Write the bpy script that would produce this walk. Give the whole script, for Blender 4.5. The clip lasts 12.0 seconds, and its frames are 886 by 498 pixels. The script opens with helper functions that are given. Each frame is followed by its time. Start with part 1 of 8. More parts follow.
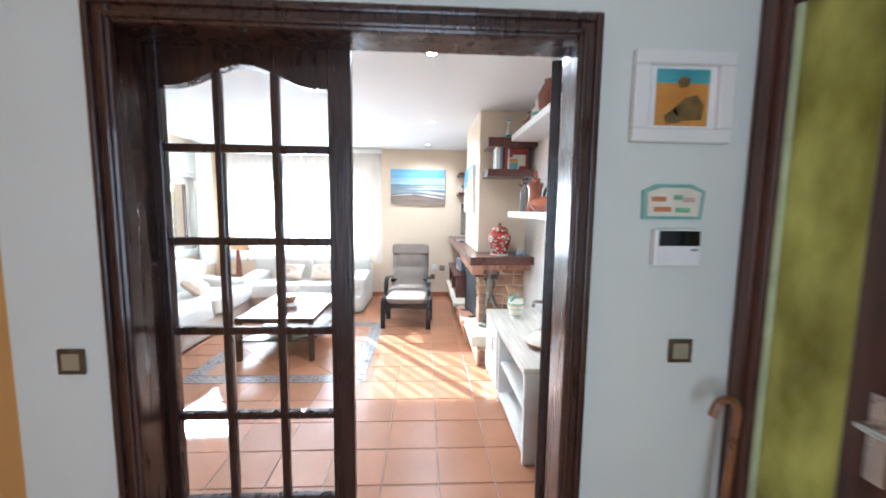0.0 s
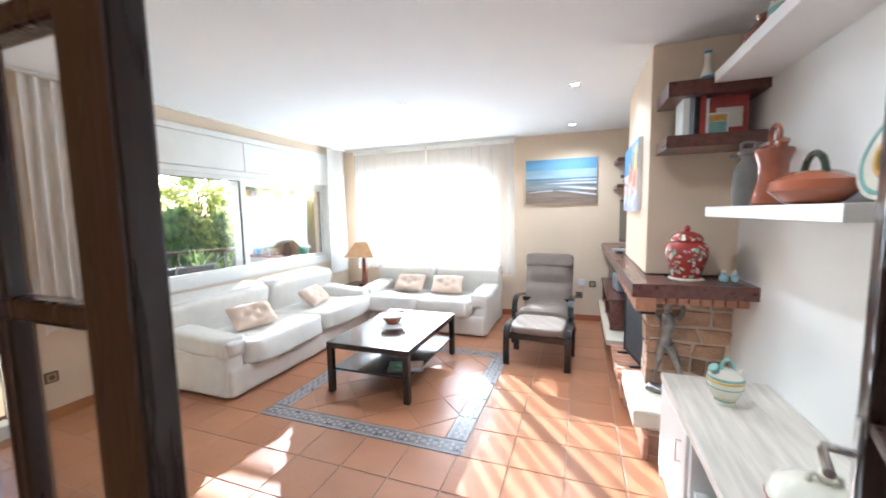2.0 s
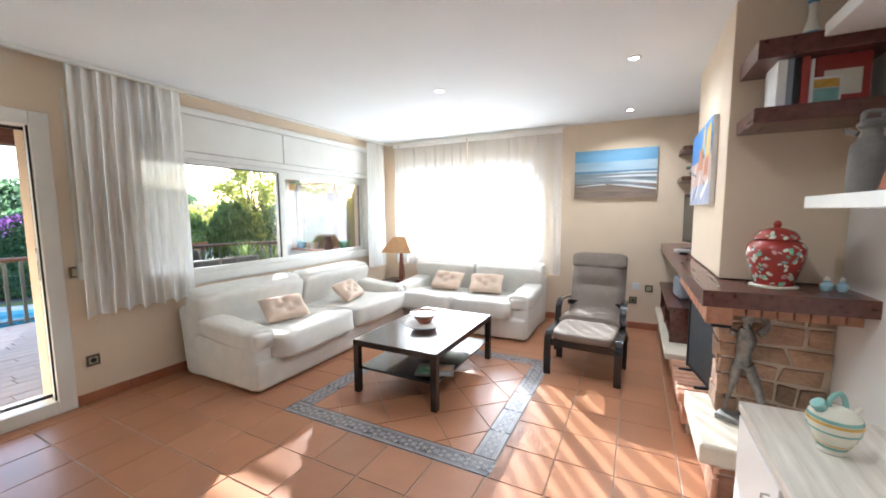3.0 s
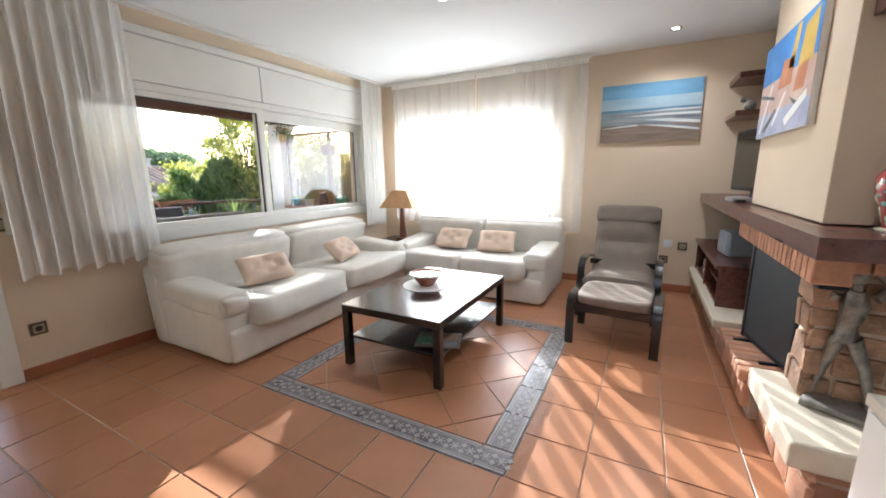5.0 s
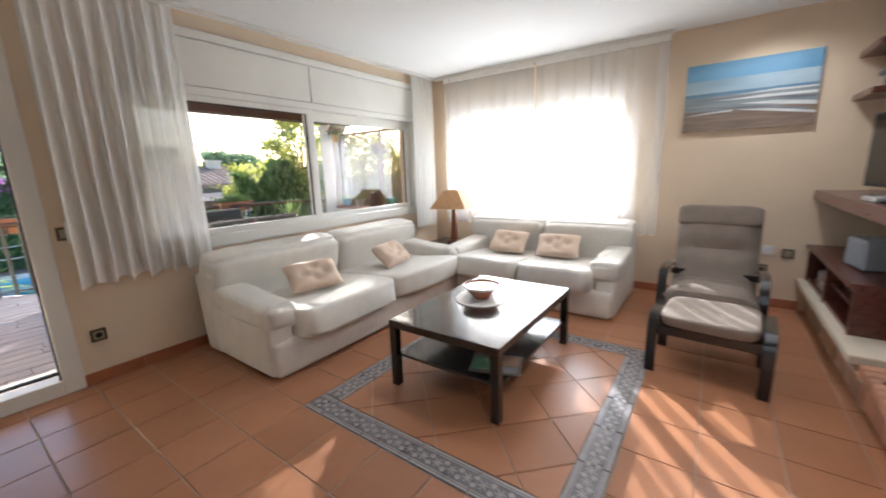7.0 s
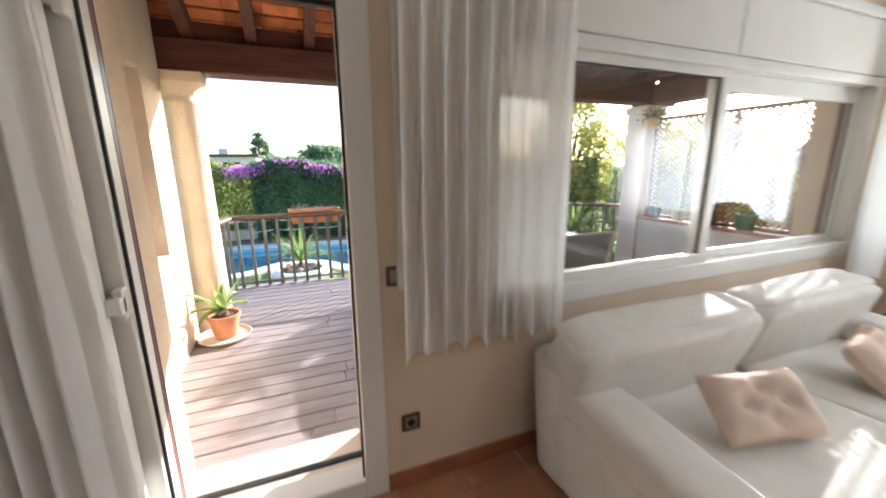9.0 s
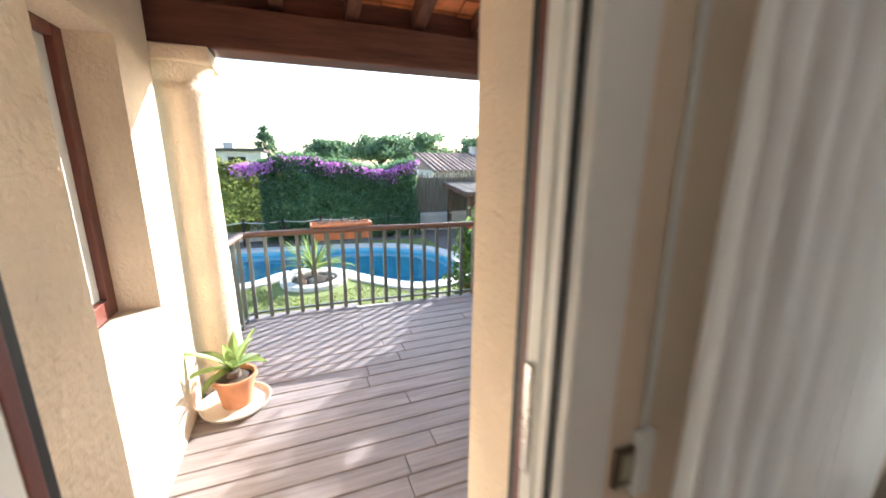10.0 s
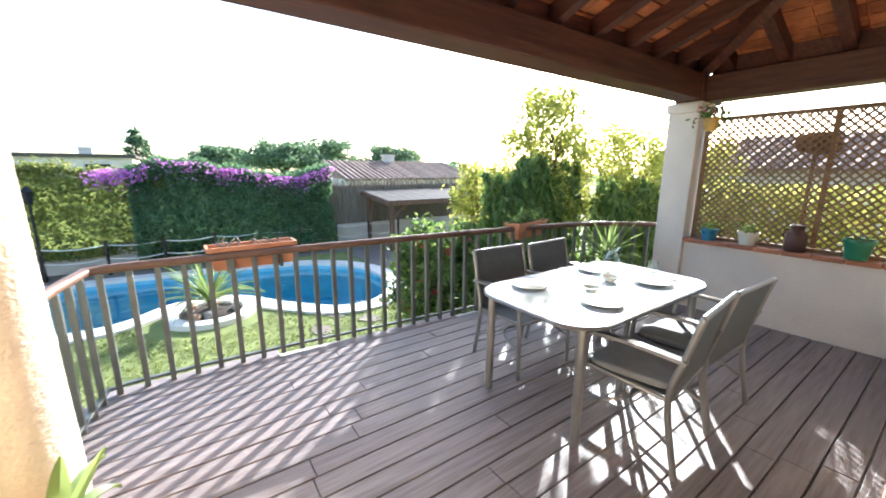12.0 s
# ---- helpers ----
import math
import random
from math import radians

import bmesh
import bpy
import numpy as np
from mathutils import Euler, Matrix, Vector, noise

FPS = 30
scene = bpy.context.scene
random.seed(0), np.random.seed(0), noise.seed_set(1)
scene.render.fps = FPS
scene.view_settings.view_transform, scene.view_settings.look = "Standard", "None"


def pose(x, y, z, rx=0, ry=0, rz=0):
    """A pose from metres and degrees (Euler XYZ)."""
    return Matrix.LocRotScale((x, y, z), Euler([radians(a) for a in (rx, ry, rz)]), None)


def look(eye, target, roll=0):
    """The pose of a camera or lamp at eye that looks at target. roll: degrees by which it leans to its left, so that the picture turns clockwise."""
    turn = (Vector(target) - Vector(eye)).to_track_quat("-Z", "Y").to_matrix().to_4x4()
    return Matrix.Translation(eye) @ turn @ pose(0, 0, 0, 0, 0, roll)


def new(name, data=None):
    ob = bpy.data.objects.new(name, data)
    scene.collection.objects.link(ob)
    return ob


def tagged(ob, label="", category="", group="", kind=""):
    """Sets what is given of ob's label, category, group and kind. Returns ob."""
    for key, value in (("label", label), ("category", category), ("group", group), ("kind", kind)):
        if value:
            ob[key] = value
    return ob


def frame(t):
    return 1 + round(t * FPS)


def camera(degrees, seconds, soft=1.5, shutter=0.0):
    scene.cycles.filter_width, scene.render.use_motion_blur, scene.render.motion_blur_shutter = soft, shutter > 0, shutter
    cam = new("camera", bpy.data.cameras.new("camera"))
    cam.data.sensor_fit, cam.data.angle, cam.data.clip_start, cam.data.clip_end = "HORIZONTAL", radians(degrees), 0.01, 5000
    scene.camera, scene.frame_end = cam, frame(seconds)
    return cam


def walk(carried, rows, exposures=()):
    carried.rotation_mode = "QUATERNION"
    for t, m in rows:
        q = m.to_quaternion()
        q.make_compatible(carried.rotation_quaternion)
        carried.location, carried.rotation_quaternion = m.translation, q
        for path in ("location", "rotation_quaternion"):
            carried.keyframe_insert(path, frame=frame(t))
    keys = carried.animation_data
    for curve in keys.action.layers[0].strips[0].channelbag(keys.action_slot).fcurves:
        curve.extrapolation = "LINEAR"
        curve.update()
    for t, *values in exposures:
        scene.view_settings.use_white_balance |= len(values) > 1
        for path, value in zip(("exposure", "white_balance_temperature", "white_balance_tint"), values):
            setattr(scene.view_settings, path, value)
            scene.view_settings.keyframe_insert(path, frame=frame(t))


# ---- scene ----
cam = camera(99.2, 12.0, 1.7, 0.5)
EXPOSURES = [(0, 3.25, 4980, 4), (1.0, 3.1, 4980, 6), (1.5, 3.0, 5020, 6), (2.5, 2.6, 5300, 6), (4.5, 2.10, 5600, 8), (5.5, 1.93, 5700, 8), (6.5, 1.86, 5750, 10), (8.3, 1.96, 5760, 10), (9.0, 1.85, 5740, 10), (9.5, 1.88, 5680, 8), (10.5, 1.95, 5650, 8), (12, 1.88, 5650, 8)]
PATH = [
    (0, (-0.043, 0.814, 1.550), (0.057, 2.802, 1.345), 0.7),
    (0.5, (0.046, 1.19, 1.540), (-0.031, 3.179, 1.339), -0.0),
    (1, (0.083, 1.526, 1.531), (-0.206, 3.494, 1.331), -0.8),
    (1.5, (0.08, 1.787, 1.523), (-0.397, 3.72, 1.330), -0.8),
    (2, (0.111, 1.964, 1.537), (-0.572, 3.834, 1.346), -1.0),
    (2.5, (0.129, 2.108, 1.518), (-0.711, 3.914, 1.339), -0.9),
    (2.7, (0.124, 2.159, 1.508), (-0.762, 3.943, 1.332), -0.8),
    (4.5, (-0.11, 2.607, 1.335), (-1.028, 4.345, 0.967), -0.6),
    (5, (-0.134, 2.71, 1.323), (-1.054, 4.442, 0.934), -0.7),
    (5.5, (-0.15, 2.819, 1.315), (-1.074, 4.545, 0.909), -0.7),
    (6, (-0.165, 2.881, 1.315), (-1.095, 4.602, 0.898), -0.8),
    (6.5, (-0.189, 2.888, 1.348), (-1.167, 4.583, 0.934), -1.0),
    (6.7, (-0.215, 2.908, 1.355), (-1.249, 4.57, 0.947), -1.4),
    (8.3, (-1.472, 3.167, 1.44), (-3.124, 4.204, 0.995), -0.9),
    (8.5, (-1.674, 3.162, 1.467), (-3.386, 4.096, 1.022), -0.4),
    (9, (-2.198, 3.118, 1.497), (-4.009, 3.846, 1.059), -0.5),
    (9.5, (-2.795, 3.054, 1.577), (-4.612, 3.755, 1.122), 0.2),
    (10, (-3.241, 2.939, 1.61), (-5.052, 3.654, 1.152), 0.3),
    (10.5, (-3.553, 2.858, 1.589), (-5.355, 3.606, 1.15), 0.4),
    (11, (-3.818, 2.852, 1.518), (-5.57, 3.72, 1.096), 0.4),
    (11.5, (-4.01, 2.909, 1.524), (-5.688, 3.915, 1.109), 0.3),
    (12, (-4.161, 2.95, 1.517), (-5.762, 4.075, 1.107), 0.2),
]
walk(cam, [(t, look(eye, target, roll)) for t, eye, target, roll in PATH], EXPOSURES)

# ---- daylight ----
SUN_TO = Vector((-0.580, 0.815, 0.0)).normalized()
SUN_EL = 22.0
world = bpy.data.worlds.new("daylight")
scene.world = world
world.use_nodes = True
wt = world.node_tree
sky = wt.nodes.new("ShaderNodeTexSky")
sky.sky_type = "NISHITA"
sky.sun_disc = False
sky.sun_elevation = radians(SUN_EL)
sky.sun_rotation = math.atan2(SUN_TO.x, SUN_TO.y)
sky.air_density, sky.dust_density, sky.ozone_density = 1.0, 2.0, 1.0
back = wt.nodes["Background"]
back.inputs["Strength"].default_value = 0.15
wt.links.new(sky.outputs[0], back.inputs["Color"])
sun = new("sun", bpy.data.lights.new("sun", "SUN"))
sun.data.energy, sun.data.angle, sun.data.color = 5.0, radians(0.5), (1.0, 0.95, 0.87)
sun_from = SUN_TO * math.cos(radians(SUN_EL)) + Vector((0, 0, math.sin(radians(SUN_EL))))
sun.matrix_world = look(sun_from * 40, (0, 0, 0))


def area_lamp(name, eye, target, w, h, watts, color):
    data = bpy.data.lights.new(name, "AREA")
    data.shape, data.size, data.size_y, data.energy, data.color = "RECTANGLE", w, h, watts, color
    ob = new(name, data)
    ob.matrix_world = look(eye, target)
    return ob


# sky light that enters by the curtained back window
area_lamp("sky_light_back_window", (-2.3, 7.70, 1.40), (-2.3, 0, 1.2), 2.2, 1.0, 16, (0.95, 0.98, 1.0))
# added fill lamp behind the visitor, only to brighten the hall; no opening there
area_lamp("hall_fill_lamp", (-0.1, -1.15, 1.35), (-0.1, 3, 1.3), 1.2, 1.8, 3.8, (0.97, 0.98, 1.0))

# ---- materials ----
def nodes_of(name):
    m = bpy.data.materials.new(name)
    m.use_nodes = True
    return m, m.node_tree, m.node_tree.nodes["Principled BSDF"]


def mat(name, base, rough=0.5, metal=0.0, var=0.12, scale=6.0, bump=0.0, bscale=80.0, each=0.0, coat=0.0, rvar=0.12, stretch=(1, 1, 1), tint=None, spec=0.5):
    """Two scales of colour noise, fine relief, uneven roughness; each: tone that differs from piece to piece."""
    m, t, p = nodes_of(name)
    geo = t.nodes.new("ShaderNodeNewGeometry")
    mp = t.nodes.new("ShaderNodeMapping")
    mp.inputs["Scale"].default_value = stretch
    t.links.new(geo.outputs["Position"], mp.inputs["Vector"])
    big, fine = t.nodes.new("ShaderNodeTexNoise"), t.nodes.new("ShaderNodeTexNoise")
    for n, s, d in ((big, scale, 4), (fine, bscale, 3)):
        n.inputs["Scale"].default_value, n.inputs["Detail"].default_value = s, d
        t.links.new(mp.outputs[0], n.inputs["Vector"])
    ramp = t.nodes.new("ShaderNodeValToRGB")
    lo = [c * (1 - var) for c in base]
    hi = [min(1, c * (1 + var)) for c in base]
    if tint:
        hi = list(tint)
    ramp.color_ramp.elements[0].position, ramp.color_ramp.elements[1].position = 0.3, 0.7
    ramp.color_ramp.elements[0].color, ramp.color_ramp.elements[1].color = (*lo, 1), (*hi, 1)
    mixf = t.nodes.new("ShaderNodeMath")
    mixf.operation = "MULTIPLY_ADD"
    mixf.inputs[1].default_value = 0.25
    t.links.new(fine.outputs["Fac"], mixf.inputs[0])
    sub = t.nodes.new("ShaderNodeMath")
    sub.operation = "MULTIPLY_ADD"
    sub.inputs[1].default_value, sub.inputs[2].default_value = 0.9, -0.07
    t.links.new(big.outputs["Fac"], sub.inputs[0])
    t.links.new(sub.outputs[0], mixf.inputs[2])
    t.links.new(mixf.outputs[0], ramp.inputs[0])
    out = ramp.outputs[0]
    if each < 0:
        mr = t.nodes.new("ShaderNodeMapRange")
        mr.inputs["To Min"].default_value, mr.inputs["To Max"].default_value = 1 + each, 1 - each
        hsv = t.nodes.new("ShaderNodeHueSaturation")
        t.links.new(geo.outputs["Random Per Island"], mr.inputs["Value"])
        t.links.new(mr.outputs[0], hsv.inputs["Value"])
        t.links.new(out, hsv.inputs["Color"])
        out = hsv.outputs[0]
    elif each:
        info = t.nodes.new("ShaderNodeObjectInfo")
        hsv = t.nodes.new("ShaderNodeHueSaturation")
        mr = t.nodes.new("ShaderNodeMapRange")
        mr.inputs["To Min"].default_value, mr.inputs["To Max"].default_value = 1 - each, 1 + each
        t.links.new(info.outputs["Random"], mr.inputs["Value"])
        t.links.new(mr.outputs[0], hsv.inputs["Value"])
        t.links.new(out, hsv.inputs["Color"])
        out = hsv.outputs[0]
    t.links.new(out, p.inputs["Base Color"])
    rr = t.nodes.new("ShaderNodeMapRange")
    rr.inputs["To Min"].default_value, rr.inputs["To Max"].default_value = max(0.02, rough - rvar), min(1, rough + rvar)
    t.links.new(big.outputs["Fac"], rr.inputs["Value"])
    t.links.new(rr.outputs[0], p.inputs["Roughness"])
    p.inputs["Metallic"].default_value = metal
    p.inputs["Coat Weight"].default_value = coat
    p.inputs["Specular IOR Level"].default_value = spec
    if bump:
        b = t.nodes.new("ShaderNodeBump")
        b.inputs["Strength"].default_value, b.inputs["Distance"].default_value = bump, 0.01
        t.links.new(fine.outputs["Fac"], b.inputs["Height"])
        t.links.new(b.outputs[0], p.inputs["Normal"])
    return m


def wood(name, dark, light, rough=0.35, axis="z", coat=0.2, scale=1.0, each=0.1):
    st = {"x": (1.2, 14, 14), "y": (14, 1.2, 14), "z": (14, 14, 1.2)}[axis]
    return mat(name, dark, rough, 0, 0.25, 2.2 * scale, 0.12, 9 * scale, each, coat, 0.08, st, tint=light)


def glass(name, tint=(1, 1, 1), base=0.05, rough=0.0):
    """Clear glass: light goes straight through, gloss grows towards grazing sight."""
    m, t, p = nodes_of(name)
    t.nodes.remove(p)
    tr, gl, mx = t.nodes.new("ShaderNodeBsdfTransparent"), t.nodes.new("ShaderNodeBsdfGlossy"), t.nodes.new("ShaderNodeMixShader")
    lw, pw, sc = t.nodes.new("ShaderNodeLayerWeight"), t.nodes.new("ShaderNodeMath"), t.nodes.new("ShaderNodeMath")
    tr.inputs[0].default_value = (*tint, 1)
    gl.inputs["Roughness"].default_value = rough
    pw.operation, sc.operation = "POWER", "MULTIPLY_ADD"
    pw.inputs[1].default_value = 4.0
    sc.inputs[1].default_value, sc.inputs[2].default_value = 0.8, base
    t.links.new(lw.outputs["Facing"], pw.inputs[0])
    t.links.new(pw.outputs[0], sc.inputs[0])
    t.links.new(sc.outputs[0], mx.inputs[0])
    t.links.new(tr.outputs[0], mx.inputs[1])
    t.links.new(gl.outputs[0], mx.inputs[2])
    t.links.new(mx.outputs[0], t.nodes["Material Output"].inputs["Surface"])
    return m


def sheer(name, color, clear, trans):
    """Thin woven cloth: part of the light goes straight through, part scatters through."""
    m, t, p = nodes_of(name)
    t.nodes.remove(p)
    tr, tl, df = t.nodes.new("ShaderNodeBsdfTransparent"), t.nodes.new("ShaderNodeBsdfTranslucent"), t.nodes.new("ShaderNodeBsdfDiffuse")
    m1, m2 = t.nodes.new("ShaderNodeMixShader"), t.nodes.new("ShaderNodeMixShader")
    geo, no = t.nodes.new("ShaderNodeNewGeometry"), t.nodes.new("ShaderNodeTexNoise")
    mp = t.nodes.new("ShaderNodeMapping")
    mp.inputs["Scale"].default_value = (220, 220, 6)
    rp = t.nodes.new("ShaderNodeMapRange")
    rp.inputs["To Min"].default_value, rp.inputs["To Max"].default_value = clear * 0.92, clear * 1.08
    t.links.new(geo.outputs["Position"], mp.inputs[0])
    t.links.new(mp.outputs[0], no.inputs["Vector"])
    t.links.new(no.outputs["Fac"], rp.inputs["Value"])
    for s in (tl, df):
        s.inputs["Color"].default_value = (*color, 1)
    m1.inputs[0].default_value = trans
    t.links.new(df.outputs[0], m1.inputs[1])
    t.links.new(tl.outputs[0], m1.inputs[2])
    t.links.new(rp.outputs[0], m2.inputs[0])
    t.links.new(m1.outputs[0], m2.inputs[1])
    t.links.new(tr.outputs[0], m2.inputs[2])
    t.links.new(m2.outputs[0], t.nodes["Material Output"].inputs["Surface"])
    return m


def leafy(name, base, tip, trans=0.35, scale=3.0):
    """Leaves: tone differs from leaf to leaf, and light shines through."""
    m, t, p = nodes_of(name)
    geo = t.nodes.new("ShaderNodeNewGeometry")
    ramp = t.nodes.new("ShaderNodeValToRGB")
    ramp.color_ramp.elements[0].color, ramp.color_ramp.elements[1].color = (*base, 1), (*tip, 1)
    t.links.new(geo.outputs["Random Per Island"], ramp.inputs[0])
    t.links.new(ramp.outputs[0], p.inputs["Base Color"])
    p.inputs["Roughness"].default_value = 0.5
    tl, mx = t.nodes.new("ShaderNodeBsdfTranslucent"), t.nodes.new("ShaderNodeMixShader")
    t.links.new(ramp.outputs[0], tl.inputs["Color"])
    mx.inputs[0].default_value = trans
    t.links.new(p.outputs[0], mx.inputs[1])
    t.links.new(tl.outputs[0], mx.inputs[2])
    t.links.new(mx.outputs[0], t.nodes["Material Output"].inputs["Surface"])
    return m


def hammered(name, dark, light):
    """Cast coloured glass: cells in relief, light scatters through, glossy face."""
    m, t, p = nodes_of(name)
    geo, mp, vo, no = (t.nodes.new(k) for k in ("ShaderNodeNewGeometry", "ShaderNodeMapping", "ShaderNodeTexVoronoi", "ShaderNodeTexNoise"))
    mp.inputs["Scale"].default_value = (1, 1, 0.55)
    t.links.new(geo.outputs["Position"], mp.inputs[0])
    vo.feature = "SMOOTH_F1"
    vo.inputs["Scale"].default_value = 16
    no.inputs["Scale"].default_value, no.inputs["Detail"].default_value = 5.5, 5
    t.links.new(mp.outputs[0], vo.inputs["Vector"])
    t.links.new(mp.outputs[0], no.inputs["Vector"])
    ramp = t.nodes.new("ShaderNodeValToRGB")
    ramp.color_ramp.elements[0].position, ramp.color_ramp.elements[1].position = 0.35, 0.7
    ramp.color_ramp.elements[0].color, ramp.color_ramp.elements[1].color = (*dark, 1), (*light, 1)
    t.links.new(no.outputs["Fac"], ramp.inputs[0])
    b = t.nodes.new("ShaderNodeBump")
    b.inputs["Strength"].default_value, b.inputs["Distance"].default_value = 0.5, 0.01
    t.links.new(vo.outputs["Distance"], b.inputs["Height"])
    t.links.new(b.outputs[0], p.inputs["Normal"])
    t.links.new(ramp.outputs[0], p.inputs["Base Color"])
    p.inputs["Roughness"].default_value, p.inputs["Coat Weight"].default_value = 0.25, 0.3
    tl, mx = t.nodes.new("ShaderNodeBsdfTranslucent"), t.nodes.new("ShaderNodeMixShader")
    t.links.new(ramp.outputs[0], tl.inputs["Color"])
    t.links.new(b.outputs[0], tl.inputs["Normal"])
    mx.inputs[0].default_value = 0.55
    t.links.new(p.outputs[0], mx.inputs[1])
    t.links.new(tl.outputs[0], mx.inputs[2])
    t.links.new(mx.outputs[0], t.nodes["Material Output"].inputs["Surface"])
    return m


def glow(name, color, strength):
    m, t, p = nodes_of(name)
    p.inputs["Base Color"].default_value = (*color, 1)
    p.inputs["Emission Color"].default_value = (*color, 1)
    p.inputs["Emission Strength"].default_value = strength
    return m


M_CREAM = mat("cream_wall_paint", (0.75, 0.61, 0.45), 0.75, 0, 0.04, 2.0, 0.12, 160)
M_WHITEWALL = mat("white_wall_paint", (0.80, 0.78, 0.74), 0.75, 0, 0.03, 2.0, 0.10, 160)
M_HALLWALL = mat("hall_wall_paint", (0.70, 0.722, 0.665), 0.7, 0, 0.03, 2.5, 0.12, 140)
M_ORANGE = mat("orange_wall_paint", (0.72, 0.36, 0.10), 0.7, 0, 0.05, 2.5, 0.12, 140)
M_CEIL = mat("ceiling_paint", (0.84, 0.84, 0.83), 0.8, 0, 0.02, 1.5, 0.06, 150)
M_STUCCO = mat("cream_stucco", (0.75, 0.61, 0.45), 0.85, 0, 0.08, 3.0, 0.9, 55)
M_PALESTUCCO = mat("pale_stucco", (0.80, 0.72, 0.62), 0.85, 0, 0.06, 3.0, 0.6, 60)
M_TILE = mat("terracotta_tile", (0.400, 0.182, 0.092), 0.30, 0, 0.07, 4.0, 0.02, 30, 0.09, 0.0, 0.04)
M_GROUT = mat("cement_grout", (0.42, 0.34, 0.27), 0.8, 0, 0.15, 9.0, 0.2, 120)
M_BORDER = mat("grey_blue_border_tile", (0.15, 0.14, 0.155), 0.3, 0, 0.2, 10.0, 0.05, 60, 0.06, 0.2)
M_BORDER_RELIEF = mat("pale_border_ornament", (0.38, 0.355, 0.345), 0.35, 0, 0.15, 12.0, 0.05, 60, 0.05)
M_SKIRT = mat("terracotta_skirting", (0.36, 0.13, 0.06), 0.35, 0, 0.12, 6.0, 0.03, 60, 0.08, 0.15)
# leaf wood near black: backlight is in its tone; casing wood is lighter
M_DARKWOOD = wood("backlit_dark_mahogany", (0.022, 0.010, 0.008), (0.038, 0.016, 0.012), 0.28, "z", 0.35)
M_MANTEL = wood("red_brown_wood_shelf", (0.075, 0.020, 0.014), (0.14, 0.045, 0.03), 0.3, "y", 0.3)
M_BLACKWOOD = wood("black_brown_furniture_foil", (0.010, 0.008, 0.008), (0.020, 0.016, 0.014), 0.22, "y", 0.35)
M_WHITECAB = wood("white_limed_oak", (0.70, 0.64, 0.55), (0.74, 0.685, 0.60), 0.45, "y", 0.05)
M_CABSIDE = mat("white_lacquer", (0.80, 0.79, 0.76), 0.35, 0, 0.02, 3, 0.02, 90)
M_ALU = mat("white_aluminium", (0.78, 0.76, 0.70), 0.35, 0, 0.03, 4, 0.02, 100, 0, 0.1)
M_GASKET = mat("black_rubber_gasket", (0.012, 0.012, 0.013), 0.55, 0, 0.1, 30)
M_BROWNALU = mat("brown_frame_paint", (0.13, 0.035, 0.022), 0.4, 0, 0.1, 8, 0.05, 90)
M_GLASS = glass("window_glass")
M_GREENGLASS = hammered("green_hammered_glass", (0.27, 0.215, 0.05), (0.62, 0.52, 0.19))
M_GREENPALE = mat("pale_green_bead", (0.46, 0.52, 0.30), 0.4, 0, 0.15, 10, 0.05, 60)
M_CASINGWOOD = wood("red_brown_casing_wood", (0.034, 0.014, 0.010), (0.058, 0.024, 0.016), 0.28, "z", 0.4, 0.7)
M_BROWNWOOD = wood("red_brown_mahogany", (0.060, 0.022, 0.014), (0.105, 0.040, 0.024), 0.32, "z", 0.3)
M_SHEER = sheer("sheer_white_curtain", (0.95, 0.945, 0.93), 0.64, 0.55)
M_SHEER2 = sheer("pleated_cream_curtain", (0.95, 0.935, 0.905), 0.04, 0.45)
M_SOFA = mat("ivory_woven_fabric", (0.755, 0.72, 0.655), 0.9, 0, 0.05, 9, 0.35, 260, 0, 0, 0.05, spec=0.2)
M_CUSHION = mat("blush_cotton", (0.72, 0.56, 0.44), 0.9, 0, 0.06, 9, 0.3, 220, 0, 0, 0.05, spec=0.2)
M_TAUPE = mat("taupe_seat_fabric", (0.24, 0.195, 0.16), 0.9, 0, 0.08, 9, 0.3, 200, 0, 0, 0.05, spec=0.2)
M_CHROME = mat("brushed_chrome", (0.62, 0.61, 0.59), 0.25, 1.0, 0.05, 12)
M_BLACK = mat("black_plastic", (0.012, 0.012, 0.013), 0.3, 0, 0.1, 12)
M_SCREEN = mat("black_screen", (0.006, 0.007, 0.008), 0.08, 0, 0.05, 6, coat=0.5)
M_GREYPLASTIC = mat("grey_plastic", (0.30, 0.33, 0.38), 0.4, 0.2, 0.08, 12)
M_SILVER = mat("silver_plastic", (0.45, 0.45, 0.46), 0.35, 0.5, 0.06, 12)
M_WHITEPLASTIC = mat("white_plastic", (0.80, 0.80, 0.79), 0.4, 0, 0.03, 12)
M_BRONZEPLATE = mat("bronze_switch_plate", (0.13, 0.095, 0.06), 0.35, 0.6, 0.1, 15)
M_SWITCH = mat("khaki_switch_key", (0.36, 0.33, 0.22), 0.4, 0.2, 0.06, 20)
M_BRICK = mat("orange_brick", (0.50, 0.26, 0.16), 0.85, 0, 0.2, 14, 0.5, 90, 0.22)
M_STONE = mat("rust_brown_stone", (0.38, 0.235, 0.15), 0.8, 0, 0.35, 9, 0.8, 45, 0.3)
M_MORTAR = mat("pale_mortar", (0.62, 0.50, 0.38), 0.9, 0, 0.12, 14, 0.6, 90)
M_SLAB = mat("ivory_limestone_slab", (0.60, 0.53, 0.42), 0.55, 0, 0.08, 6, 0.25, 60)
M_FIREBOX = mat("black_firebrick", (0.02, 0.018, 0.016), 0.9, 0, 0.3, 12, 0.4, 60)
M_IRON = mat("black_iron", (0.025, 0.026, 0.030), 0.45, 0.7, 0.15, 14)
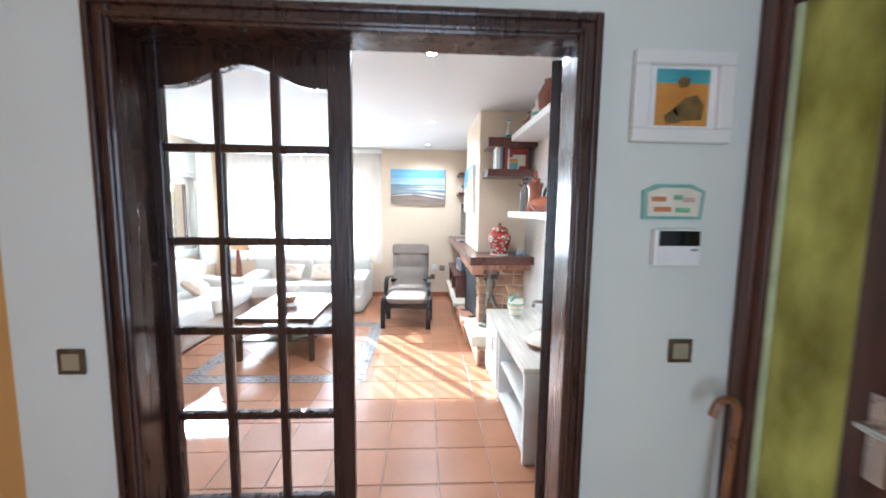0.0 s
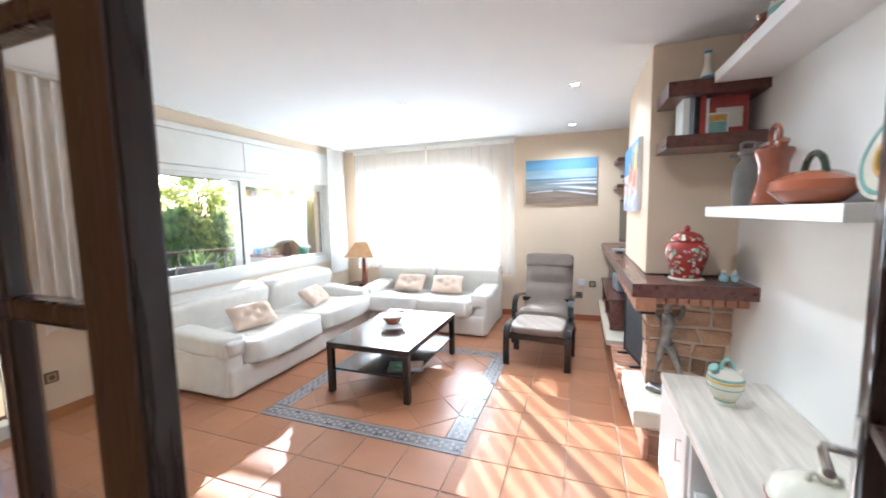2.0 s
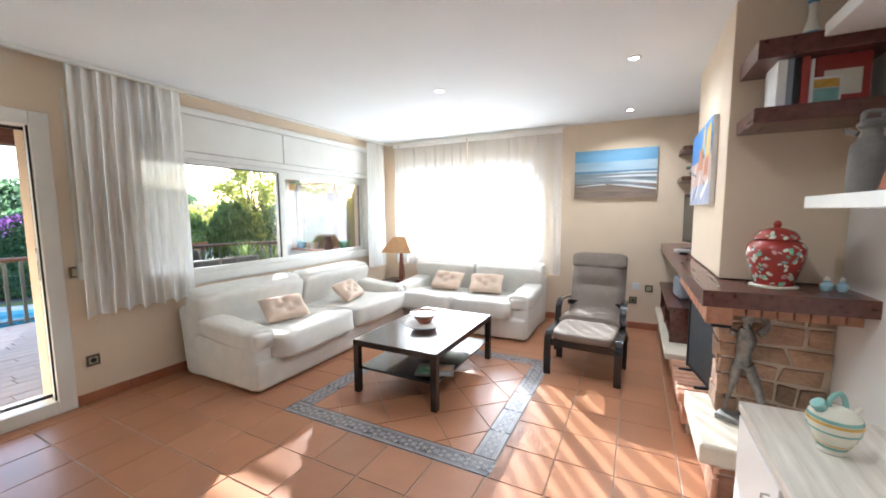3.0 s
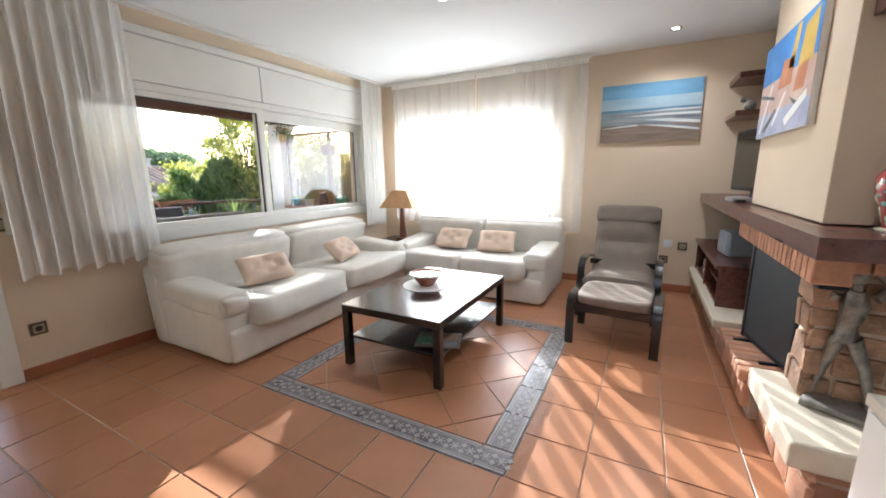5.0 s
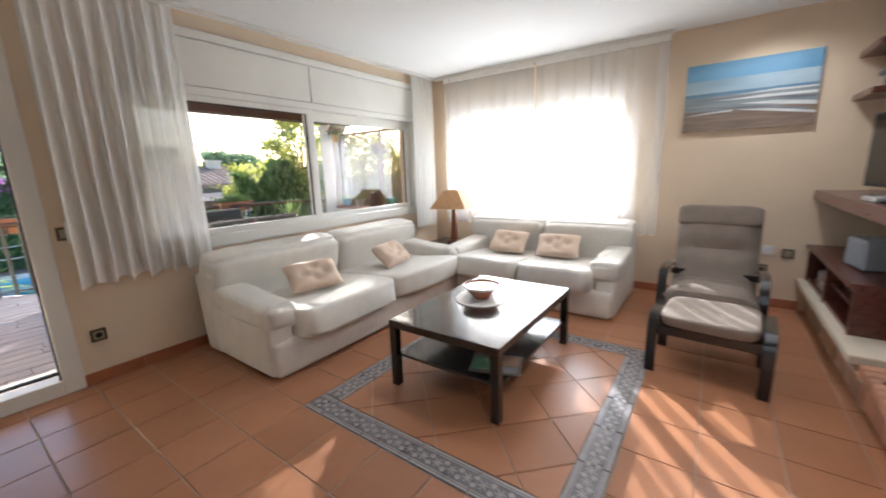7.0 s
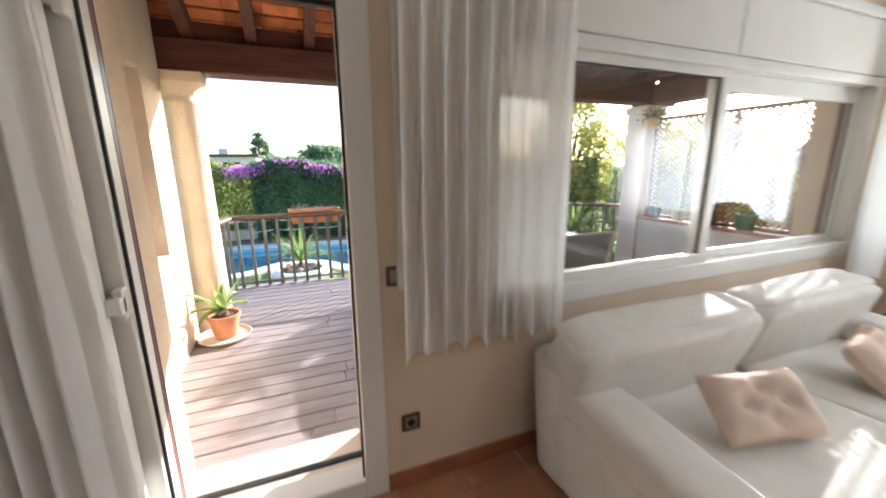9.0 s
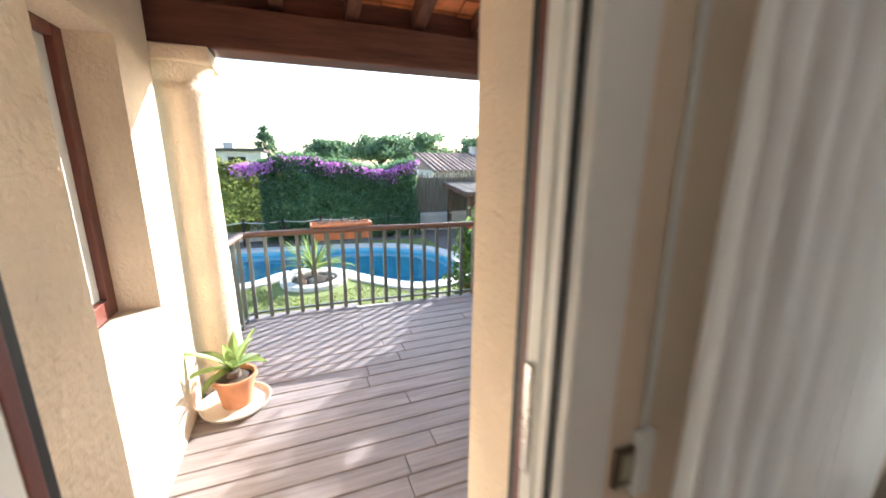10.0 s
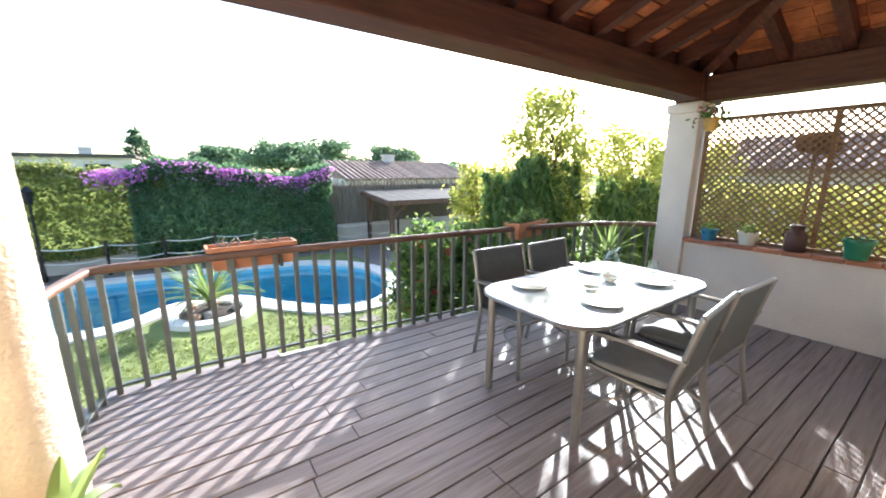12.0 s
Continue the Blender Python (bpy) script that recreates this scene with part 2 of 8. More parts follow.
M_SCREENIRON = mat("dark_grey_screen_mesh", (0.050, 0.055, 0.060), 0.5, 0.3, 0.15, 20, 0.1, 200)
M_BRASS = mat("polished_brass", (0.70, 0.48, 0.16), 0.2, 1.0, 0.05, 20)
# grey lifted to carry the figure's highlights; the mottling is its own
M_BRONZE = mat("highlit_grey_bronze_patina", (0.27, 0.26, 0.24), 0.4, 0.6, 0.35, 18, 0.5, 60)
M_TERRAPOT = mat("terracotta_pot", (0.55, 0.24, 0.12), 0.75, 0, 0.12, 12, 0.2, 90)
M_GLAZE = mat("glazed_brown_ceramic", (0.27, 0.075, 0.035), 0.14, 0, 0.2, 9, 0.03, 60, 0, 0.5)
M_GREYCLAY = mat("grey_clay", (0.19, 0.175, 0.155), 0.7, 0, 0.15, 12, 0.3, 60)
M_CERAMIC = mat("cream_glazed_ceramic", (0.76, 0.72, 0.60), 0.2, 0, 0.08, 12, 0.02, 60, 0, 0.4)
M_TEALGLAZE = mat("teal_glaze", (0.24, 0.44, 0.39), 0.2, 0, 0.2, 12, 0.02, 60, 0, 0.4)
M_REDGLAZE = mat("red_enamel", (0.36, 0.045, 0.035), 0.18, 0, 0.15, 12, 0.02, 60, 0, 0.4)
M_GREENPAINT = mat("green_enamel", (0.22, 0.45, 0.28), 0.25, 0, 0.25, 20, coat=0.3)
M_PALEROSE = mat("pale_rose_enamel", (0.62, 0.34, 0.30), 0.25, 0, 0.2, 20, coat=0.3)
M_OCHRE = mat("ochre_band", (0.62, 0.36, 0.07), 0.3, 0, 0.15, 20)
M_SHADE = mat("honey_parchment_shade", (0.62, 0.36, 0.17), 0.7, 0, 0.1, 14, 0.1, 90)
M_LAMPWOOD = wood("red_cherry_wood", (0.20, 0.055, 0.025), (0.32, 0.10, 0.045), 0.3, "z", 0.3)
M_DECK = mat("brown_grey_deck_board", (0.215, 0.170, 0.158), 0.50, 0, 0.15, 3.0, 0.25, 14, 0.06, 0, 0.1, (14, 0.8, 14), tint=(0.325, 0.27, 0.25))
M_RAIL = mat("brown_painted_handrail", (0.16, 0.085, 0.05), 0.45, 0, 0.15, 12, 0.05, 60)
M_POST = mat("grey_green_steel", (0.16, 0.165, 0.145), 0.4, 0.4, 0.12, 14)
M_BEAM = wood("brown_stained_beam", (0.085, 0.030, 0.018), (0.16, 0.06, 0.036), 0.55, "y", 0.0)
M_RAFTER = wood("brown_stained_rafter", (0.085, 0.030, 0.018), (0.15, 0.06, 0.036), 0.6, "x", 0.0)
M_ROOFTILE = mat("orange_roof_brick", (0.48, 0.155, 0.055), 0.85, 0, 0.3, 8, 0.4, 60, -0.35)
M_LATTICE = mat("brown_lattice_wood", (0.25, 0.15, 0.08), 0.7, 0, 0.15, 14, 0.15, 70, 0.12)
M_ALUFRAME = mat("champagne_aluminium", (0.31, 0.305, 0.29), 0.35, 0.7, 0.06, 14)
# sling and pad greys raised: sun sheen is put into their base colour
M_SLING = mat("dark_grey_sling_mesh", (0.10, 0.108, 0.11), 0.6, 0, 0.1, 20, 0.25, 300)
M_GREYPAD = mat("grey_seat_pad", (0.27, 0.27, 0.265), 0.8, 0, 0.1, 16, 0.25, 180)
M_TABLEGLASS = mat("white_frosted_glass_top", (0.74, 0.80, 0.79), 0.10, 0, 0.02, 4, coat=0.4)
M_LAWN = mat("lawn_soil", (0.17, 0.21, 0.05), 0.9, 0, 0.3, 2.0, 0.6, 60, tint=(0.25, 0.28, 0.08))
M_POOL = mat("blue_pool_mosaic", (0.17, 0.47, 0.62), 0.3, 0, 0.10, 3, 0.05, 40, tint=(0.23, 0.56, 0.68))
M_POOLDARK = mat("dark_blue_mosaic", (0.006, 0.04, 0.13), 0.3, 0, 0.1, 20)
M_WATER = glass("pool_water", (0.82, 0.94, 0.97), 0.02, 0.02)
M_COPING = mat("pale_stone_coping", (0.70, 0.66, 0.60), 0.7, 0, 0.08, 5, 0.3, 60)
M_PAVING = mat("brown_paving", (0.20, 0.16, 0.13), 0.8, 0, 0.2, 4, 0.4, 40)
M_GARDENWALL = mat("rendered_garden_wall", (0.62, 0.56, 0.48), 0.85, 0, 0.12, 2, 0.4, 40)
M_REED = mat("reed_fence", (0.26, 0.20, 0.14), 0.9, 0, 0.3, 3, 0.5, 30, 0, 0, 0.05, (12, 12, 0.6), tint=(0.40, 0.33, 0.25))
M_FARTILE = mat("far_roof_tile", (0.30, 0.20, 0.145), 0.85, 0, 0.25, 3, 0.3, 20, -0.3)
M_SHEDROOF = mat("weathered_shed_roof", (0.10, 0.085, 0.075), 0.95, 0, 0.25, 5, 0.4, 30, spec=0.1)
M_SHEDWOOD = wood("weathered_shed_wood", (0.12, 0.06, 0.035), (0.22, 0.12, 0.07), 0.7, "z", 0.0)
M_BARK = mat("bark", (0.12, 0.085, 0.06), 0.9, 0, 0.3, 12, 0.8, 40)
M_LEAFDARK = leafy("bougainvillea_leaf", (0.07, 0.14, 0.075), (0.19, 0.30, 0.13), 0.5)
M_IVY = leafy("ivy_sprays", (0.10, 0.16, 0.05), (0.42, 0.40, 0.11), 0.55)
M_LEAFYEL = leafy("yellow_green_leaf", (0.24, 0.28, 0.05), (0.60, 0.57, 0.14), 0.68)
M_LEAFMID = leafy("green_leaf", (0.08, 0.15, 0.04), (0.26, 0.34, 0.09), 0.6)
M_CYPRESS = leafy("cypress_spray", (0.11, 0.18, 0.05), (0.31, 0.40, 0.11), 0.6)
M_PALM = leafy("palm_leaf", (0.12, 0.21, 0.05), (0.36, 0.42, 0.14), 0.5)
M_BLOOM = leafy("magenta_bract", (0.42, 0.10, 0.42), (0.72, 0.30, 0.68), 0.4)
M_REDBLOOM = leafy("red_petal", (0.55, 0.02, 0.02), (0.70, 0.08, 0.10), 0.3)
M_GRASS = leafy("grass_blade", (0.17, 0.20, 0.04), (0.28, 0.31, 0.09), 0.4)
# needle greens lightened: distance haze is put into the colour
M_PINE = leafy("hazed_pine_needles", (0.10, 0.17, 0.085), (0.20, 0.28, 0.14), 0.45)
M_SOIL = mat("dark_soil", (0.05, 0.034, 0.024), 0.95, 0, 0.3, 30, 0.8, 60)
M_PAPER = mat("white_paper", (0.82, 0.81, 0.78), 0.6, 0, 0.03, 20)
M_BLUE = mat("blue_glazed_pot", (0.05, 0.22, 0.36), 0.3, 0, 0.1, 12)
M_GREENPOT = mat("green_plastic_pot", (0.03, 0.20, 0.10), 0.35, 0, 0.1, 12)
M_DARKPOT = mat("dark_grey_pot", (0.03, 0.03, 0.03), 0.5, 0, 0.15, 12)
M_RUSTCAN = mat("rusty_milk_can", (0.11, 0.06, 0.05), 0.6, 0.4, 0.3, 12, 0.3, 60)
M_CLEAR = glass("drinking_glass", (0.96, 0.98, 0.97), 0.06)
M_BULB = glow("lit_downlight", (1.0, 0.93, 0.80), 7.0)

# ---- mesh helpers ----
def part(name, bm, material, parent=None, label="", smooth=False):
    me = bpy.data.meshes.new(name)
    bmesh.ops.recalc_face_normals(bm, faces=bm.faces)
    bm.to_mesh(me)
    bm.free()
    for p in me.polygons:
        p.use_smooth = smooth
    for m in (material if isinstance(material, (list, tuple)) else [material]):
        me.materials.append(m)
    ob = new(name, me)
    if smooth:
        me.set_sharp_from_angle(angle=radians(40))
    if parent is not None:
        ob.parent = parent
    if label:
        ob["label"] = label
    return ob


def thing(name, label, category, at=(0, 0, 0), rz=0.0, group=""):
    ob = new(name)
    ob.empty_display_size = 0.1
    ob.matrix_basis = pose(*at, 0, 0, rz)
    return tagged(ob, label, category, group)


def setting(name, bm, material, label="", category="", smooth=False):
    return tagged(part(name, bm, material, None, "", smooth), label, category, "", "structure")


def bx(bm, x0, x1, y0, y1, z0, z1, bev=0.0, seg=2):
    r = bmesh.ops.create_cube(bm, size=1.0, matrix=Matrix.Translation(((x0 + x1) / 2, (y0 + y1) / 2, (z0 + z1) / 2)) @ Matrix.Diagonal((abs(x1 - x0), abs(y1 - y0), abs(z1 - z0), 1)))
    vs = r["verts"]
    if bev:
        es = list({e for v in vs for e in v.link_edges})
        o = bmesh.ops.bevel(bm, geom=es, offset=bev, segments=seg, profile=0.5, affect="EDGES")
        vs = list({v for f in o["faces"] for v in f.verts} | {v for v in vs if v.is_valid})
    return vs


def box(x0, x1, y0, y1, z0, z1, bev=0.0, seg=2):
    bm = bmesh.new()
    bx(bm, x0, x1, y0, y1, z0, z1, bev, seg)
    return bm


def boxes(rows, bev=0.0):
    bm = bmesh.new()
    for r in rows:
        bx(bm, *r, bev)
    return bm


def turn(bm, verts, m):
    bmesh.ops.transform(bm, matrix=m, verts=verts)


def rod(bm, p, q, r, r2=None, seg=12):
    p, q = Vector(p), Vector(q)
    d = q - p
    m = Matrix.Translation((p + q) / 2) @ d.to_track_quat("Z", "Y").to_matrix().to_4x4()
    return bmesh.ops.create_cone(bm, cap_ends=True, segments=seg, radius1=r, radius2=r if r2 is None else r2, depth=d.length, matrix=m)["verts"]


def rods(rows, seg=12):
    bm = bmesh.new()
    for p, q, r in rows:
        rod(bm, p, q, r, None, seg)
    return bm


def bar(bm, p, q, w, h, up=(0, 0, 1)):
    """A square bar from p to q."""
    p, q = Vector(p), Vector(q)
    d = (q - p).normalized()
    s = d.cross(Vector(up)).normalized()
    u = s.cross(d)
    vs = [bm.verts.new(e + s * a * w / 2 + u * b * h / 2) for e in (p, q) for a, b in ((-1, -1), (1, -1), (1, 1), (-1, 1))]
    for f in ((0, 1, 2, 3), (7, 6, 5, 4), (0, 4, 5, 1), (1, 5, 6, 2), (2, 6, 7, 3), (3, 7, 4, 0)):
        bm.faces.new([vs[i] for i in f])
    return vs


def bars(rows):
    bm = bmesh.new()
    for r in rows:
        bar(bm, *r)
    return bm


def tube(bm, pts, r, seg=8):
    pts = [Vector(p) for p in pts]
    rs = r if isinstance(r, (list, tuple)) else [r] * len(pts)
    rings, side = [], None
    for i, p in enumerate(pts):
        d = (pts[min(i + 1, len(pts) - 1)] - pts[max(i - 1, 0)]).normalized()
        if side is None:
            side = d.orthogonal().normalized()
        side = (side - d * side.dot(d)).normalized()
        u = d.cross(side)
        rings.append([bm.verts.new(p + (side * math.cos(a) + u * math.sin(a)) * rs[i]) for a in (2 * math.pi * k / seg for k in range(seg))])
    for a, b in zip(rings, rings[1:]):
        for k in range(seg):
            bm.faces.new((a[k], a[(k + 1) % seg], b[(k + 1) % seg], b[k]))
    bm.faces.new(rings[0][::-1])
    bm.faces.new(rings[-1])
    return [v for r_ in rings for v in r_]


def tubes(rows, seg=8):
    bm = bmesh.new()
    for p, r in rows:
        tube(bm, p, r, seg)
    return bm


def lathe(bm, prof, at=(0, 0, 0), seg=28):
    rings = []
    for r, z in prof:
        rings.append([bm.verts.new((at[0] + r * math.cos(a), at[1] + r * math.sin(a), at[2] + z)) for a in (2 * math.pi * k / seg for k in range(seg))])
    for a, b in zip(rings, rings[1:]):
        for k in range(seg):
            bm.faces.new((a[k], a[(k + 1) % seg], b[(k + 1) % seg], b[k]))
    bm.faces.new(rings[0][::-1])
    bm.faces.new(rings[-1])
    return [v for r_ in rings for v in r_]


def turned(prof, at=(0, 0, 0), seg=28):
    bm = bmesh.new()
    lathe(bm, prof, at, seg)
    return bm


def puff(bm, c, h, e=0.35, nu=48, nv=24, sag=0.0, lump=0.007, seed=0.0):
    """An upholstered cushion: a rounded block with soft edges and small lumps."""
    def sp(x, p):
        return math.copysign(abs(x) ** p, x)
    rows, c = [], Vector(c)
    for j in range(nv + 1):
        v = -math.pi / 2 + math.pi * j / nv
        row = []
        for i in range(nu):
            u = 2 * math.pi * i / nu
            p = Vector((h[0] * sp(math.cos(v), e) * sp(math.cos(u), e), h[1] * sp(math.cos(v), e) * sp(math.sin(u), e), h[2] * sp(math.sin(v), e)))
            p *= 1 + lump * 6 * noise.noise(p * 5 + Vector((seed, seed, 0)))
            crease = noise.noise(Vector((p.x * 9 + seed, p.y * 23, p.z * 13)))
            p *= 1 + lump * 1.1 * min(0, crease)
            if sag:
                p.z -= sag * (1 - (p.x / h[0]) ** 2) * (1 - (p.y / h[1]) ** 2) * (1 if p.z > 0 else 0)
            row.append(bm.verts.new(c + p))
        rows.append(row)
    for a, b in zip(rows, rows[1:]):
        for i in range(nu):
            bm.faces.new((a[i], a[(i + 1) % nu], b[(i + 1) % nu], b[i]))
    bmesh.ops.remove_doubles(bm, verts=rows[0] + rows[-1], dist=1e-5)
    return [v for r_ in rows for v in r_ if v.is_valid]


def pad(c, h, e=0.35, rx=0, ry=0, rz=0, **k):
    bm = bmesh.new()
    vs = puff(bm, (0, 0, 0), h, e, **k)
    turn(bm, vs, pose(*c, rx, ry, rz))
    return bm


def poly_slab(pts, z0, z1):
    """A flat slab with the outline pts."""
    bm = bmesh.new()
    lo, hi = [bm.verts.new((x, y, z0)) for x, y in pts], [bm.verts.new((x, y, z1)) for x, y in pts]
    bm.faces.new(lo[::-1])
    bm.faces.new(hi)
    n = len(pts)
    for i in range(n):
        bm.faces.new((lo[i], lo[(i + 1) % n], hi[(i + 1) % n], hi[i]))
    return bm


def quads_ob(name, verts, faces, material, parent=None, smooth=False):
    me = bpy.data.meshes.new(name)
    me.from_pydata(verts, [], faces)
    me.materials.append(material)
    ob = new(name, me)
    if parent is not None:
        ob.parent = parent
    return ob


def leaves(name, pts, size, material, parent=None, seed=1, long=1.6, droop=0.0, norm=None):
    """Many small leaves, each a bent diamond, at the points given."""
    rg = np.random.RandomState(seed)
    n = len(pts)
    P = np.asarray(pts, float)
    d = rg.normal(size=(n, 3))
    d[:, 2] -= droop
    if norm is not None:
        d += np.asarray(norm) * 0.9
    d /= np.linalg.norm(d, axis=1)[:, None]
    s = np.cross(d, rg.normal(size=(n, 3)))
    s /= np.linalg.norm(s, axis=1)[:, None]
    k = np.cross(d, s)
    L = size * (0.6 + 0.8 * rg.rand(n))[:, None]
    a, b = P - d * L * long / 2, P + d * L * long / 2
    m1, m2 = P + s * L * 0.45 + k * L * 0.15, P - s * L * 0.45 + k * L * 0.15
    V = np.stack([a, m1, b, m2], 1).reshape(-1, 3)
    F = np.arange(4 * n).reshape(-1, 4)
    return quads_ob(name, V.tolist(), F.tolist(), material, parent)


# ---- the house ----
XW, XE, YS, YN, ZC = -3.68, 1.05, 2.225, 7.50, 2.59
YH = 2.07
XO = -4.10
setting("floor", box(XO, 1.3, -1.6, 7.8, -0.20, -0.006), M_GROUT, "terracotta tiled floor with pale grout and a patterned border", "floor")
setting("wall_west", boxes([
    (XO, XW, 1.95, 2.50, -0.2, 3.4), (XO, XW, 2.50, 3.43, 2.20, 3.4), (XO, XW, 3.43, 3.85, -0.2, 3.4),
    (XO, XW, 3.85, 7.06, -0.2, 0.80), (XO, XW, 3.85, 7.06, 2.47, 3.4), (-3.87, XW, 7.06, 7.92, -0.2, 3.4), (XO, -3.87, 7.24, 7.92, -0.2, 3.4), (XO, -3.87, 7.06, 7.24, -0.2, 0.80), (XO, -3.87, 7.06, 7.24, 2.47, 3.4)]), M_CREAM, "cream painted wall with a terrace door and wide window", "wall")
setting("wall_north", boxes([
    (XW, -3.42, YN, 7.92, -0.2, 2.9), (-3.42, -1.15, YN, 7.92, -0.2, 0.86), (-3.42, -1.15, YN, 7.92, 2.06, 2.9), (-1.15, 1.5, YN, 7.92, -0.2, 2.9)]), M_CREAM, "cream painted wall behind sheer curtains", "wall")
setting("wall_east", box(XE, 1.40, YS, YN, -0.2, 2.9), M_WHITEWALL, "pale painted wall with floating shelves", "wall")
setting("wall_hall", boxes([
    (XW, -1.065, YH, YS, -0.2, 2.9), (-1.065, 0.515, YH, YS, 2.140, 2.9), (0.515, 1.40, YH, YS, -0.2, 2.9)]), M_HALLWALL, "pale painted wall round the glazed double door", "wall")
setting("wall_hall_left", box(-1.64, -1.385, -1.6, YH, -0.2, 2.9), M_ORANGE, "orange painted hall wall", "wall")
setting("wall_hall_right", boxes([(1.12, 1.40, -1.6, 0.55, -0.2, 2.9), (1.12, 1.40, 0.55, YH, 2.27, 2.9), (1.17, 1.40, 2.0, YH, -0.2, 2.27)]), M_HALLWALL, "pale painted hall wall", "wall")
setting("wall_hall_back", box(-1.64, 1.40, -1.8, -1.6, -0.2, 2.9), M_HALLWALL, "pale painted hall wall", "wall")
setting("ceiling", boxes([(XW, 1.3, YS, YN, ZC, 2.75)]), M_CEIL, "smooth white painted ceiling", "ceiling")
setting("ceiling_hall", boxes([(-1.385, 1.12, -1.6, YH, ZC, 2.75)]), M_CEIL, "smooth white painted ceiling", "ceiling")
setting("roof_slab", box(XO, 1.5, -1.8, 7.92, 3.4, 3.5), M_STUCCO, "flat cream roof slab of the house", "roof")
setting("wall_upper", boxes([(1.3, 1.5, -1.8, 7.92, 2.9, 3.4), (XO, 1.3, 7.72, 7.92, 2.9, 3.4), (XO, 1.3, -1.8, -1.6, 2.9, 3.4)]), M_STUCCO, "cream stucco parapet", "wall")

# stucco skin outside
setting("stucco_west", boxes([
    (XO - 0.02, XO, 1.95, 2.50, -1.0, 3.45), (XO - 0.02, XO, 2.50, 3.43, 2.20, 3.45), (XO - 0.02, XO, 3.43, 3.85, -1.0, 3.45),
    (XO - 0.02, XO, 3.85, 7.24, -1.0, 0.80), (XO - 0.02, XO, 3.85, 7.24, 2.47, 3.45), (XO - 0.02, XO, 7.24, 7.92, -1.0, 3.45),
    (XO, -3.862, 3.365, 3.432, 0.0, 2.20), (XO, -3.862, 2.50, 2.572, 0.0, 2.20), (XO, -3.862, 2.52, 3.365, 2.18, 2.20)]), M_STUCCO, "rough cream stucco wall round the terrace door", "wall")
setting("stucco_side", boxes([
    (-4.50, XO - 0.02, 1.90, 2.25, -1.0, 3.0), (-5.50, -4.50, 1.90, 2.25, -1.0, 0.83), (-5.50, -4.50, 1.90, 2.25, 2.15, 3.0), (-5.98, -5.50, 1.90, 2.25, -1.0, 3.0)]), M_STUCCO, "sunlit cream stucco side wall with a deep window", "wall")
setting("room_beyond", boxes([(-5.98, -4.2, 0.4, 0.5, 0, 3.0), (-5.98, -5.9, 0.5, 1.9, 0, 3.0), (-4.2, -4.1, 0.5, 1.9, 0, 3.0), (-5.9, -4.2, 0.5, 1.9, 2.9, 3.0), (-5.9, -4.2, 0.5, 1.9, -0.1, 0.0)]), M_HALLWALL, "plain room behind the side window", "room")

# skirting, in tile lengths
sk = tagged(new("baseboard"), "terracotta tile skirting along the walls", "baseboard", "", "structure")
def skirt(x0, x1, y0, y1):
    n = max(1, round(max(x1 - x0, y1 - y0) / 0.33))
    for i in range(n):
        if x1 - x0 > y1 - y0:
            a, b = x0 + (x1 - x0) * i / n, x0 + (x1 - x0) * (i + 1) / n
            part("skirting_tile", box(a + 0.001, b - 0.001, y0, y1, 0.001, 0.085, 0.003, 1), M_SKIRT, sk)
        else:
            a, b = y0 + (y1 - y0) * i / n, y0 + (y1 - y0) * (i + 1) / n
            part("skirting_tile", box(x0, x1, a + 0.001, b - 0.001, 0.001, 0.085, 0.003, 1), M_SKIRT, sk)
skirt(XW + 0.001, XW + 0.013, 3.43, 7.48)
skirt(XW + 0.001, XW + 0.013, 2.24, 2.50)
skirt(-3.66, 0.40, YN - 0.013, YN - 0.001)
skirt(XE - 0.013, XE - 0.001, 2.24, 2.94)

# terrace door: white frame, black gasket, brown outer frame
d1 = tagged(new("door_1"), "white aluminium terrace door frame with black gaskets, standing open", "door", "", "structure")
part("frame", boxes([(-3.795, -3.752, 3.330, 3.43, 0.0, 2.20), (-3.738, XW + 0.015, 3.325, 3.43, 0.0, 2.20), (-3.752, -3.738, 3.345, 3.43, 0.0, 2.20), (-3.795, XW + 0.015, 2.50, 2.60, 0.0, 2.20), (-3.795, XW + 0.015, 2.60, 3.325, 2.10, 2.20), (-3.795, XW + 0.015, 2.60, 3.325, 0.0, 0.10)], 0.006), M_ALU, d1)
part("gasket", boxes([(-3.860, -3.832, 3.348, 3.40, 0.05, 2.15), (-3.860, -3.832, 2.53, 2.592, 0.05, 2.15), (-3.860, -3.832, 2.625, 3.348, 2.085, 2.12), (-3.70, -3.69, 3.315, 3.326, 0.10, 2.10), (-3.70, -3.69, 2.598, 2.610, 0.10, 2.10), (-3.860, -3.832, 2.625, 3.348, 0.088, 0.106)]), M_GASKET, d1, "black rubber gasket")
part("outer_frame", boxes([(-3.831, -3.797, 3.342, 3.42, 0.02, 2.18), (-3.831, -3.797, 2.52, 2.598, 0.02, 2.18), (-3.831, -3.797, 2.598, 3.342, 2.10, 2.18)], 0.004), M_BROWNALU, d1, "brown painted outer frame")
part("threshold", box(-4.13, -3.80, 2.52, 3.36, -0.01, 0.03, 0.006), M_SLAB, d1, "pale stone threshold")
part("lock_plate", boxes([(-3.785, -3.765, 3.322, 3.3295, 1.0, 1.24)], 0.002), M_CHROME, d1, "steel lock plate")
for z in (0.22, 1.07, 1.95):
    part("hinge", boxes([(-3.70, -3.62, 2.575, 2.60, z - 0.05, z + 0.05), (-3.645, -3.60, 2.555, 2.60, z - 0.028, z + 0.028)], 0.004), M_ALU, d1, "white door hinge")
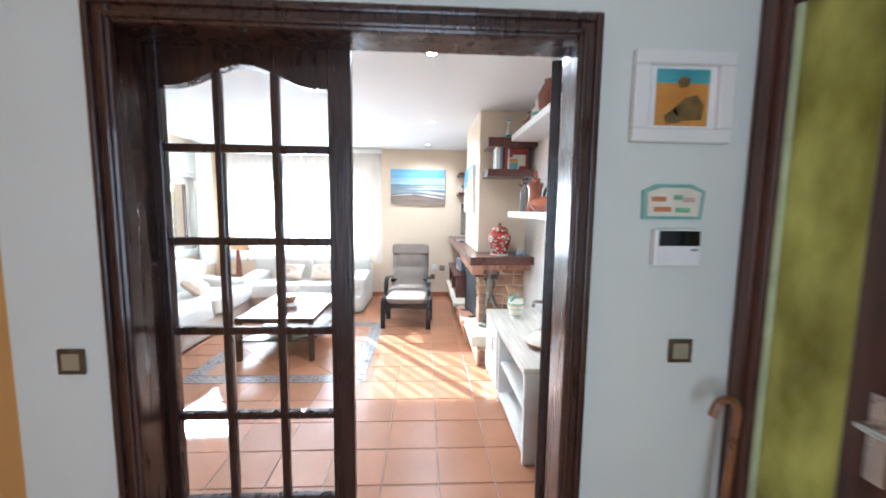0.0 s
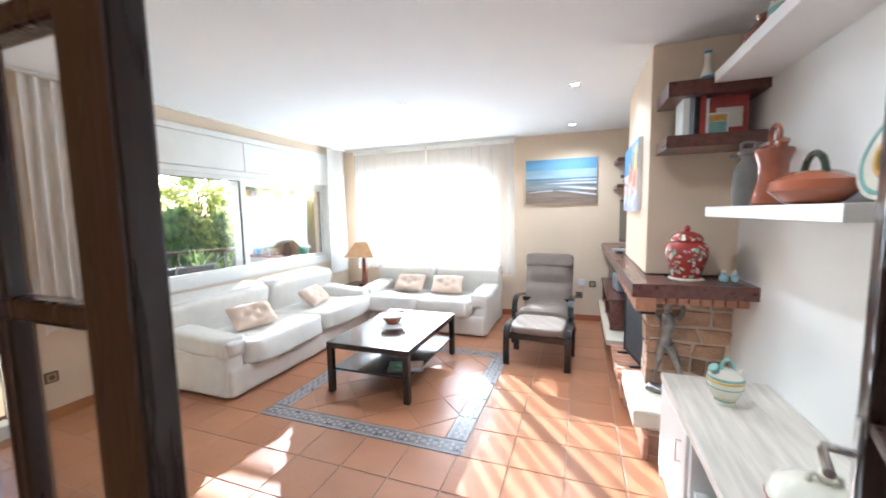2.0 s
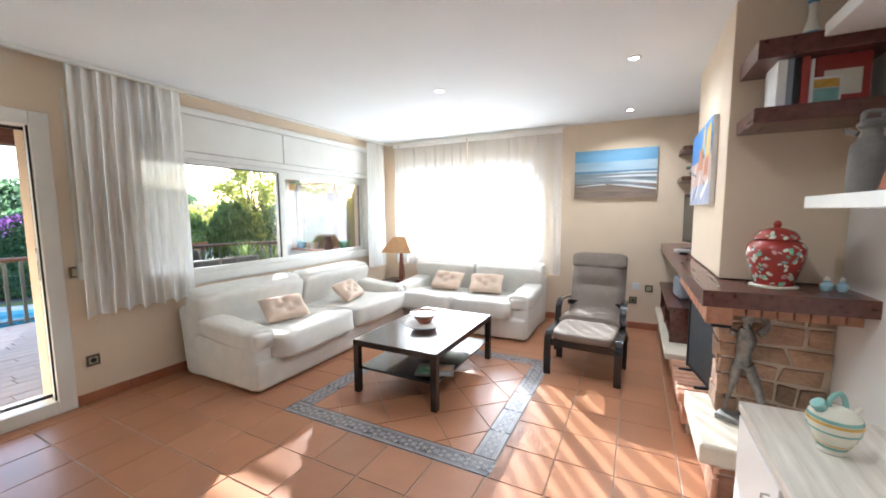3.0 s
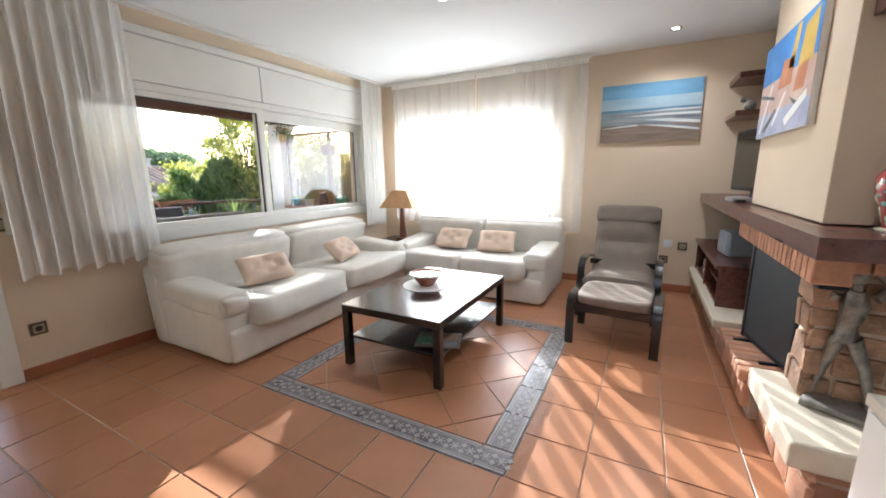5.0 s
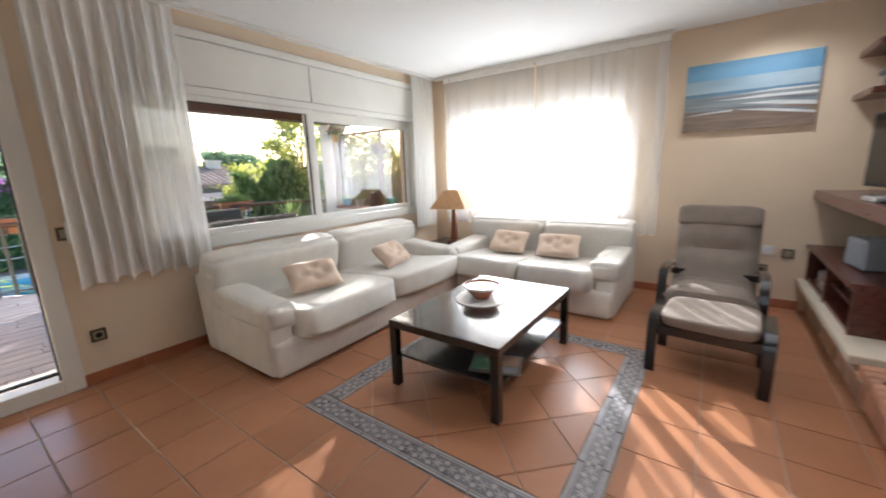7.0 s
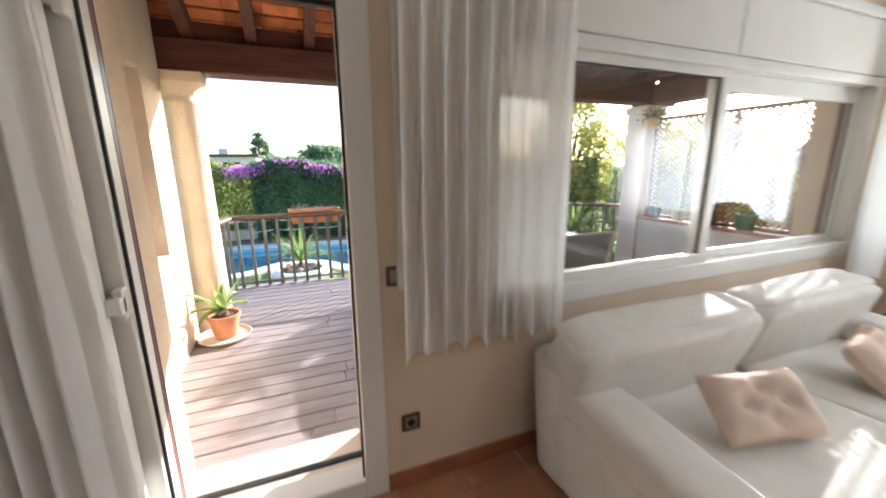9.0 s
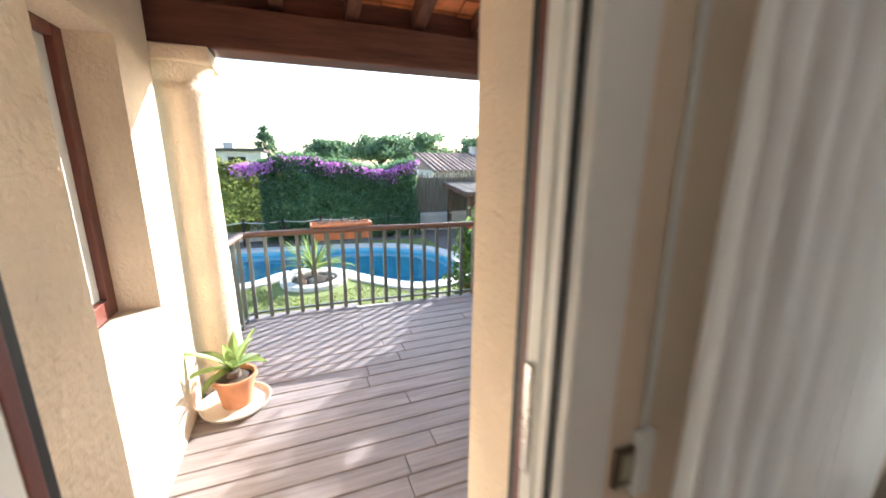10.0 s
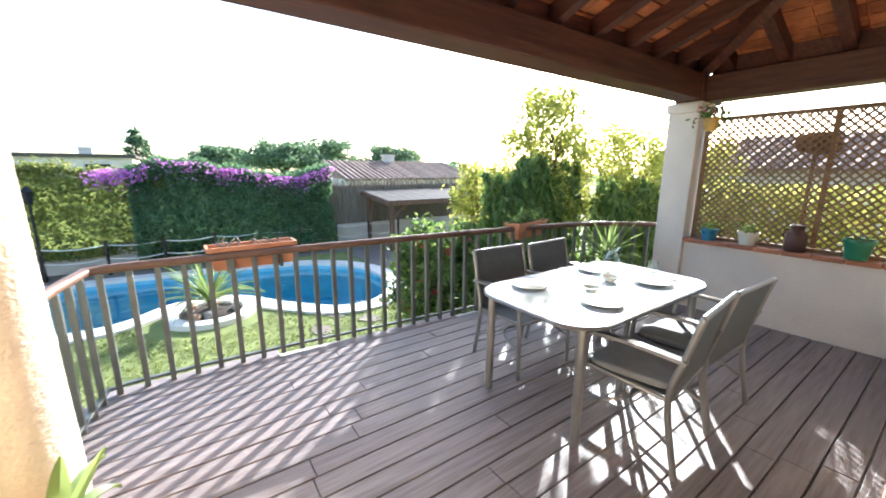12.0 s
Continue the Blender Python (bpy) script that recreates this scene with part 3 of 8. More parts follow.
# its leaf, folded right back against the wall
leaf = part("door_leaf", boxes([(-3.625, -3.57, 2.19, 2.56, 0.06, 0.18), (-3.625, -3.57, 2.19, 2.56, 2.04, 2.13), (-3.625, -3.57, 2.46, 2.56, 0.18, 2.04), (-3.625, -3.57, 2.19, 2.24, 0.18, 2.04)], 0.006), M_ALU, d1)

# wide window with its shutter box
w1 = tagged(new("window_1"), "wide white aluminium sliding window under a shutter box", "window", "", "structure")
part("window_frame", boxes([(-3.80, XW + 0.02, 3.85, 7.06, 0.80, 0.90), (-3.80, XW + 0.02, 3.85, 7.06, 2.00, 2.06), (-3.80, XW + 0.02, 3.85, 3.93, 0.90, 2.00), (-3.80, XW + 0.02, 6.99, 7.06, 0.90, 2.00)], 0.006), M_ALU, w1)
part("sash", boxes([(-3.73, -3.69, 3.93, 5.47, 0.90, 0.95), (-3.73, -3.69, 3.93, 5.47, 1.955, 2.00), (-3.73, -3.69, 3.93, 3.99, 0.95, 1.955), (-3.73, -3.69, 5.40, 5.47, 0.95, 1.955)], 0.004), M_ALU, w1)
part("sash", boxes([(-3.785, -3.745, 5.41, 6.99, 0.90, 0.95), (-3.785, -3.745, 5.41, 6.99, 1.90, 2.00), (-3.785, -3.745, 5.41, 5.52, 0.95, 1.90), (-3.785, -3.745, 6.93, 6.99, 0.95, 1.90)], 0.004), M_ALU, w1)
part("pane", box(-3.713, -3.707, 3.985, 5.405, 0.945, 1.96), M_GLASS, w1).visible_shadow = False
part("pane", box(-3.768, -3.762, 5.515, 6.935, 0.945, 1.905), M_GLASS, w1).visible_shadow = False
part("pane_gasket", boxes([(-3.716, -3.704, 5.392, 5.402, 0.95, 1.955), (-3.716, -3.704, 3.99, 5.40, 1.947, 1.957), (-3.771, -3.759, 6.925, 6.934, 0.95, 1.90)]), M_GASKET, w1, "black rubber gasket")
for a, b in ((3.86, 5.445), (5.455, 7.05)):
    part("shutter_box_panel", box(-3.72, XW + 0.022, a, b, 2.065, 2.40, 0.004), M_ALU, w1)
part("shutter_box_trim", boxes([(-3.74, XW + 0.035, 3.83, 7.08, 2.405, 2.47)], 0.008), M_ALU, w1)
part("window_sill", box(-4.18, -3.81, 3.84, 7.07, 0.76, 0.80, 0.006), M_SKIRT, w1, "terracotta outer sill")
part("reveal_frame", boxes([(-3.86, -3.81, 3.85, 3.90, 0.80, 2.06), (-3.86, -3.81, 7.01, 7.06, 0.80, 2.06), (-3.86, -3.81, 3.90, 7.01, 2.01, 2.06)]), M_BROWNALU, w1, "brown painted outer frame")

# window behind the sheer curtains
w2 = tagged(new("window_2"), "white framed window behind sheer curtains", "window", "", "structure")
part("window_frame", boxes([(-3.42, -1.15, 7.56, 7.62, 0.86, 0.93), (-3.42, -1.15, 7.56, 7.62, 2.00, 2.06), (-3.42, -3.36, 7.56, 7.62, 0.93, 2.00), (-1.21, -1.15, 7.56, 7.62, 0.93, 2.00), (-2.32, -2.25, 7.56, 7.62, 0.93, 2.00)], 0.005), M_ALU, w2)
for a, b in ((-3.36, -2.32), (-2.25, -1.21)):
    part("pane", box(a, b, 7.588, 7.594, 0.93, 2.00), M_GLASS, w2).visible_shadow = False

# window in the terrace's side wall
w3 = tagged(new("window_3"), "white window with a brown outer frame in a deep reveal", "window", "", "structure")
part("window_frame", boxes([(-5.42, -5.34, 1.98, 2.04, 0.95, 2.10), (-4.66, -4.58, 1.98, 2.04, 0.95, 2.10), (-5.34, -4.66, 1.98, 2.04, 0.95, 1.05), (-5.34, -4.66, 1.98, 2.04, 2.02, 2.10)], 0.005), M_ALU, w3)
part("outer_frame", boxes([(-5.50, -5.42, 1.98, 2.07, 0.86, 2.15), (-4.58, -4.50, 1.98, 2.07, 0.86, 2.15), (-5.42, -4.58, 1.98, 2.07, 0.86, 0.95), (-5.42, -4.58, 1.98, 2.07, 2.10, 2.15)], 0.004), M_BROWNALU, w3, "brown painted outer frame")
part("pane", box(-5.34, -4.66, 2.005, 2.011, 1.05, 2.02), M_GLASS, w3).visible_shadow = False
part("window_sill", box(-5.498, -4.502, 2.07, 2.27, 0.83, 0.86, 0.006), M_SLAB, w3, "pale stone sill")

# double door between hall and living room
CAS = tagged(new("door_casing"), "dark mahogany moulded door casing", "door frame", "", "structure")
def casing(y0, y1, xl, xr, zt):
    """Three moulded boards round an opening from xl to xr and up to zt."""
    part("casing", boxes([(xl - 0.082, xl, y0, y1, 0, zt + 0.085), (xr, xr + 0.082, y0, y1, 0, zt + 0.085), (xl, xr, y0, y1, zt, zt + 0.085)], 0.010), M_CASINGWOOD, CAS)
    face = y0 if y1 < 2.1 else y1
    for d, w, h in ((0.012, 0.018, 0.010), (0.050, 0.022, 0.014)):
        part("moulding", boxes([(xl - d - w, xl - d, face - h, face + h, 0, zt + d + w), (xr + d, xr + d + w, face - h, face + h, 0, zt + d + w), (xl - d, xr + d, face - h, face + h, zt + d, zt + d + w)], 0.006), M_CASINGWOOD, CAS)
casing(YH - 0.025, YH, -0.985, 0.442, 2.095)
casing(YS, YS + 0.022, -1.055, 0.500, 2.14)
part("jamb", boxes([(-1.065, -0.992, YH, YS - 0.02, 0, 2.105), (0.449, 0.515, YH, YS - 0.02, 0, 2.105), (-0.992, 0.449, YH, YS - 0.02, 2.098, 2.140)], 0.003), M_CASINGWOOD, CAS)


def door_leaf(name, label, m, swing):
    """A glazed leaf, hinged at x=0: arched top row, five rows of three panes, solid foot."""
    d = tagged(new(name), label, "door", "", "structure")
    d.matrix_basis = m
    W, T, H = 0.745, 0.04, 2.125
    x0, x1 = 0.092, 0.664
    xs, zs = [x0, 0.280, 0.478, x1], [0.43, 0.762, 1.094, 1.428, 1.758]
    half = 0.0145
    part("stile", box(0, x0, 0, T, 0.01, H, 0.004), M_DARKWOOD, d)
    part("stile", box(x1, W, 0, T, 0.01, H, 0.004), M_DARKWOOD, d)
    part("foot_panel", box(x0, x1, 0.006, T - 0.006, 0.01, 0.43, 0.004), M_DARKWOOD, d)
    part("foot_moulding", box(0.15, 0.59, -0.004, T + 0.004, 0.09, 0.37, 0.012), M_DARKWOOD, d)
    # top rail with an arched lower edge
    bm = bmesh.new()
    n = 24
    def arch(u):
        return 1.965 + 0.075 * (0.5 - 0.5 * math.cos(2 * math.pi * min(max((u - 0.06) / 0.88, 0), 1)))
    low = [(x0 + (x1 - x0) * k / n, arch(k / n)) for k in range(n + 1)]
    rows = []
    for x, z in low:
        rows.append([bm.verts.new(c) for c in ((x, 0, z), (x, T, z), (x, T, H), (x, 0, H))])
    for a, b in zip(rows, rows[1:]):
        for k in range(4):
            bm.faces.new((a[k], a[(k + 1) % 4], b[(k + 1) % 4], b[k]))
    bm.faces.new(rows[0])
    bm.faces.new(rows[-1][::-1])
    part("top_rail", bm, M_DARKWOOD, d)
    for z in zs[1:]:
        part("muntin", box(x0, x1, 0.004, T - 0.004, z - half, z + half, 0.006), M_DARKWOOD, d)
    for x in xs[1:-1]:
        part("muntin", box(x - half, x + half, 0.005, T - 0.005, 0.43, 2.04, 0.006), M_DARKWOOD, d)
    for i in range(3):
        for j in range(5):
            top = zs[j + 1] if j < 4 else 2.035
            g = part("pane", box(xs[i] - 0.002, xs[i + 1] + 0.002, T / 2 - 0.002, T / 2 + 0.002, zs[j] + 0.002, top), M_GLASS, d)
            g.visible_shadow = False
    for z in (0.28, 1.06, 1.84):
        part("hinge", rods([((-0.008, swing, z - 0.045), (-0.008, swing, z + 0.045), 0.008)]), M_BRASS, d, "dull brass hinge", True)
    return d


door_leaf("door_2", "closed dark mahogany door leaf with small glass panes", pose(-1.050, 2.202, 0), 0.046)
right = door_leaf("door_3", "open dark mahogany door leaf with small glass panes", pose(0.478, 2.287, 0, 0, 0, 71), -0.006)
for y, s in ((-0.002, -1), (0.042, 1)):
    part("door_handle", tubes([([(0.69, y, 1.02), (0.69, y + s * 0.05, 1.02), (0.66, y + s * 0.056, 1.02), (0.57, y + s * 0.056, 1.022)], 0.010)], 10), M_CHROME, right, "brushed chrome lever handle", True)
    part("lock_plate", box(0.672, 0.708, min(y, y + s * 0.006), max(y, y + s * 0.006), 0.90, 1.10, 0.002), M_CHROME, right, "brushed chrome plate")

# side door of green hammered glass
d4 = tagged(new("door_4"), "mahogany framed door with green hammered glass", "door", "", "structure")
part("frame", boxes([(1.062, 1.17, 1.975, 2.066, 0, 2.28), (1.062, 1.17, 0.57, 0.66, 0, 2.28), (1.062, 1.17, 0.66, 1.975, 2.19, 2.28)], 0.008), M_BROWNWOOD, d4)
part("moulding", boxes([(1.046, 1.063, 2.005, 2.045, 0, 2.25), (1.050, 1.063, 2.052, 2.064, 0, 2.26)], 0.005), M_BROWNWOOD, d4)
part("bead", boxes([(1.072, 1.100, 1.950, 1.968, 0.12, 2.18), (1.072, 1.100, 1.700, 1.712, 0.12, 2.18)], 0.004), M_GREENPALE, d4, "pale green glazing bead")
part("stile", boxes([(1.058, 1.13, 1.540, 1.700, 0.02, 2.185)], 0.006), M_BROWNWOOD, d4)
part("rail", boxes([(1.066, 1.13, 1.712, 1.950, 0.02, 0.12)], 0.004), M_BROWNWOOD, d4)
part("rail", boxes([(1.066, 1.13, 0.66, 1.540, 0.02, 0.12)], 0.004), M_BROWNWOOD, d4)
part("pane", box(1.088, 1.096, 1.712, 1.950, 0.12, 2.185), M_GREENGLASS, d4, "green hammered glass pane")
part("pane", box(1.088, 1.096, 0.66, 1.540, 0.12, 2.185), M_GREENGLASS, d4, "green hammered glass pane")
part("lock_plate", box(1.050, 1.057, 1.595, 1.640, 0.90, 1.12, 0.002), M_CHROME, d4, "steel lock plate")
part("door_handle", tubes([([(1.052, 1.617, 1.05), (1.00, 1.617, 1.05), (0.995, 1.58, 1.05), (0.995, 1.50, 1.05)], 0.011)], 10), M_CHROME, d4, "steel lever handle", True)

# ---- living room: seating ----
def sofa(label, L, at, rz):
    """A low upholstered sofa. Local: length along x, back along y=0, front at y=-D."""
    D = 1.02
    s = thing("sofa", label, "sofa", at, rz, "ivory sofas")
    n = 2
    part("base", box(0.03, L - 0.03, -D + 0.03, -0.05, 0.015, 0.27, 0.04, 3), M_SOFA, s, "", True)
    bm = bmesh.new()
    bx(bm, 0.0, L, -0.24, -0.02, 0.015, 0.64, 0.05, 3)
    for v in bm.verts:
        v.co.y += 0.13 * max(0, v.co.z - 0.05)
    part("back_frame", bm, M_SOFA, s, "", True)
    for side in (0, 1):
        x0 = 0.006 if side == 0 else L - 0.206
        part("side_panel", box(x0, x0 + 0.20, -D + 0.06, -0.045, 0.019, 0.41, 0.045, 3), M_SOFA, s, "", True)
        part("arm_pad", pad((x0 + 0.10 + (0.015 if side == 0 else -0.015), -D / 2 - 0.06, 0.455), (0.130, 0.41, 0.088), 0.42, 4, 0, 0, seed=side * 3.3 + L, lump=0.016), M_SOFA, s, "", True)
        part("arm_front", pad((x0 + 0.10 + (0.015 if side == 0 else -0.015), -D + 0.115, 0.435), (0.122, 0.062, 0.098), 0.5, 0, 0, 0, seed=side * 2.1 + L, lump=0.012), M_SOFA, s, "", True)
    w = (L - 0.40) / n
    for i in range(n):
        cx = 0.20 + w * (i + 0.5)
        part("seat_cushion", pad((cx, -D / 2 - 0.10, 0.328), (w / 2 + 0.004, 0.48, 0.118), 0.27, -4, 0, 0, sag=0.025, seed=i * 7 + L, lump=0.013), M_SOFA, s, "", True)
        wb = L / n
        part("back_cushion", pad((wb * (i + 0.5), -0.165, 0.555), (wb / 2 - 0.004, 0.125, 0.235), 0.22, 17, 0, 0, seed=i * 5 + 2 * L, lump=0.013), M_SOFA, s, "", True)
        part("head_roll", pad((wb * (i + 0.5), -0.175, 0.715), (wb / 2 - 0.010, 0.115, 0.085), 0.30, 8, 0, 0, seed=i * 3 + L, lump=0.02), M_SOFA, s, "", True)
    return s


def tufted_cushion(at, tilt, rz, seed):
    c = thing("cushion", "blush pink tufted scatter cushion on an ivory sofa", "cushion", at, rz, "scatter cushions")
    bm = bmesh.new()
    nx, nz = 26, 18
    grid = {}
    for side in (-1, 1):
        for i in range(nx + 1):
            for j in range(nz + 1):
                u, v = -1 + 2 * i / nx, -1 + 2 * j / nz
                edge = max(0, (1 - abs(u) ** 4) * (1 - abs(v) ** 4)) ** 0.45
                pit = sum(math.exp(-((u - a) ** 2 * 20 + (v - b) ** 2 * 12)) for a, b in ((-0.42, 0.0), (0.42, 0.0), (0.0, 0.42), (0.0, -0.42)))
                d = 0.075 * edge * (1 - 0.62 * min(1, pit)) + 0.004 * noise.noise(Vector((u * 4, v * 4, seed)))
                pinch = 1 - 0.06 * (1 - abs(u)) * abs(v) - 0.05 * (1 - abs(v)) * abs(u)
                grid[side, i, j] = bm.verts.new((0.215 * u * pinch, side * max(d, 0.001), 0.135 * v * pinch))
        for i in range(nx):
            for j in range(nz):
                bm.faces.new([grid[side, a, b] for a, b in ((i, j), (i + 1, j), (i + 1, j + 1), (i, j + 1))])
    bmesh.ops.remove_doubles(bm, verts=bm.verts, dist=0.0035)
    turn(bm, bm.verts, pose(0, 0, 0.15, tilt, 0, 0))
    part("cover", bm, M_CUSHION, c, "", True)
    for a, b in ((-0.42, 0.0), (0.42, 0.0), (0.0, 0.42), (0.0, -0.42)):
        m = pose(0, 0, 0.15, tilt, 0, 0) @ pose(0.215 * a, -0.030, 0.15 * b)
        bm = bmesh.new()
        vs = puff(bm, (0, 0, 0), (0.012, 0.006, 0.012), 1, 10, 6, lump=0)
        turn(bm, vs, m)
        part("button", bm, M_CUSHION, c, "", True)
    return c


sofa("long ivory fabric sofa with padded arms below the window", 2.36, (-3.56, 4.14, 0), 90)
sofa("two-seat ivory fabric sofa against the curtained wall", 1.86, (-2.79, 7.32, 0), 0)
tufted_cushion((-2.96, 4.78, 0.400), -48, 76, 1)
tufted_cushion((-2.96, 5.72, 0.400), -48, 104, 2)
tufted_cushion((-2.16, 6.80, 0.405), -44, -3, 3)
tufted_cushion((-1.60, 6.80, 0.405), -44, 9, 4)


def low_table(name, label, x0, x1, y0, y1, h, shelf):
    t = thing(name, label, "table", ((x0 + x1) / 2, (y0 + y1) / 2, 0))
    a, b = (x1 - x0) / 2, (y1 - y0) / 2
    part("tabletop", box(-a, a, -b, b, h - 0.05, h, 0.003, 1), M_BLACKWOOD, t)
    for i in (-1, 1):
        for j in (-1, 1):
            cx, cy = i * (a - 0.0265), j * (b - 0.0265)
            part("leg", box(cx - 0.026, cx + 0.026, cy - 0.026, cy + 0.026, 0.001, h - 0.05, 0.003, 1), M_BLACKWOOD, t)
    if shelf:
        part("shelf", box(-a + 0.02, a - 0.02, -b + 0.055, b - 0.055, shelf - 0.02, shelf, 0.002, 1), M_BLACKWOOD, t)
    return t


low_table("coffee_table", "low black-brown coffee table with a lower shelf", -1.93, -1.155, 4.576, 5.763, 0.45, 0.205)
low_table("side_table", "small black-brown side table between the sofas", -3.34, -2.80, 6.70, 7.22, 0.45, 0)

bowl = thing("bowl", "glazed brown earthenware bowl of nuts on the coffee table", "bowl", (-1.62, 5.22, 0.459))
part("body", turned([(0.06, 0), (0.068, 0.012), (0.098, 0.045), (0.132, 0.085), (0.138, 0.095), (0.128, 0.095), (0.116, 0.08), (0.08, 0.045), (0.02, 0.035)]), M_GLAZE, bowl, "", True)
part("rim_band", turned([(0.130, 0.080), (0.1345, 0.083), (0.1395, 0.094), (0.134, 0.097), (0.128, 0.085)]), M_CERAMIC, bowl, "cream painted rim", True)
random.seed(4)
for k in range(14):
    a, r = random.random() * 6.28, random.random() * 0.075
    bm = bmesh.new()
    puff(bm, (r * math.cos(a), r * math.sin(a), 0.068 + 0.012 * random.random()), (0.017, 0.014, 0.014), 0.9, 10, 6, lump=0.03, seed=k)
    part("nut", bm, M_OCHRE if k % 3 else M_CERAMIC, bowl, "", True)
tagged(part("doily", turned([(0.001, 0.006), (0.03, 0.006), (0.186, 0.006), (0.189, 0.003), (0.186, 0)], (-1.62, 5.22, 0.4515), 40), M_PAPER, None, "", True), "round white doily under the bowl", "doily")
mag = thing("magazine", "open colour magazine on the coffee table's shelf", "magazine", (-1.30, 4.83, 0.2055), 20)
part("paper_block", boxes([(-0.15, 0.15, -0.11, 0.11, 0, 0.008)], 0.001), M_GREYCLAY, mag)
part("photo", boxes([(-0.14, -0.01, -0.09, 0.06, 0.008, 0.0088)]), M_GREENPAINT, mag, "green photograph")
part("photo", boxes([(0.01, 0.13, -0.02, 0.09, 0.008, 0.0088)]), M_STONE, mag, "brown photograph")
part("text_block", boxes([(0.01, 0.13, -0.095 + 0.012 * k, -0.089 + 0.012 * k, 0.008, 0.0085) for k in range(5)]), M_GREYPLASTIC, mag)

lamp = thing("table_lamp", "cherry wood table lamp with a square parchment shade", "lamp", (-3.02, 6.98, 0.451), 12)
part("foot", box(-0.075, 0.075, -0.075, 0.075, 0, 0.03, 0.006), M_LAMPWOOD, lamp)
bm = bmesh.new()
vs = bmesh.ops.create_cone(bm, cap_ends=True, segments=4, radius1=0.055, radius2=0.028, depth=0.41, matrix=pose(0, 0, 0.235, 0, 0, 45))["verts"]
part("stem", bm, M_LAMPWOOD, lamp)
part("socket", turned([(0.012, 0.44), (0.014, 0.45), (0.014, 0.52), (0.010, 0.525)], seg=12), M_BRASS, lamp)
bm = bmesh.new()
ring = []
for s, z in ((0.235, 0.445), (0.095, 0.665), (0.090, 0.665), (0.230, 0.445)):
    ring.append([bm.verts.new((s * a, s * b, z)) for a, b in ((-1, -1), (1, -1), (1, 1), (-1, 1))])
for a, b in zip(ring, ring[1:] + ring[:1]):
    for k in range(4):
        bm.faces.new((a[k], a[(k + 1) % 4], b[(k + 1) % 4], b[k]))
part("shade", bm, M_SHADE, lamp, "honey coloured parchment shade")


# bentwood armchair and footstool, facing the room
def bent(bm, pts, w, t):
    """A flat laminated strip of width w (along x) and thickness t that follows pts (x, y, z)."""
    rows = []
    P = [Vector(p) for p in pts]
    for i, p in enumerate(P):
        d = (P[min(i + 1, len(P) - 1)] - P[max(i - 1, 0)]).normalized()
        nrm = d.cross(Vector((1, 0, 0))).normalized()
        rows.append([bm.verts.new(p + Vector((sx * w / 2, 0, 0)) + nrm * sn * t / 2) for sx, sn in ((-1, -1), (1, -1), (1, 1), (-1, 1))])
    for a, b in zip(rows, rows[1:]):
        for k in range(4):
            bm.faces.new((a[k], a[(k + 1) % 4], b[(k + 1) % 4], b[k]))
    bm.faces.new(rows[0][::-1])
    bm.faces.new(rows[-1])


def curve(pts, n=8):
    """A smooth line through pts."""
    P = [Vector(p) for p in pts]
    P = [P[0] * 2 - P[1]] + P + [P[-1] * 2 - P[-2]]
    out = []
    for a, b, c, d in zip(P, P[1:], P[2:], P[3:]):
        for k in range(n):
            u = k / n
            out.append(0.5 * ((2 * b) + (c - a) * u + (2 * a - 5 * b + 4 * c - d) * u * u + (3 * b - a - 3 * c + d) * u ** 3))
    return out + [P[-2]]


ch = thing("armchair", "black bentwood armchair with taupe quilted cushion and headrest", "armchair", (-0.27, 6.62, 0), -2)
for x in (-0.31, 0.31):
    bm = bmesh.new()
    bent(bm, curve([(x, 0.42, 0.012), (x, 0.0, 0.014), (x, -0.33, 0.016), (x, -0.385, 0.06), (x, -0.375, 0.25), (x, -0.345, 0.45), (x, -0.29, 0.52), (x, -0.15, 0.535), (x, 0.12, 0.50), (x, 0.22, 0.47)]), 0.06, 0.022)
    part("side_frame", bm, M_BLACKWOOD, ch, "", True)
    bm = bmesh.new()
    bent(bm, curve([(x * 0.78, -0.33, 0.345), (x * 0.78, -0.05, 0.30), (x * 0.78, 0.12, 0.28), (x * 0.78, 0.22, 0.36), (x * 0.78, 0.36, 0.66), (x * 0.78, 0.47, 0.93)]), 0.05, 0.02)
    part("seat_frame", bm, M_BLACKWOOD, ch, "", True)
part("stretcher", box(-0.31, 0.31, -0.36, -0.34, 0.28, 0.34, 0.003), M_BLACKWOOD, ch)
part("stretcher", box(-0.31, 0.31, 0.16, 0.18, 0.40, 0.45, 0.003), M_BLACKWOOD, ch)
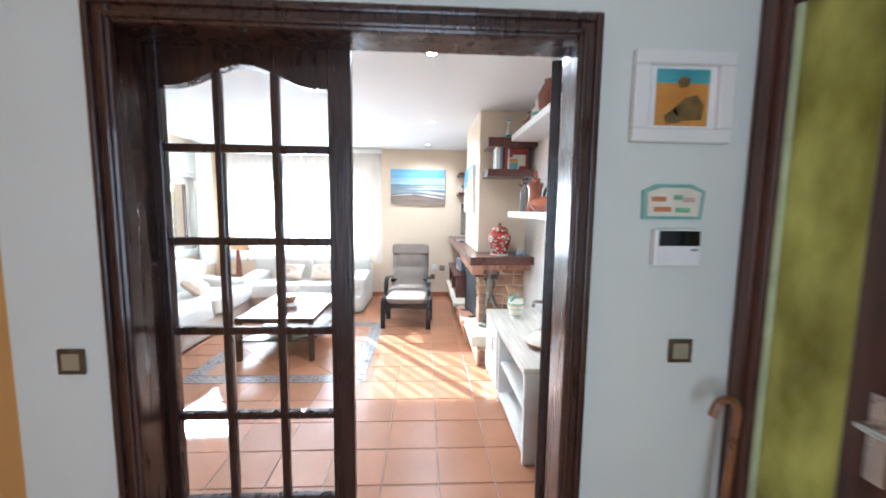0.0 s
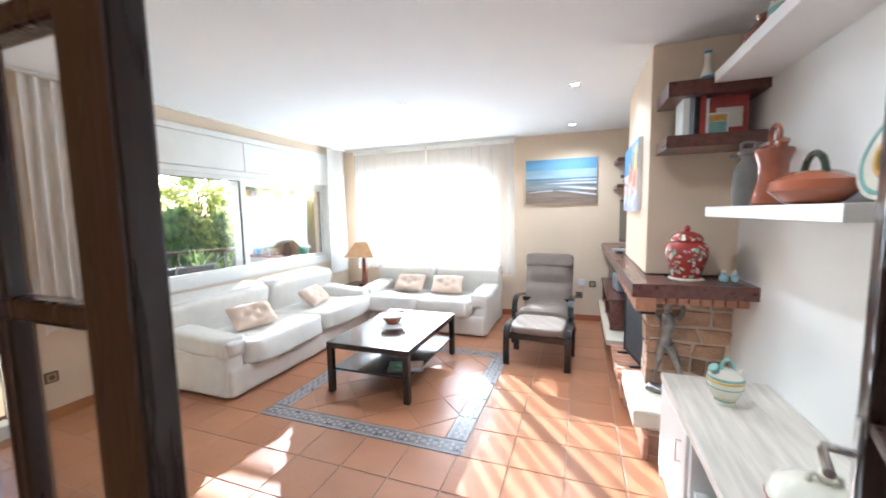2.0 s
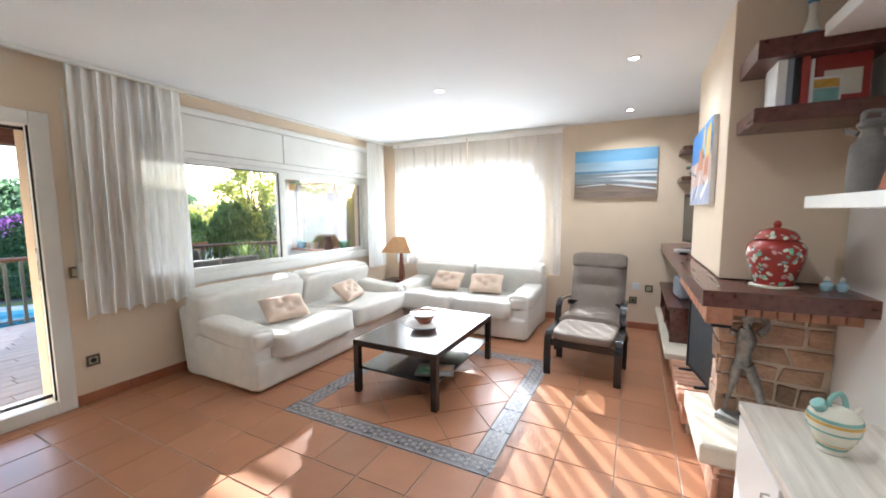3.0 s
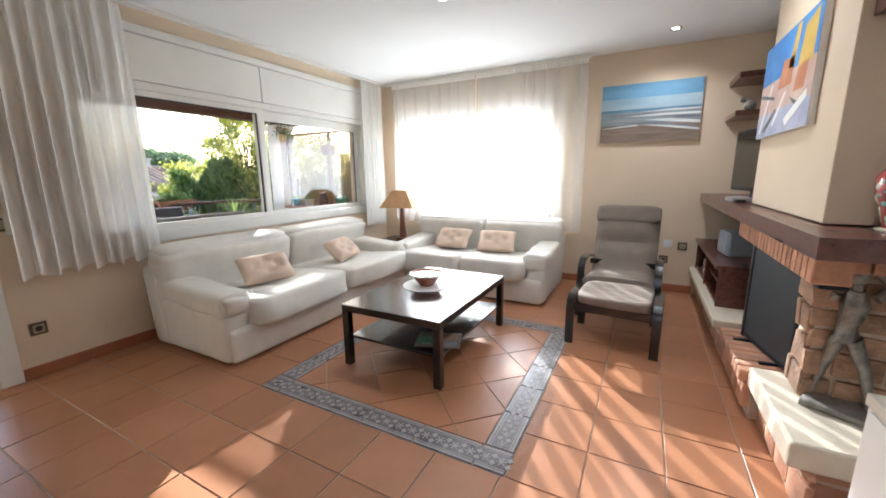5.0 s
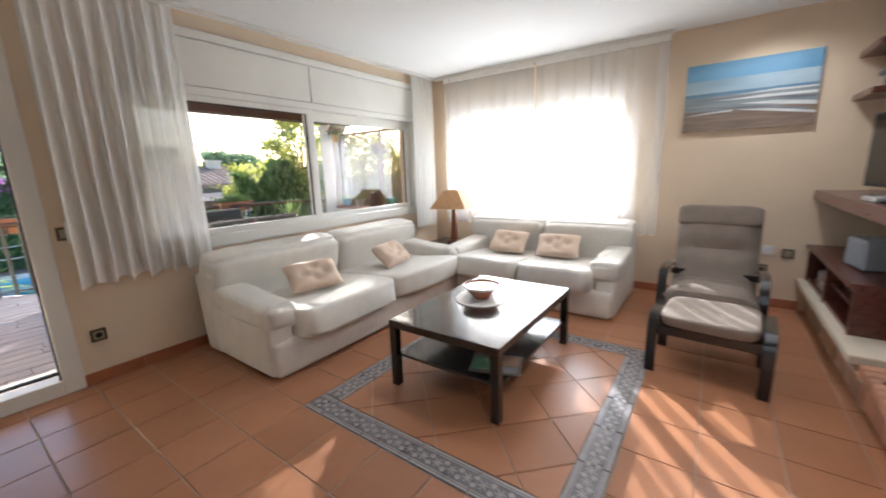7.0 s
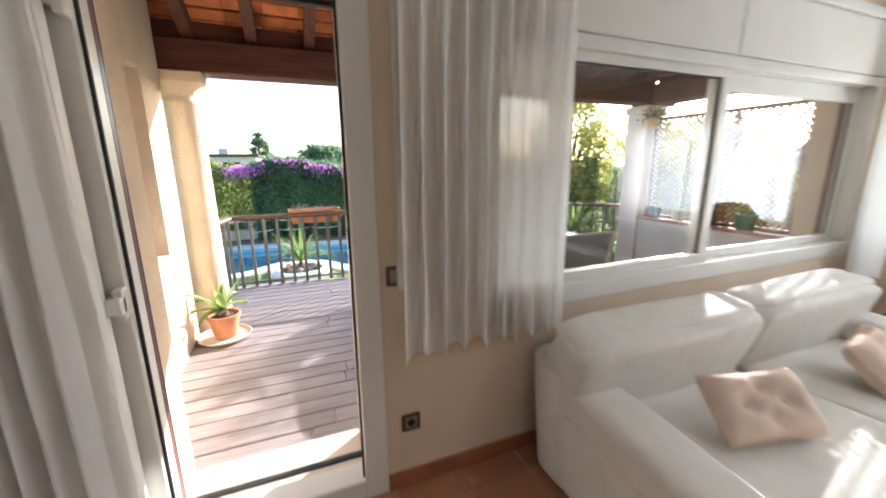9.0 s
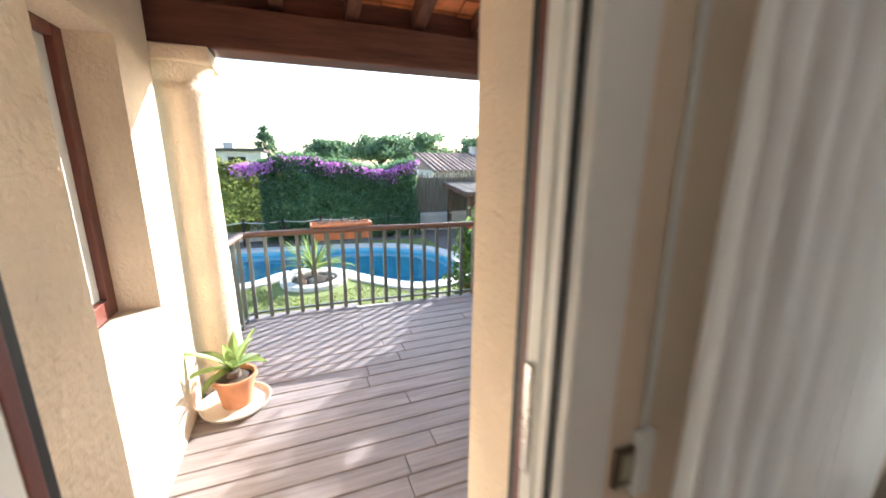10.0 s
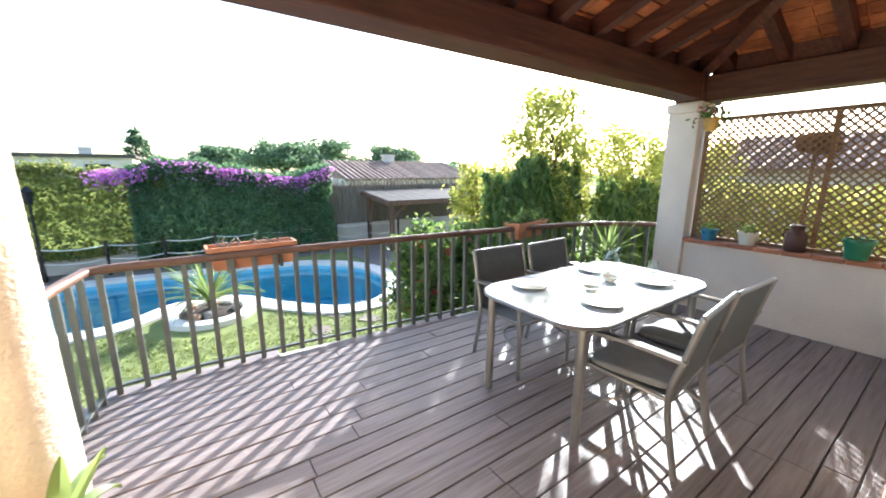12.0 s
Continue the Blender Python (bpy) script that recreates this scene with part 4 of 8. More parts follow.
def quilt(pts, w, t, folds, seed):
    """A long cushion that follows pts with cross seams."""
    P = curve(pts, 10)
    bm = bmesh.new()
    rows, n, m = [], len(P), 12
    for i, p in enumerate(P):
        d = (P[min(i + 1, n - 1)] - P[max(i - 1, 0)]).normalized()
        nrm = d.cross(Vector((-1, 0, 0))).normalized()
        u = i / (n - 1)
        seam = min((abs(u - f) for f in folds), default=1)
        th = t * (0.55 + 0.45 * min(1, seam / 0.045)) * min(1, (u + 0.01) / 0.03, (1.01 - u) / 0.03) ** 0.5
        row = []
        for k in range(m + 1):
            v = -1 + 2 * k / m
            row.append(p + Vector((v * w / 2, 0, 0)) + nrm * th * max(0.05, 1 - v ** 6) * (1 + 0.06 * noise.noise(Vector((v * 3, u * 9, seed)))))
        low = [p + Vector((-v * w / 2, 0, 0)) for v in (-1 + 2 * k / m for k in range(1, m))]
        rows.append([bm.verts.new(c) for c in row + low])
    for a, b in zip(rows, rows[1:]):
        L = len(a)
        for k in range(L):
            bm.faces.new((a[k], a[(k + 1) % L], b[(k + 1) % L], b[k]))
    bm.faces.new(rows[0][::-1])
    bm.faces.new(rows[-1])
    return bm
part("cushion", quilt([(0, -0.37, 0.34), (0, -0.36, 0.36), (0, -0.05, 0.325), (0, 0.12, 0.31), (0, 0.21, 0.38), (0, 0.34, 0.67), (0, 0.45, 0.92)], 0.585, 0.085, (0.36, 0.46, 0.80), 1), M_TAUPE, ch, "taupe quilted seat cushion", True)
part("headrest", pad((0, 0.395, 0.895), (0.302, 0.062, 0.090), 0.35, -20, 0, 0), M_TAUPE, ch, "taupe padded headrest", True)
st = thing("footstool", "black bentwood footstool with a taupe cushion", "footstool", (-0.262, 5.86, 0), -4)
for x in (-0.295, 0.295):
    bm = bmesh.new()
    bent(bm, curve([(x, -0.235, 0.001), (x, -0.24, 0.20), (x, -0.22, 0.345), (x, -0.14, 0.385), (x, 0.14, 0.375), (x, 0.20, 0.34), (x, 0.22, 0.20), (x, 0.215, 0.001)]), 0.06, 0.024)
    part("side_frame", bm, M_BLACKWOOD, st, "", True)
part("stretcher", box(-0.295, 0.295, -0.235, -0.215, 0.27, 0.33, 0.003), M_BLACKWOOD, st)
part("stretcher", box(-0.295, 0.295, 0.195, 0.215, 0.27, 0.33, 0.003), M_BLACKWOOD, st)
part("cushion", pad((0, -0.02, 0.375), (0.262, 0.235, 0.042), 0.35, 2, 0, 0, sag=0.02), M_TAUPE, st, "taupe quilted cushion", True)


# ---- curtains ----
def curtain(name, label, x0, x1, y, z0, z1, material, n, amp, axis="x", seed=0, hemvar=0.01, flare=0.0):
    """A gathered curtain: folds that open downwards, with a heading tape and an uneven hem."""
    c = thing(name, label, "curtain")
    bm = bmesh.new()
    cols, rows = n * 10, 22
    rg = random.Random(seed)
    ph = [rg.uniform(0.7, 1.35) for _ in range(n + 2)]
    tot = sum(ph[:n])
    xs, fold = [], []
    acc = 0
    for i in range(n):
        for k in range(10):
            xs.append((acc + ph[i] * k / 10) / tot)
            fold.append(math.sin(2 * math.pi * k / 10) * (0.65 + 0.5 * rg.random() * 0 + 0.35 * ph[i]))
        acc += ph[i]
    xs.append(1.0)
    fold.append(0.0)
    V = []
    for j in range(rows + 1):
        v = j / rows
        row = []
        for i, (u, f) in enumerate(zip(xs, fold)):
            w = 0.35 + 0.65 * min(1, v * 1.6)
            off = amp * f * w + 0.012 * noise.noise(Vector((u * 9, v * 3, seed)))
            side = amp * 0.55 * math.cos(2 * math.pi * (i % 10) / 10 + 0.8) * w * 1.15
            a = x0 + (x1 - x0) * (0.5 + (u - 0.5) * (1 + flare * v)) + side
            z = z1 - (z1 - z0) * v + (hemvar * math.sin(u * n * 4.4 + seed) * v if j == rows else 0)
            row.append(bm.verts.new((a, y + off, z) if axis == "x" else (y + off, a, z)))
        V.append(row)
    for a, b in zip(V, V[1:]):
        for k in range(len(a) - 1):
            bm.faces.new((a[k], a[k + 1], b[k + 1], b[k]))
    part("cloth", bm, material, c, "", True)
    return c


def pleated(label, x0, x1, y, z0, z1, material, n, seed):
    """A sheer hung in pleats: single cloth between, three layers where the cloth is folded back on itself."""
    c = thing("curtain", label, "curtain")
    rg = random.Random(seed)
    width = [rg.uniform(0.6, 1.5) for _ in range(n)]
    tot, acc, line = sum(width), 0.0, []
    for w in width:
        flat = rg.uniform(0.38, 0.62)
        deep = rg.uniform(0.7, 1.3)
        for u, d in ((0.0, 0.5), (0.25 * flat, 0.15), (0.5 * flat, 0.0), (0.75 * flat, 0.1), (flat, 0.5), (flat + (1 - flat) * 0.5, 0.95), (0.97, 1.0), (1.0, 0.85), (0.96, 0.70), (flat + (1 - flat) * 0.5, 0.60), (flat + 0.03, 0.45), (flat, 0.25), (flat + 0.04, 0.08), (flat + (1 - flat) * 0.5, 0.05)):
            line.append(((acc + w * u) / tot, d * deep))
        acc += w
    line.append((1.0, 0.4))
    bm, V, rows = bmesh.new(), [], 26
    for j in range(rows + 1):
        v = j / rows
        row = []
        for k, (u, d) in enumerate(line):
            spread = 0.3 + 0.7 * min(1, v * 2.2)
            wob = 0.016 * v * noise.noise(Vector((u * 5.0, v * 1.6, seed)))
            z = z1 - (z1 - z0) * v + (0.010 * noise.noise(Vector((u * 14, 3.1, seed))) if j == rows else 0)
            row.append(bm.verts.new((x0 + (x1 - x0) * u + wob, y - 0.020 + 0.034 * d * spread + 0.010 * noise.noise(Vector((u * 9, v * 3, seed + 5))), z)))
        V.append(row)
    for a, b in zip(V, V[1:]):
        for k in range(len(a) - 1):
            bm.faces.new((a[k], a[k + 1], b[k + 1], b[k]))
    part("cloth", bm, material, c, "", True)
    bm, cols = bmesh.new(), n * 30
    strip = [[bm.verts.new((x0 + (x1 - x0) * k / cols, y - 0.030 - 0.006 * math.sin(k * 1.3) - 0.004 * math.sin(k * 0.37 + seed), z)) for z in (z1 - 0.055, z1 + 0.002)] for k in range(cols + 1)]
    for p, q in zip(strip, strip[1:]):
        bm.faces.new((p[0], q[0], q[1], p[1]))
    part("heading", bm, M_SHEER2, c, "gathered heading tape", True)
    return c


pleated("sheer white curtain over the sunny window", -3.40, -2.13, 7.40, 0.66, 2.545, M_SHEER, 8, 11)
pleated("sheer white curtain over the sunny window", -2.11, -0.78, 7.40, 0.63, 2.545, M_SHEER, 8, 12)
curtain("curtain", "pleated cream curtain drawn back beside the wide window", 3.51, 4.28, -3.60, 0.70, 2.56, M_SHEER2, 9, 0.042, "y", 3, 0.02, 0.03)
curtain("curtain", "narrow sheer curtain gathered in the corner", 6.90, 7.34, -3.57, 0.62, 2.555, M_SHEER2, 7, 0.045, "y", 4)
curtain("curtain", "long white curtain drawn aside at the terrace door", 2.24, 2.56, -3.50, 0.05, 2.56, M_SHEER2, 5, 0.05, "y", 5)
rl = thing("curtain_rail", "slim white curtain rail below the ceiling", "curtain rail")
part("rail", boxes([(-3.55, -0.76, 7.385, 7.415, 2.548, 2.588)], 0.003), M_ALU, rl)
rl = thing("curtain_rail", "slim white curtain rail below the ceiling", "curtain rail")
part("rail", boxes([(-3.575, -3.545, 2.22, 7.36, 2.562, 2.588)], 0.003), M_ALU, rl)
cord = thing("shutter_strap", "white shutter strap with its winder on the wall", "shutter strap")
part("strap", boxes([(XW + 0.004, XW + 0.006, 3.512, 3.530, 1.10, 2.40)]), M_ALU, cord)
part("winder", box(XW + 0.001, XW + 0.02, 3.500, 3.540, 0.98, 1.12, 0.004), M_ALU, cord)

# ---- fireplace wall ----
br = tagged(new("chimney_breast"), "cream plastered chimney breast above the fireplace", "chimney breast", "", "structure")
part("plaster", boxes([(0.535, XE, 4.84, 6.06, 1.10, ZC)], 0.004), M_CREAM, br)
mt = thing("mantel_shelf", "long red-brown wooden mantel shelf with a projecting end", "mantel shelf")
part("board", poly_slab([(0.41, 4.44), (XE, 4.48), (XE, YN), (0.39, YN)], 1.015, 1.095), M_MANTEL, mt)
be = thing("hearth_bench", "raised hearth bench of pale stone slabs, brick and rubble", "hearth")
part("core", boxes([(0.45, XE, 5.76, YN, 0.0, 0.25), (0.46, XE, 5.10, 5.76, 0.0, 0.22), (0.50, XE, 4.49, 5.10, 0.0, 0.19)]), M_MORTAR, be)
part("slab", box(0.36, XE, 5.78, YN - 0.002, 0.25, 0.305, 0.010), M_SLAB, be, "pale limestone slab")
part("slab", box(0.435, XE, 4.45, 5.11, 0.19, 0.30, 0.014), M_SLAB, be, "thick pale limestone slab")
for k in range(9):
    part("brick", box(0.40, 0.66, 5.118 + 0.072 * k, 5.183 + 0.072 * k, 0.20, 0.265 + 0.003 * (k % 3), 0.006, 1), M_BRICK, be)
for k in range(9):
    part("brick", box(0.425, 0.47, 5.118 + 0.072 * k, 5.183 + 0.072 * k, 0.05, 0.195, 0.006, 1), M_BRICK, be)
random.seed(7)
def rubble(parent, plane, fixed, a0, a1, z0, z1, cols, depth, material=M_STONE):
    """Irregular stones with mortar joints in a grid of uneven courses."""
    z = z0
    while z < z1 - 0.03:
        h = min(random.uniform(0.09, 0.17), z1 - z)
        a = a0
        while a < a1 - 0.03:
            w = min(random.uniform(0.10, 0.24), a1 - a)
            bm = bmesh.new()
            g = 0.008
            bx(bm, a + g, a + w - g, -0.02, depth * 0.4, z + g, z + h - g, 0.007, 2)
            for v in bm.verts:
                v.co += Vector((noise.noise(v.co * 14 + Vector((a * 9, 0, z * 7))) * 0.006, noise.noise(v.co * 11 + Vector((3, a, 0))) * 0.005, noise.noise(v.co * 13 + Vector((0, 5, z))) * 0.006))
            for v in bm.verts:
                q = Vector((v.co.x, fixed, v.co.z)) * 6.5
                v.co += Vector((noise.noise(q) * 0.034, 0, noise.noise(q + Vector((7, 0, 0))) * 0.030))
            if plane == "y":
                turn(bm, bm.verts, Matrix.Translation((0, fixed, 0)) @ Matrix.Diagonal((1, -1, 1, 1)))
            else:
                turn(bm, bm.verts, Matrix(((0, -1, 0, fixed), (1, 0, 0, 0), (0, 0, 1, 0), (0, 0, 0, 1))))
            part("stone", bm, material, parent, "", True)
            a += w
        z += h
fp = thing("fireplace", "brick and rubble stone fireplace with a black firebox", "fireplace")
part("core", boxes([(0.58, XE, 4.86, 5.03, 0.30, 0.93), (0.58, XE, 5.72, 5.80, 0.265, 0.93), (0.90, XE, 5.03, 5.72, 0.22, 0.93), (0.56, XE, 4.86, 5.80, 0.93, 1.012)]), M_MORTAR, fp)
part("firebox", boxes([(0.60, 0.90, 5.03, 5.04, 0.272, 0.93), (0.60, 0.90, 5.71, 5.72, 0.272, 0.93), (0.885, 0.90, 5.04, 5.71, 0.272, 0.93), (0.60, 0.885, 5.04, 5.71, 0.268, 0.278), (0.60, 0.885, 5.04, 5.71, 0.92, 0.93)]), M_FIREBOX, fp, "black firebox")
rubble(fp, "y", 4.86, 0.545, XE, 0.302, 0.93, 4, 0.035)
rubble(fp, "x", 0.578, 4.852, 5.03, 0.302, 0.90, 2, 0.06)
for k in range(9):
    z = 0.302 + 0.070 * k
    part("brick", box(0.525, 0.578, 5.72, 5.80, z, z + 0.062, 0.006, 1), M_BRICK, fp)
for k in range(21):
    part("brick", box(0.445, 0.56, 4.56 + 0.061 * k, 4.615 + 0.061 * k, 0.90, 1.012, 0.005, 1), M_BRICK, fp)
part("lintel", box(0.47, 0.555, 4.56, 5.83, 0.885, 0.90, 0.003), M_IRON, fp)
part("brick_course", boxes([(0.56 + 0.062 * k, 0.615 + 0.062 * k, 4.60, 4.86, 0.945, 1.012) for k in range(8)], 0.004), M_BRICK, fp, "brick course under the mantel")
part("log_grate", rods([((0.68, 5.15 + 0.1 * k, 0.31), (0.86, 5.15 + 0.1 * k, 0.31), 0.008) for k in range(5)] + [((0.69, 5.12, 0.28), (0.69, 5.6, 0.31), 0.008)]), M_IRON, fp, "black iron grate")
rubble(be, "x", 0.452, 5.80, YN - 0.02, 0.0, 0.245, 4, 0.02)
rubble(be, "x", 0.502, 4.42, 5.08, 0.0, 0.185, 4, 0.025, M_BRICK)
rubble(be, "y", 4.492, 0.52, XE, 0.0, 0.185, 4, 0.02, M_BRICK)
fs = thing("fire_screen", "black folding fire screen with brass knobs before the hearth", "fire screen", (0.610, 5.15, 0.268), 11)
part("panel", box(-0.004, 0.004, 0.0, 0.52, 0.015, 0.62, 0.002, 1), M_SCREENIRON, fs)
part("frame", boxes([(-0.010, 0.010, -0.012, 0.012, 0.0, 0.64), (-0.010, 0.010, 0.508, 0.532, 0.0, 0.64), (-0.009, 0.009, 0.012, 0.508, 0.605, 0.63), (-0.009, 0.009, 0.012, 0.508, 0.01, 0.03)], 0.003), M_IRON, fs)
bm = box(-0.004, 0.004, -0.16, 0.0, 0.015, 0.62, 0.002, 1)
turn(bm, bm.verts, pose(0.0, -0.016, 0, 0, 0, 42))
part("panel", bm, M_IRON, fs)
for y in (0.0, 0.52):
    part("knob", turned([(0.004, 0.64), (0.014, 0.650), (0.017, 0.662), (0.012, 0.675), (0.003, 0.680)], (0, y, 0), 14), M_BRASS, fs, "brass knob", True)
for y in (0.10, 0.42):
    part("foot", box(-0.09, 0.09, y - 0.012, y + 0.012, -0.001, 0.014, 0.003), M_IRON, fs)

# low cupboard with the stereo
cu = thing("media_cabinet", "open red-brown media cabinet under the mantel", "cabinet")
part("top", box(0.39, XE - 0.02, 6.10, 7.46, 0.595, 0.625, 0.002), M_MANTEL, cu)
part("bottom", box(0.42, XE - 0.02, 6.12, 7.44, 0.306, 0.326, 0.002), M_MANTEL, cu)
for y in (6.10, 6.77, 7.43):
    part("side_panel", box(0.41, XE - 0.02, y, y + 0.022, 0.306, 0.595, 0.002), M_MANTEL, cu)
part("back_panel", box(XE - 0.04, XE - 0.02, 6.12, 7.44, 0.326, 0.595), M_MANTEL, cu)
part("shelf", box(0.44, XE - 0.04, 6.122, 6.77, 0.45, 0.465, 0.002), M_MANTEL, cu)
se = thing("stereo", "silver stereo receiver in the media cabinet", "stereo", (0.60, 7.02, 0.327))
part("body", box(-0.15, 0.15, -0.20, 0.20, 0, 0.13, 0.004), M_SILVER, se)
part("display", box(-0.156, -0.149, -0.12, 0.08, 0.075, 0.11), M_SCREEN, se)
for y in (0.14, -0.16):
    bm = bmesh.new()
    rod(bm, (-0.165, y, 0.05), (-0.148, y, 0.05), 0.018)
    part("knob", bm, M_CHROME, se)
for k in range(5):
    part("button", box(-0.155, -0.149, -0.12 + 0.045 * k, -0.09 + 0.045 * k, 0.03, 0.042), M_CHROME, se)
se2 = thing("video_recorder", "black recorder on the media cabinet's shelf", "recorder", (0.62, 6.45, 0.466))
part("body", box(-0.14, 0.14, -0.18, 0.18, 0, 0.06, 0.003), M_BLACK, se2)
part("display", box(-0.145, -0.139, -0.05, 0.10, 0.02, 0.045), M_SCREEN, se2)
bo = thing("speaker", "grey loudspeaker box on the media cabinet", "speaker", (0.62, 6.62, 0.626), 8)
part("body", box(-0.13, 0.13, -0.13, 0.13, 0, 0.20, 0.02, 3), M_GREYPLASTIC, bo)
part("grille", box(-0.136, -0.129, -0.105, 0.105, 0.02, 0.18, 0.004), M_GREYPLASTIC, bo, "darker grey grille")
tv = thing("television", "flat black television standing on the mantel", "television", (0.66, 6.60, 1.096), 12)
part("bezel", box(-0.025, 0.02, -0.40, 0.40, 0.06, 0.56, 0.006), M_BLACK, tv)
part("screen", box(-0.028, -0.024, -0.375, 0.375, 0.09, 0.54), M_SCREEN, tv, "glossy black screen")
part("stand", boxes([(-0.02, 0.03, -0.05, 0.05, 0.012, 0.10), (-0.09, 0.09, -0.18, 0.18, 0, 0.014)], 0.004), M_BLACK, tv)
dc = thing("decoder", "small silver box on the mantel", "set-top box", (0.50, 6.32, 1.096), 5)
part("body", box(-0.06, 0.06, -0.09, 0.09, 0, 0.03, 0.003), M_SILVER, dc)
part("remote", box(-0.05, 0.01, -0.16, -0.11, 0, 0.018, 0.004), M_BLACK, dc)

# shelves beyond the chimney, over the television
for z in (1.80, 2.12):
    s = thing("wall_shelf", "red-brown wooden corner shelf above the television", "shelf", group="dark shelves")
    part("board", box(0.52, XE, 7.02, YN, z, z + 0.045, 0.002), M_MANTEL, s)
fg = thing("figurine", "small dark figurine on the corner shelf", "figurine", (0.64, 7.16, 1.846))
bm = bmesh.new()
puff(bm, (0, 0, 0.05), (0.05, 0.03, 0.045), 0.8, 12, 8, lump=0.03)
puff(bm, (-0.05, 0, 0.10), (0.025, 0.02, 0.022), 0.8, 10, 6)
rod(bm, (-0.02, 0.01, 0), (-0.02, 0.01, 0.03), 0.012)
rod(bm, (0.03, 0, 0), (0.03, 0, 0.03), 0.012)
part("body", bm, M_BRONZE, fg, "", True)

# shelves beside the chimney
for z0, z1 in ((1.885, 1.955), (2.17, 2.255)):
    s = thing("wall_shelf", "thick red-brown wooden shelf in the chimney corner", "shelf", group="dark shelves")
    part("board", box(0.57, XE, 4.50, 4.839, z0, z1, 0.003), M_MANTEL, s)
for y0, y1, z in ((3.30, 4.52, 1.49), (2.90, 4.46, 2.21)):
    s = thing("wall_shelf", "long white floating shelf on the pale wall", "shelf", group="white shelves")
    part("board", box(0.78, XE, y0, y1, z, z + 0.055, 0.003), M_CABSIDE, s)
random.seed(11)
bk = [(0.035, 0.25, M_PAPER, "white"), (0.02, 0.24, M_GREYPLASTIC, "grey"), (0.02, 0.25, M_BLACK, "black"), (0.03, 0.255, M_REDGLAZE, "red"), (0.012, 0.20, M_PAPER, "white")]
x = 0.66
for w, h, m, nm in bk:
    b = thing("book", "upright %s-backed book on the corner shelf" % nm, "book", (x, 4.66, 1.956), 0, "books")
    part("cover", boxes([(0, 0.003, -0.10, 0.09, 0, h), (w - 0.003, w, -0.10, 0.09, 0, h), (0.003, w - 0.003, -0.103, -0.10, 0, h)]), m, b)
    part("paper_block", box(0.003, w - 0.003, -0.098, 0.086, 0.003, h - 0.004), M_PAPER, b)
    x += w + 0.003
b = thing("book", "red book with a cover picture, facing outwards", "book", (0.80, 4.60, 1.956), 4, "books")
part("cover", box(0, 0.19, -0.012, 0.012, 0, 0.215, 0.002), M_REDGLAZE, b)
part("cover_picture", box(0.03, 0.16, -0.0135, -0.012, 0.04, 0.15), M_CERAMIC, b)
b = thing("card", "small postcard with a beach picture before the books", "postcard", (0.77, 4.565, 1.956), 8)
part("card", box(0, 0.12, -0.002, 0.002, 0, 0.12), M_PAPER, b)
part("print", boxes([(0.008, 0.112, -0.0035, -0.002, 0.008, 0.07)]), M_TEALGLAZE, b)
part("print", boxes([(0.008, 0.112, -0.0035, -0.002, 0.072, 0.11)]), M_OCHRE, b)
vs = thing("bud_vase", "slender white and blue porcelain vase on the top shelf", "vase", (0.80, 4.68, 2.256))
part("body", turned([(0.025, 0), (0.035, 0.02), (0.034, 0.06), (0.018, 0.11), (0.013, 0.16), (0.020, 0.20), (0.017, 0.205), (0.008, 0.16)]), M_CERAMIC, vs, "", True)
part("band", turned([(0.0355, 0.03), (0.0365, 0.035), (0.036, 0.05), (0.0345, 0.055)]), M_BLUE, vs, "blue painted band", True)
part("band", turned([(0.0195, 0.185), (0.0205, 0.188), (0.0212, 0.198), (0.020, 0.20)]), M_BLUE, vs, "blue painted band", True)

jar = thing("ginger_jar", "red enamel ginger jar with flowers and a lid", "jar", (0.74, 4.70, 1.096))
J = [(0.070, 0.0), (0.080, 0.008), (0.084, 0.03), (0.098, 0.08), (0.112, 0.13), (0.119, 0.17), (0.117, 0.20), (0.100, 0.228), (0.078, 0.240)]
part("body", turned(J, seg=36), M_REDGLAZE, jar, "", True)
part("foot_ring", turned([(0.098, -0.0005), (0.10, 0.006), (0.09, 0.012)]), M_CERAMIC, jar, "pale foot ring", True)
lid = part("lid", turned([(0.080, 0.240), (0.092, 0.243), (0.090, 0.256), (0.070, 0.282), (0.030, 0.298), (0.012, 0.302), (0.018, 0.316), (0.012, 0.330), (0.004, 0.336)]), M_REDGLAZE, jar, "", True)
random.seed(21)
def jar_r(z):
    for (r0, z0), (r1, z1) in zip(J, J[1:]):
        if z0 <= z <= z1:
            return r0 + (r1 - r0) * (z - z0) / (z1 - z0)
    return 0.08
def lid_r(z):
    return float(np.interp(z, [0.243, 0.256, 0.282], [0.091, 0.090, 0.070]))
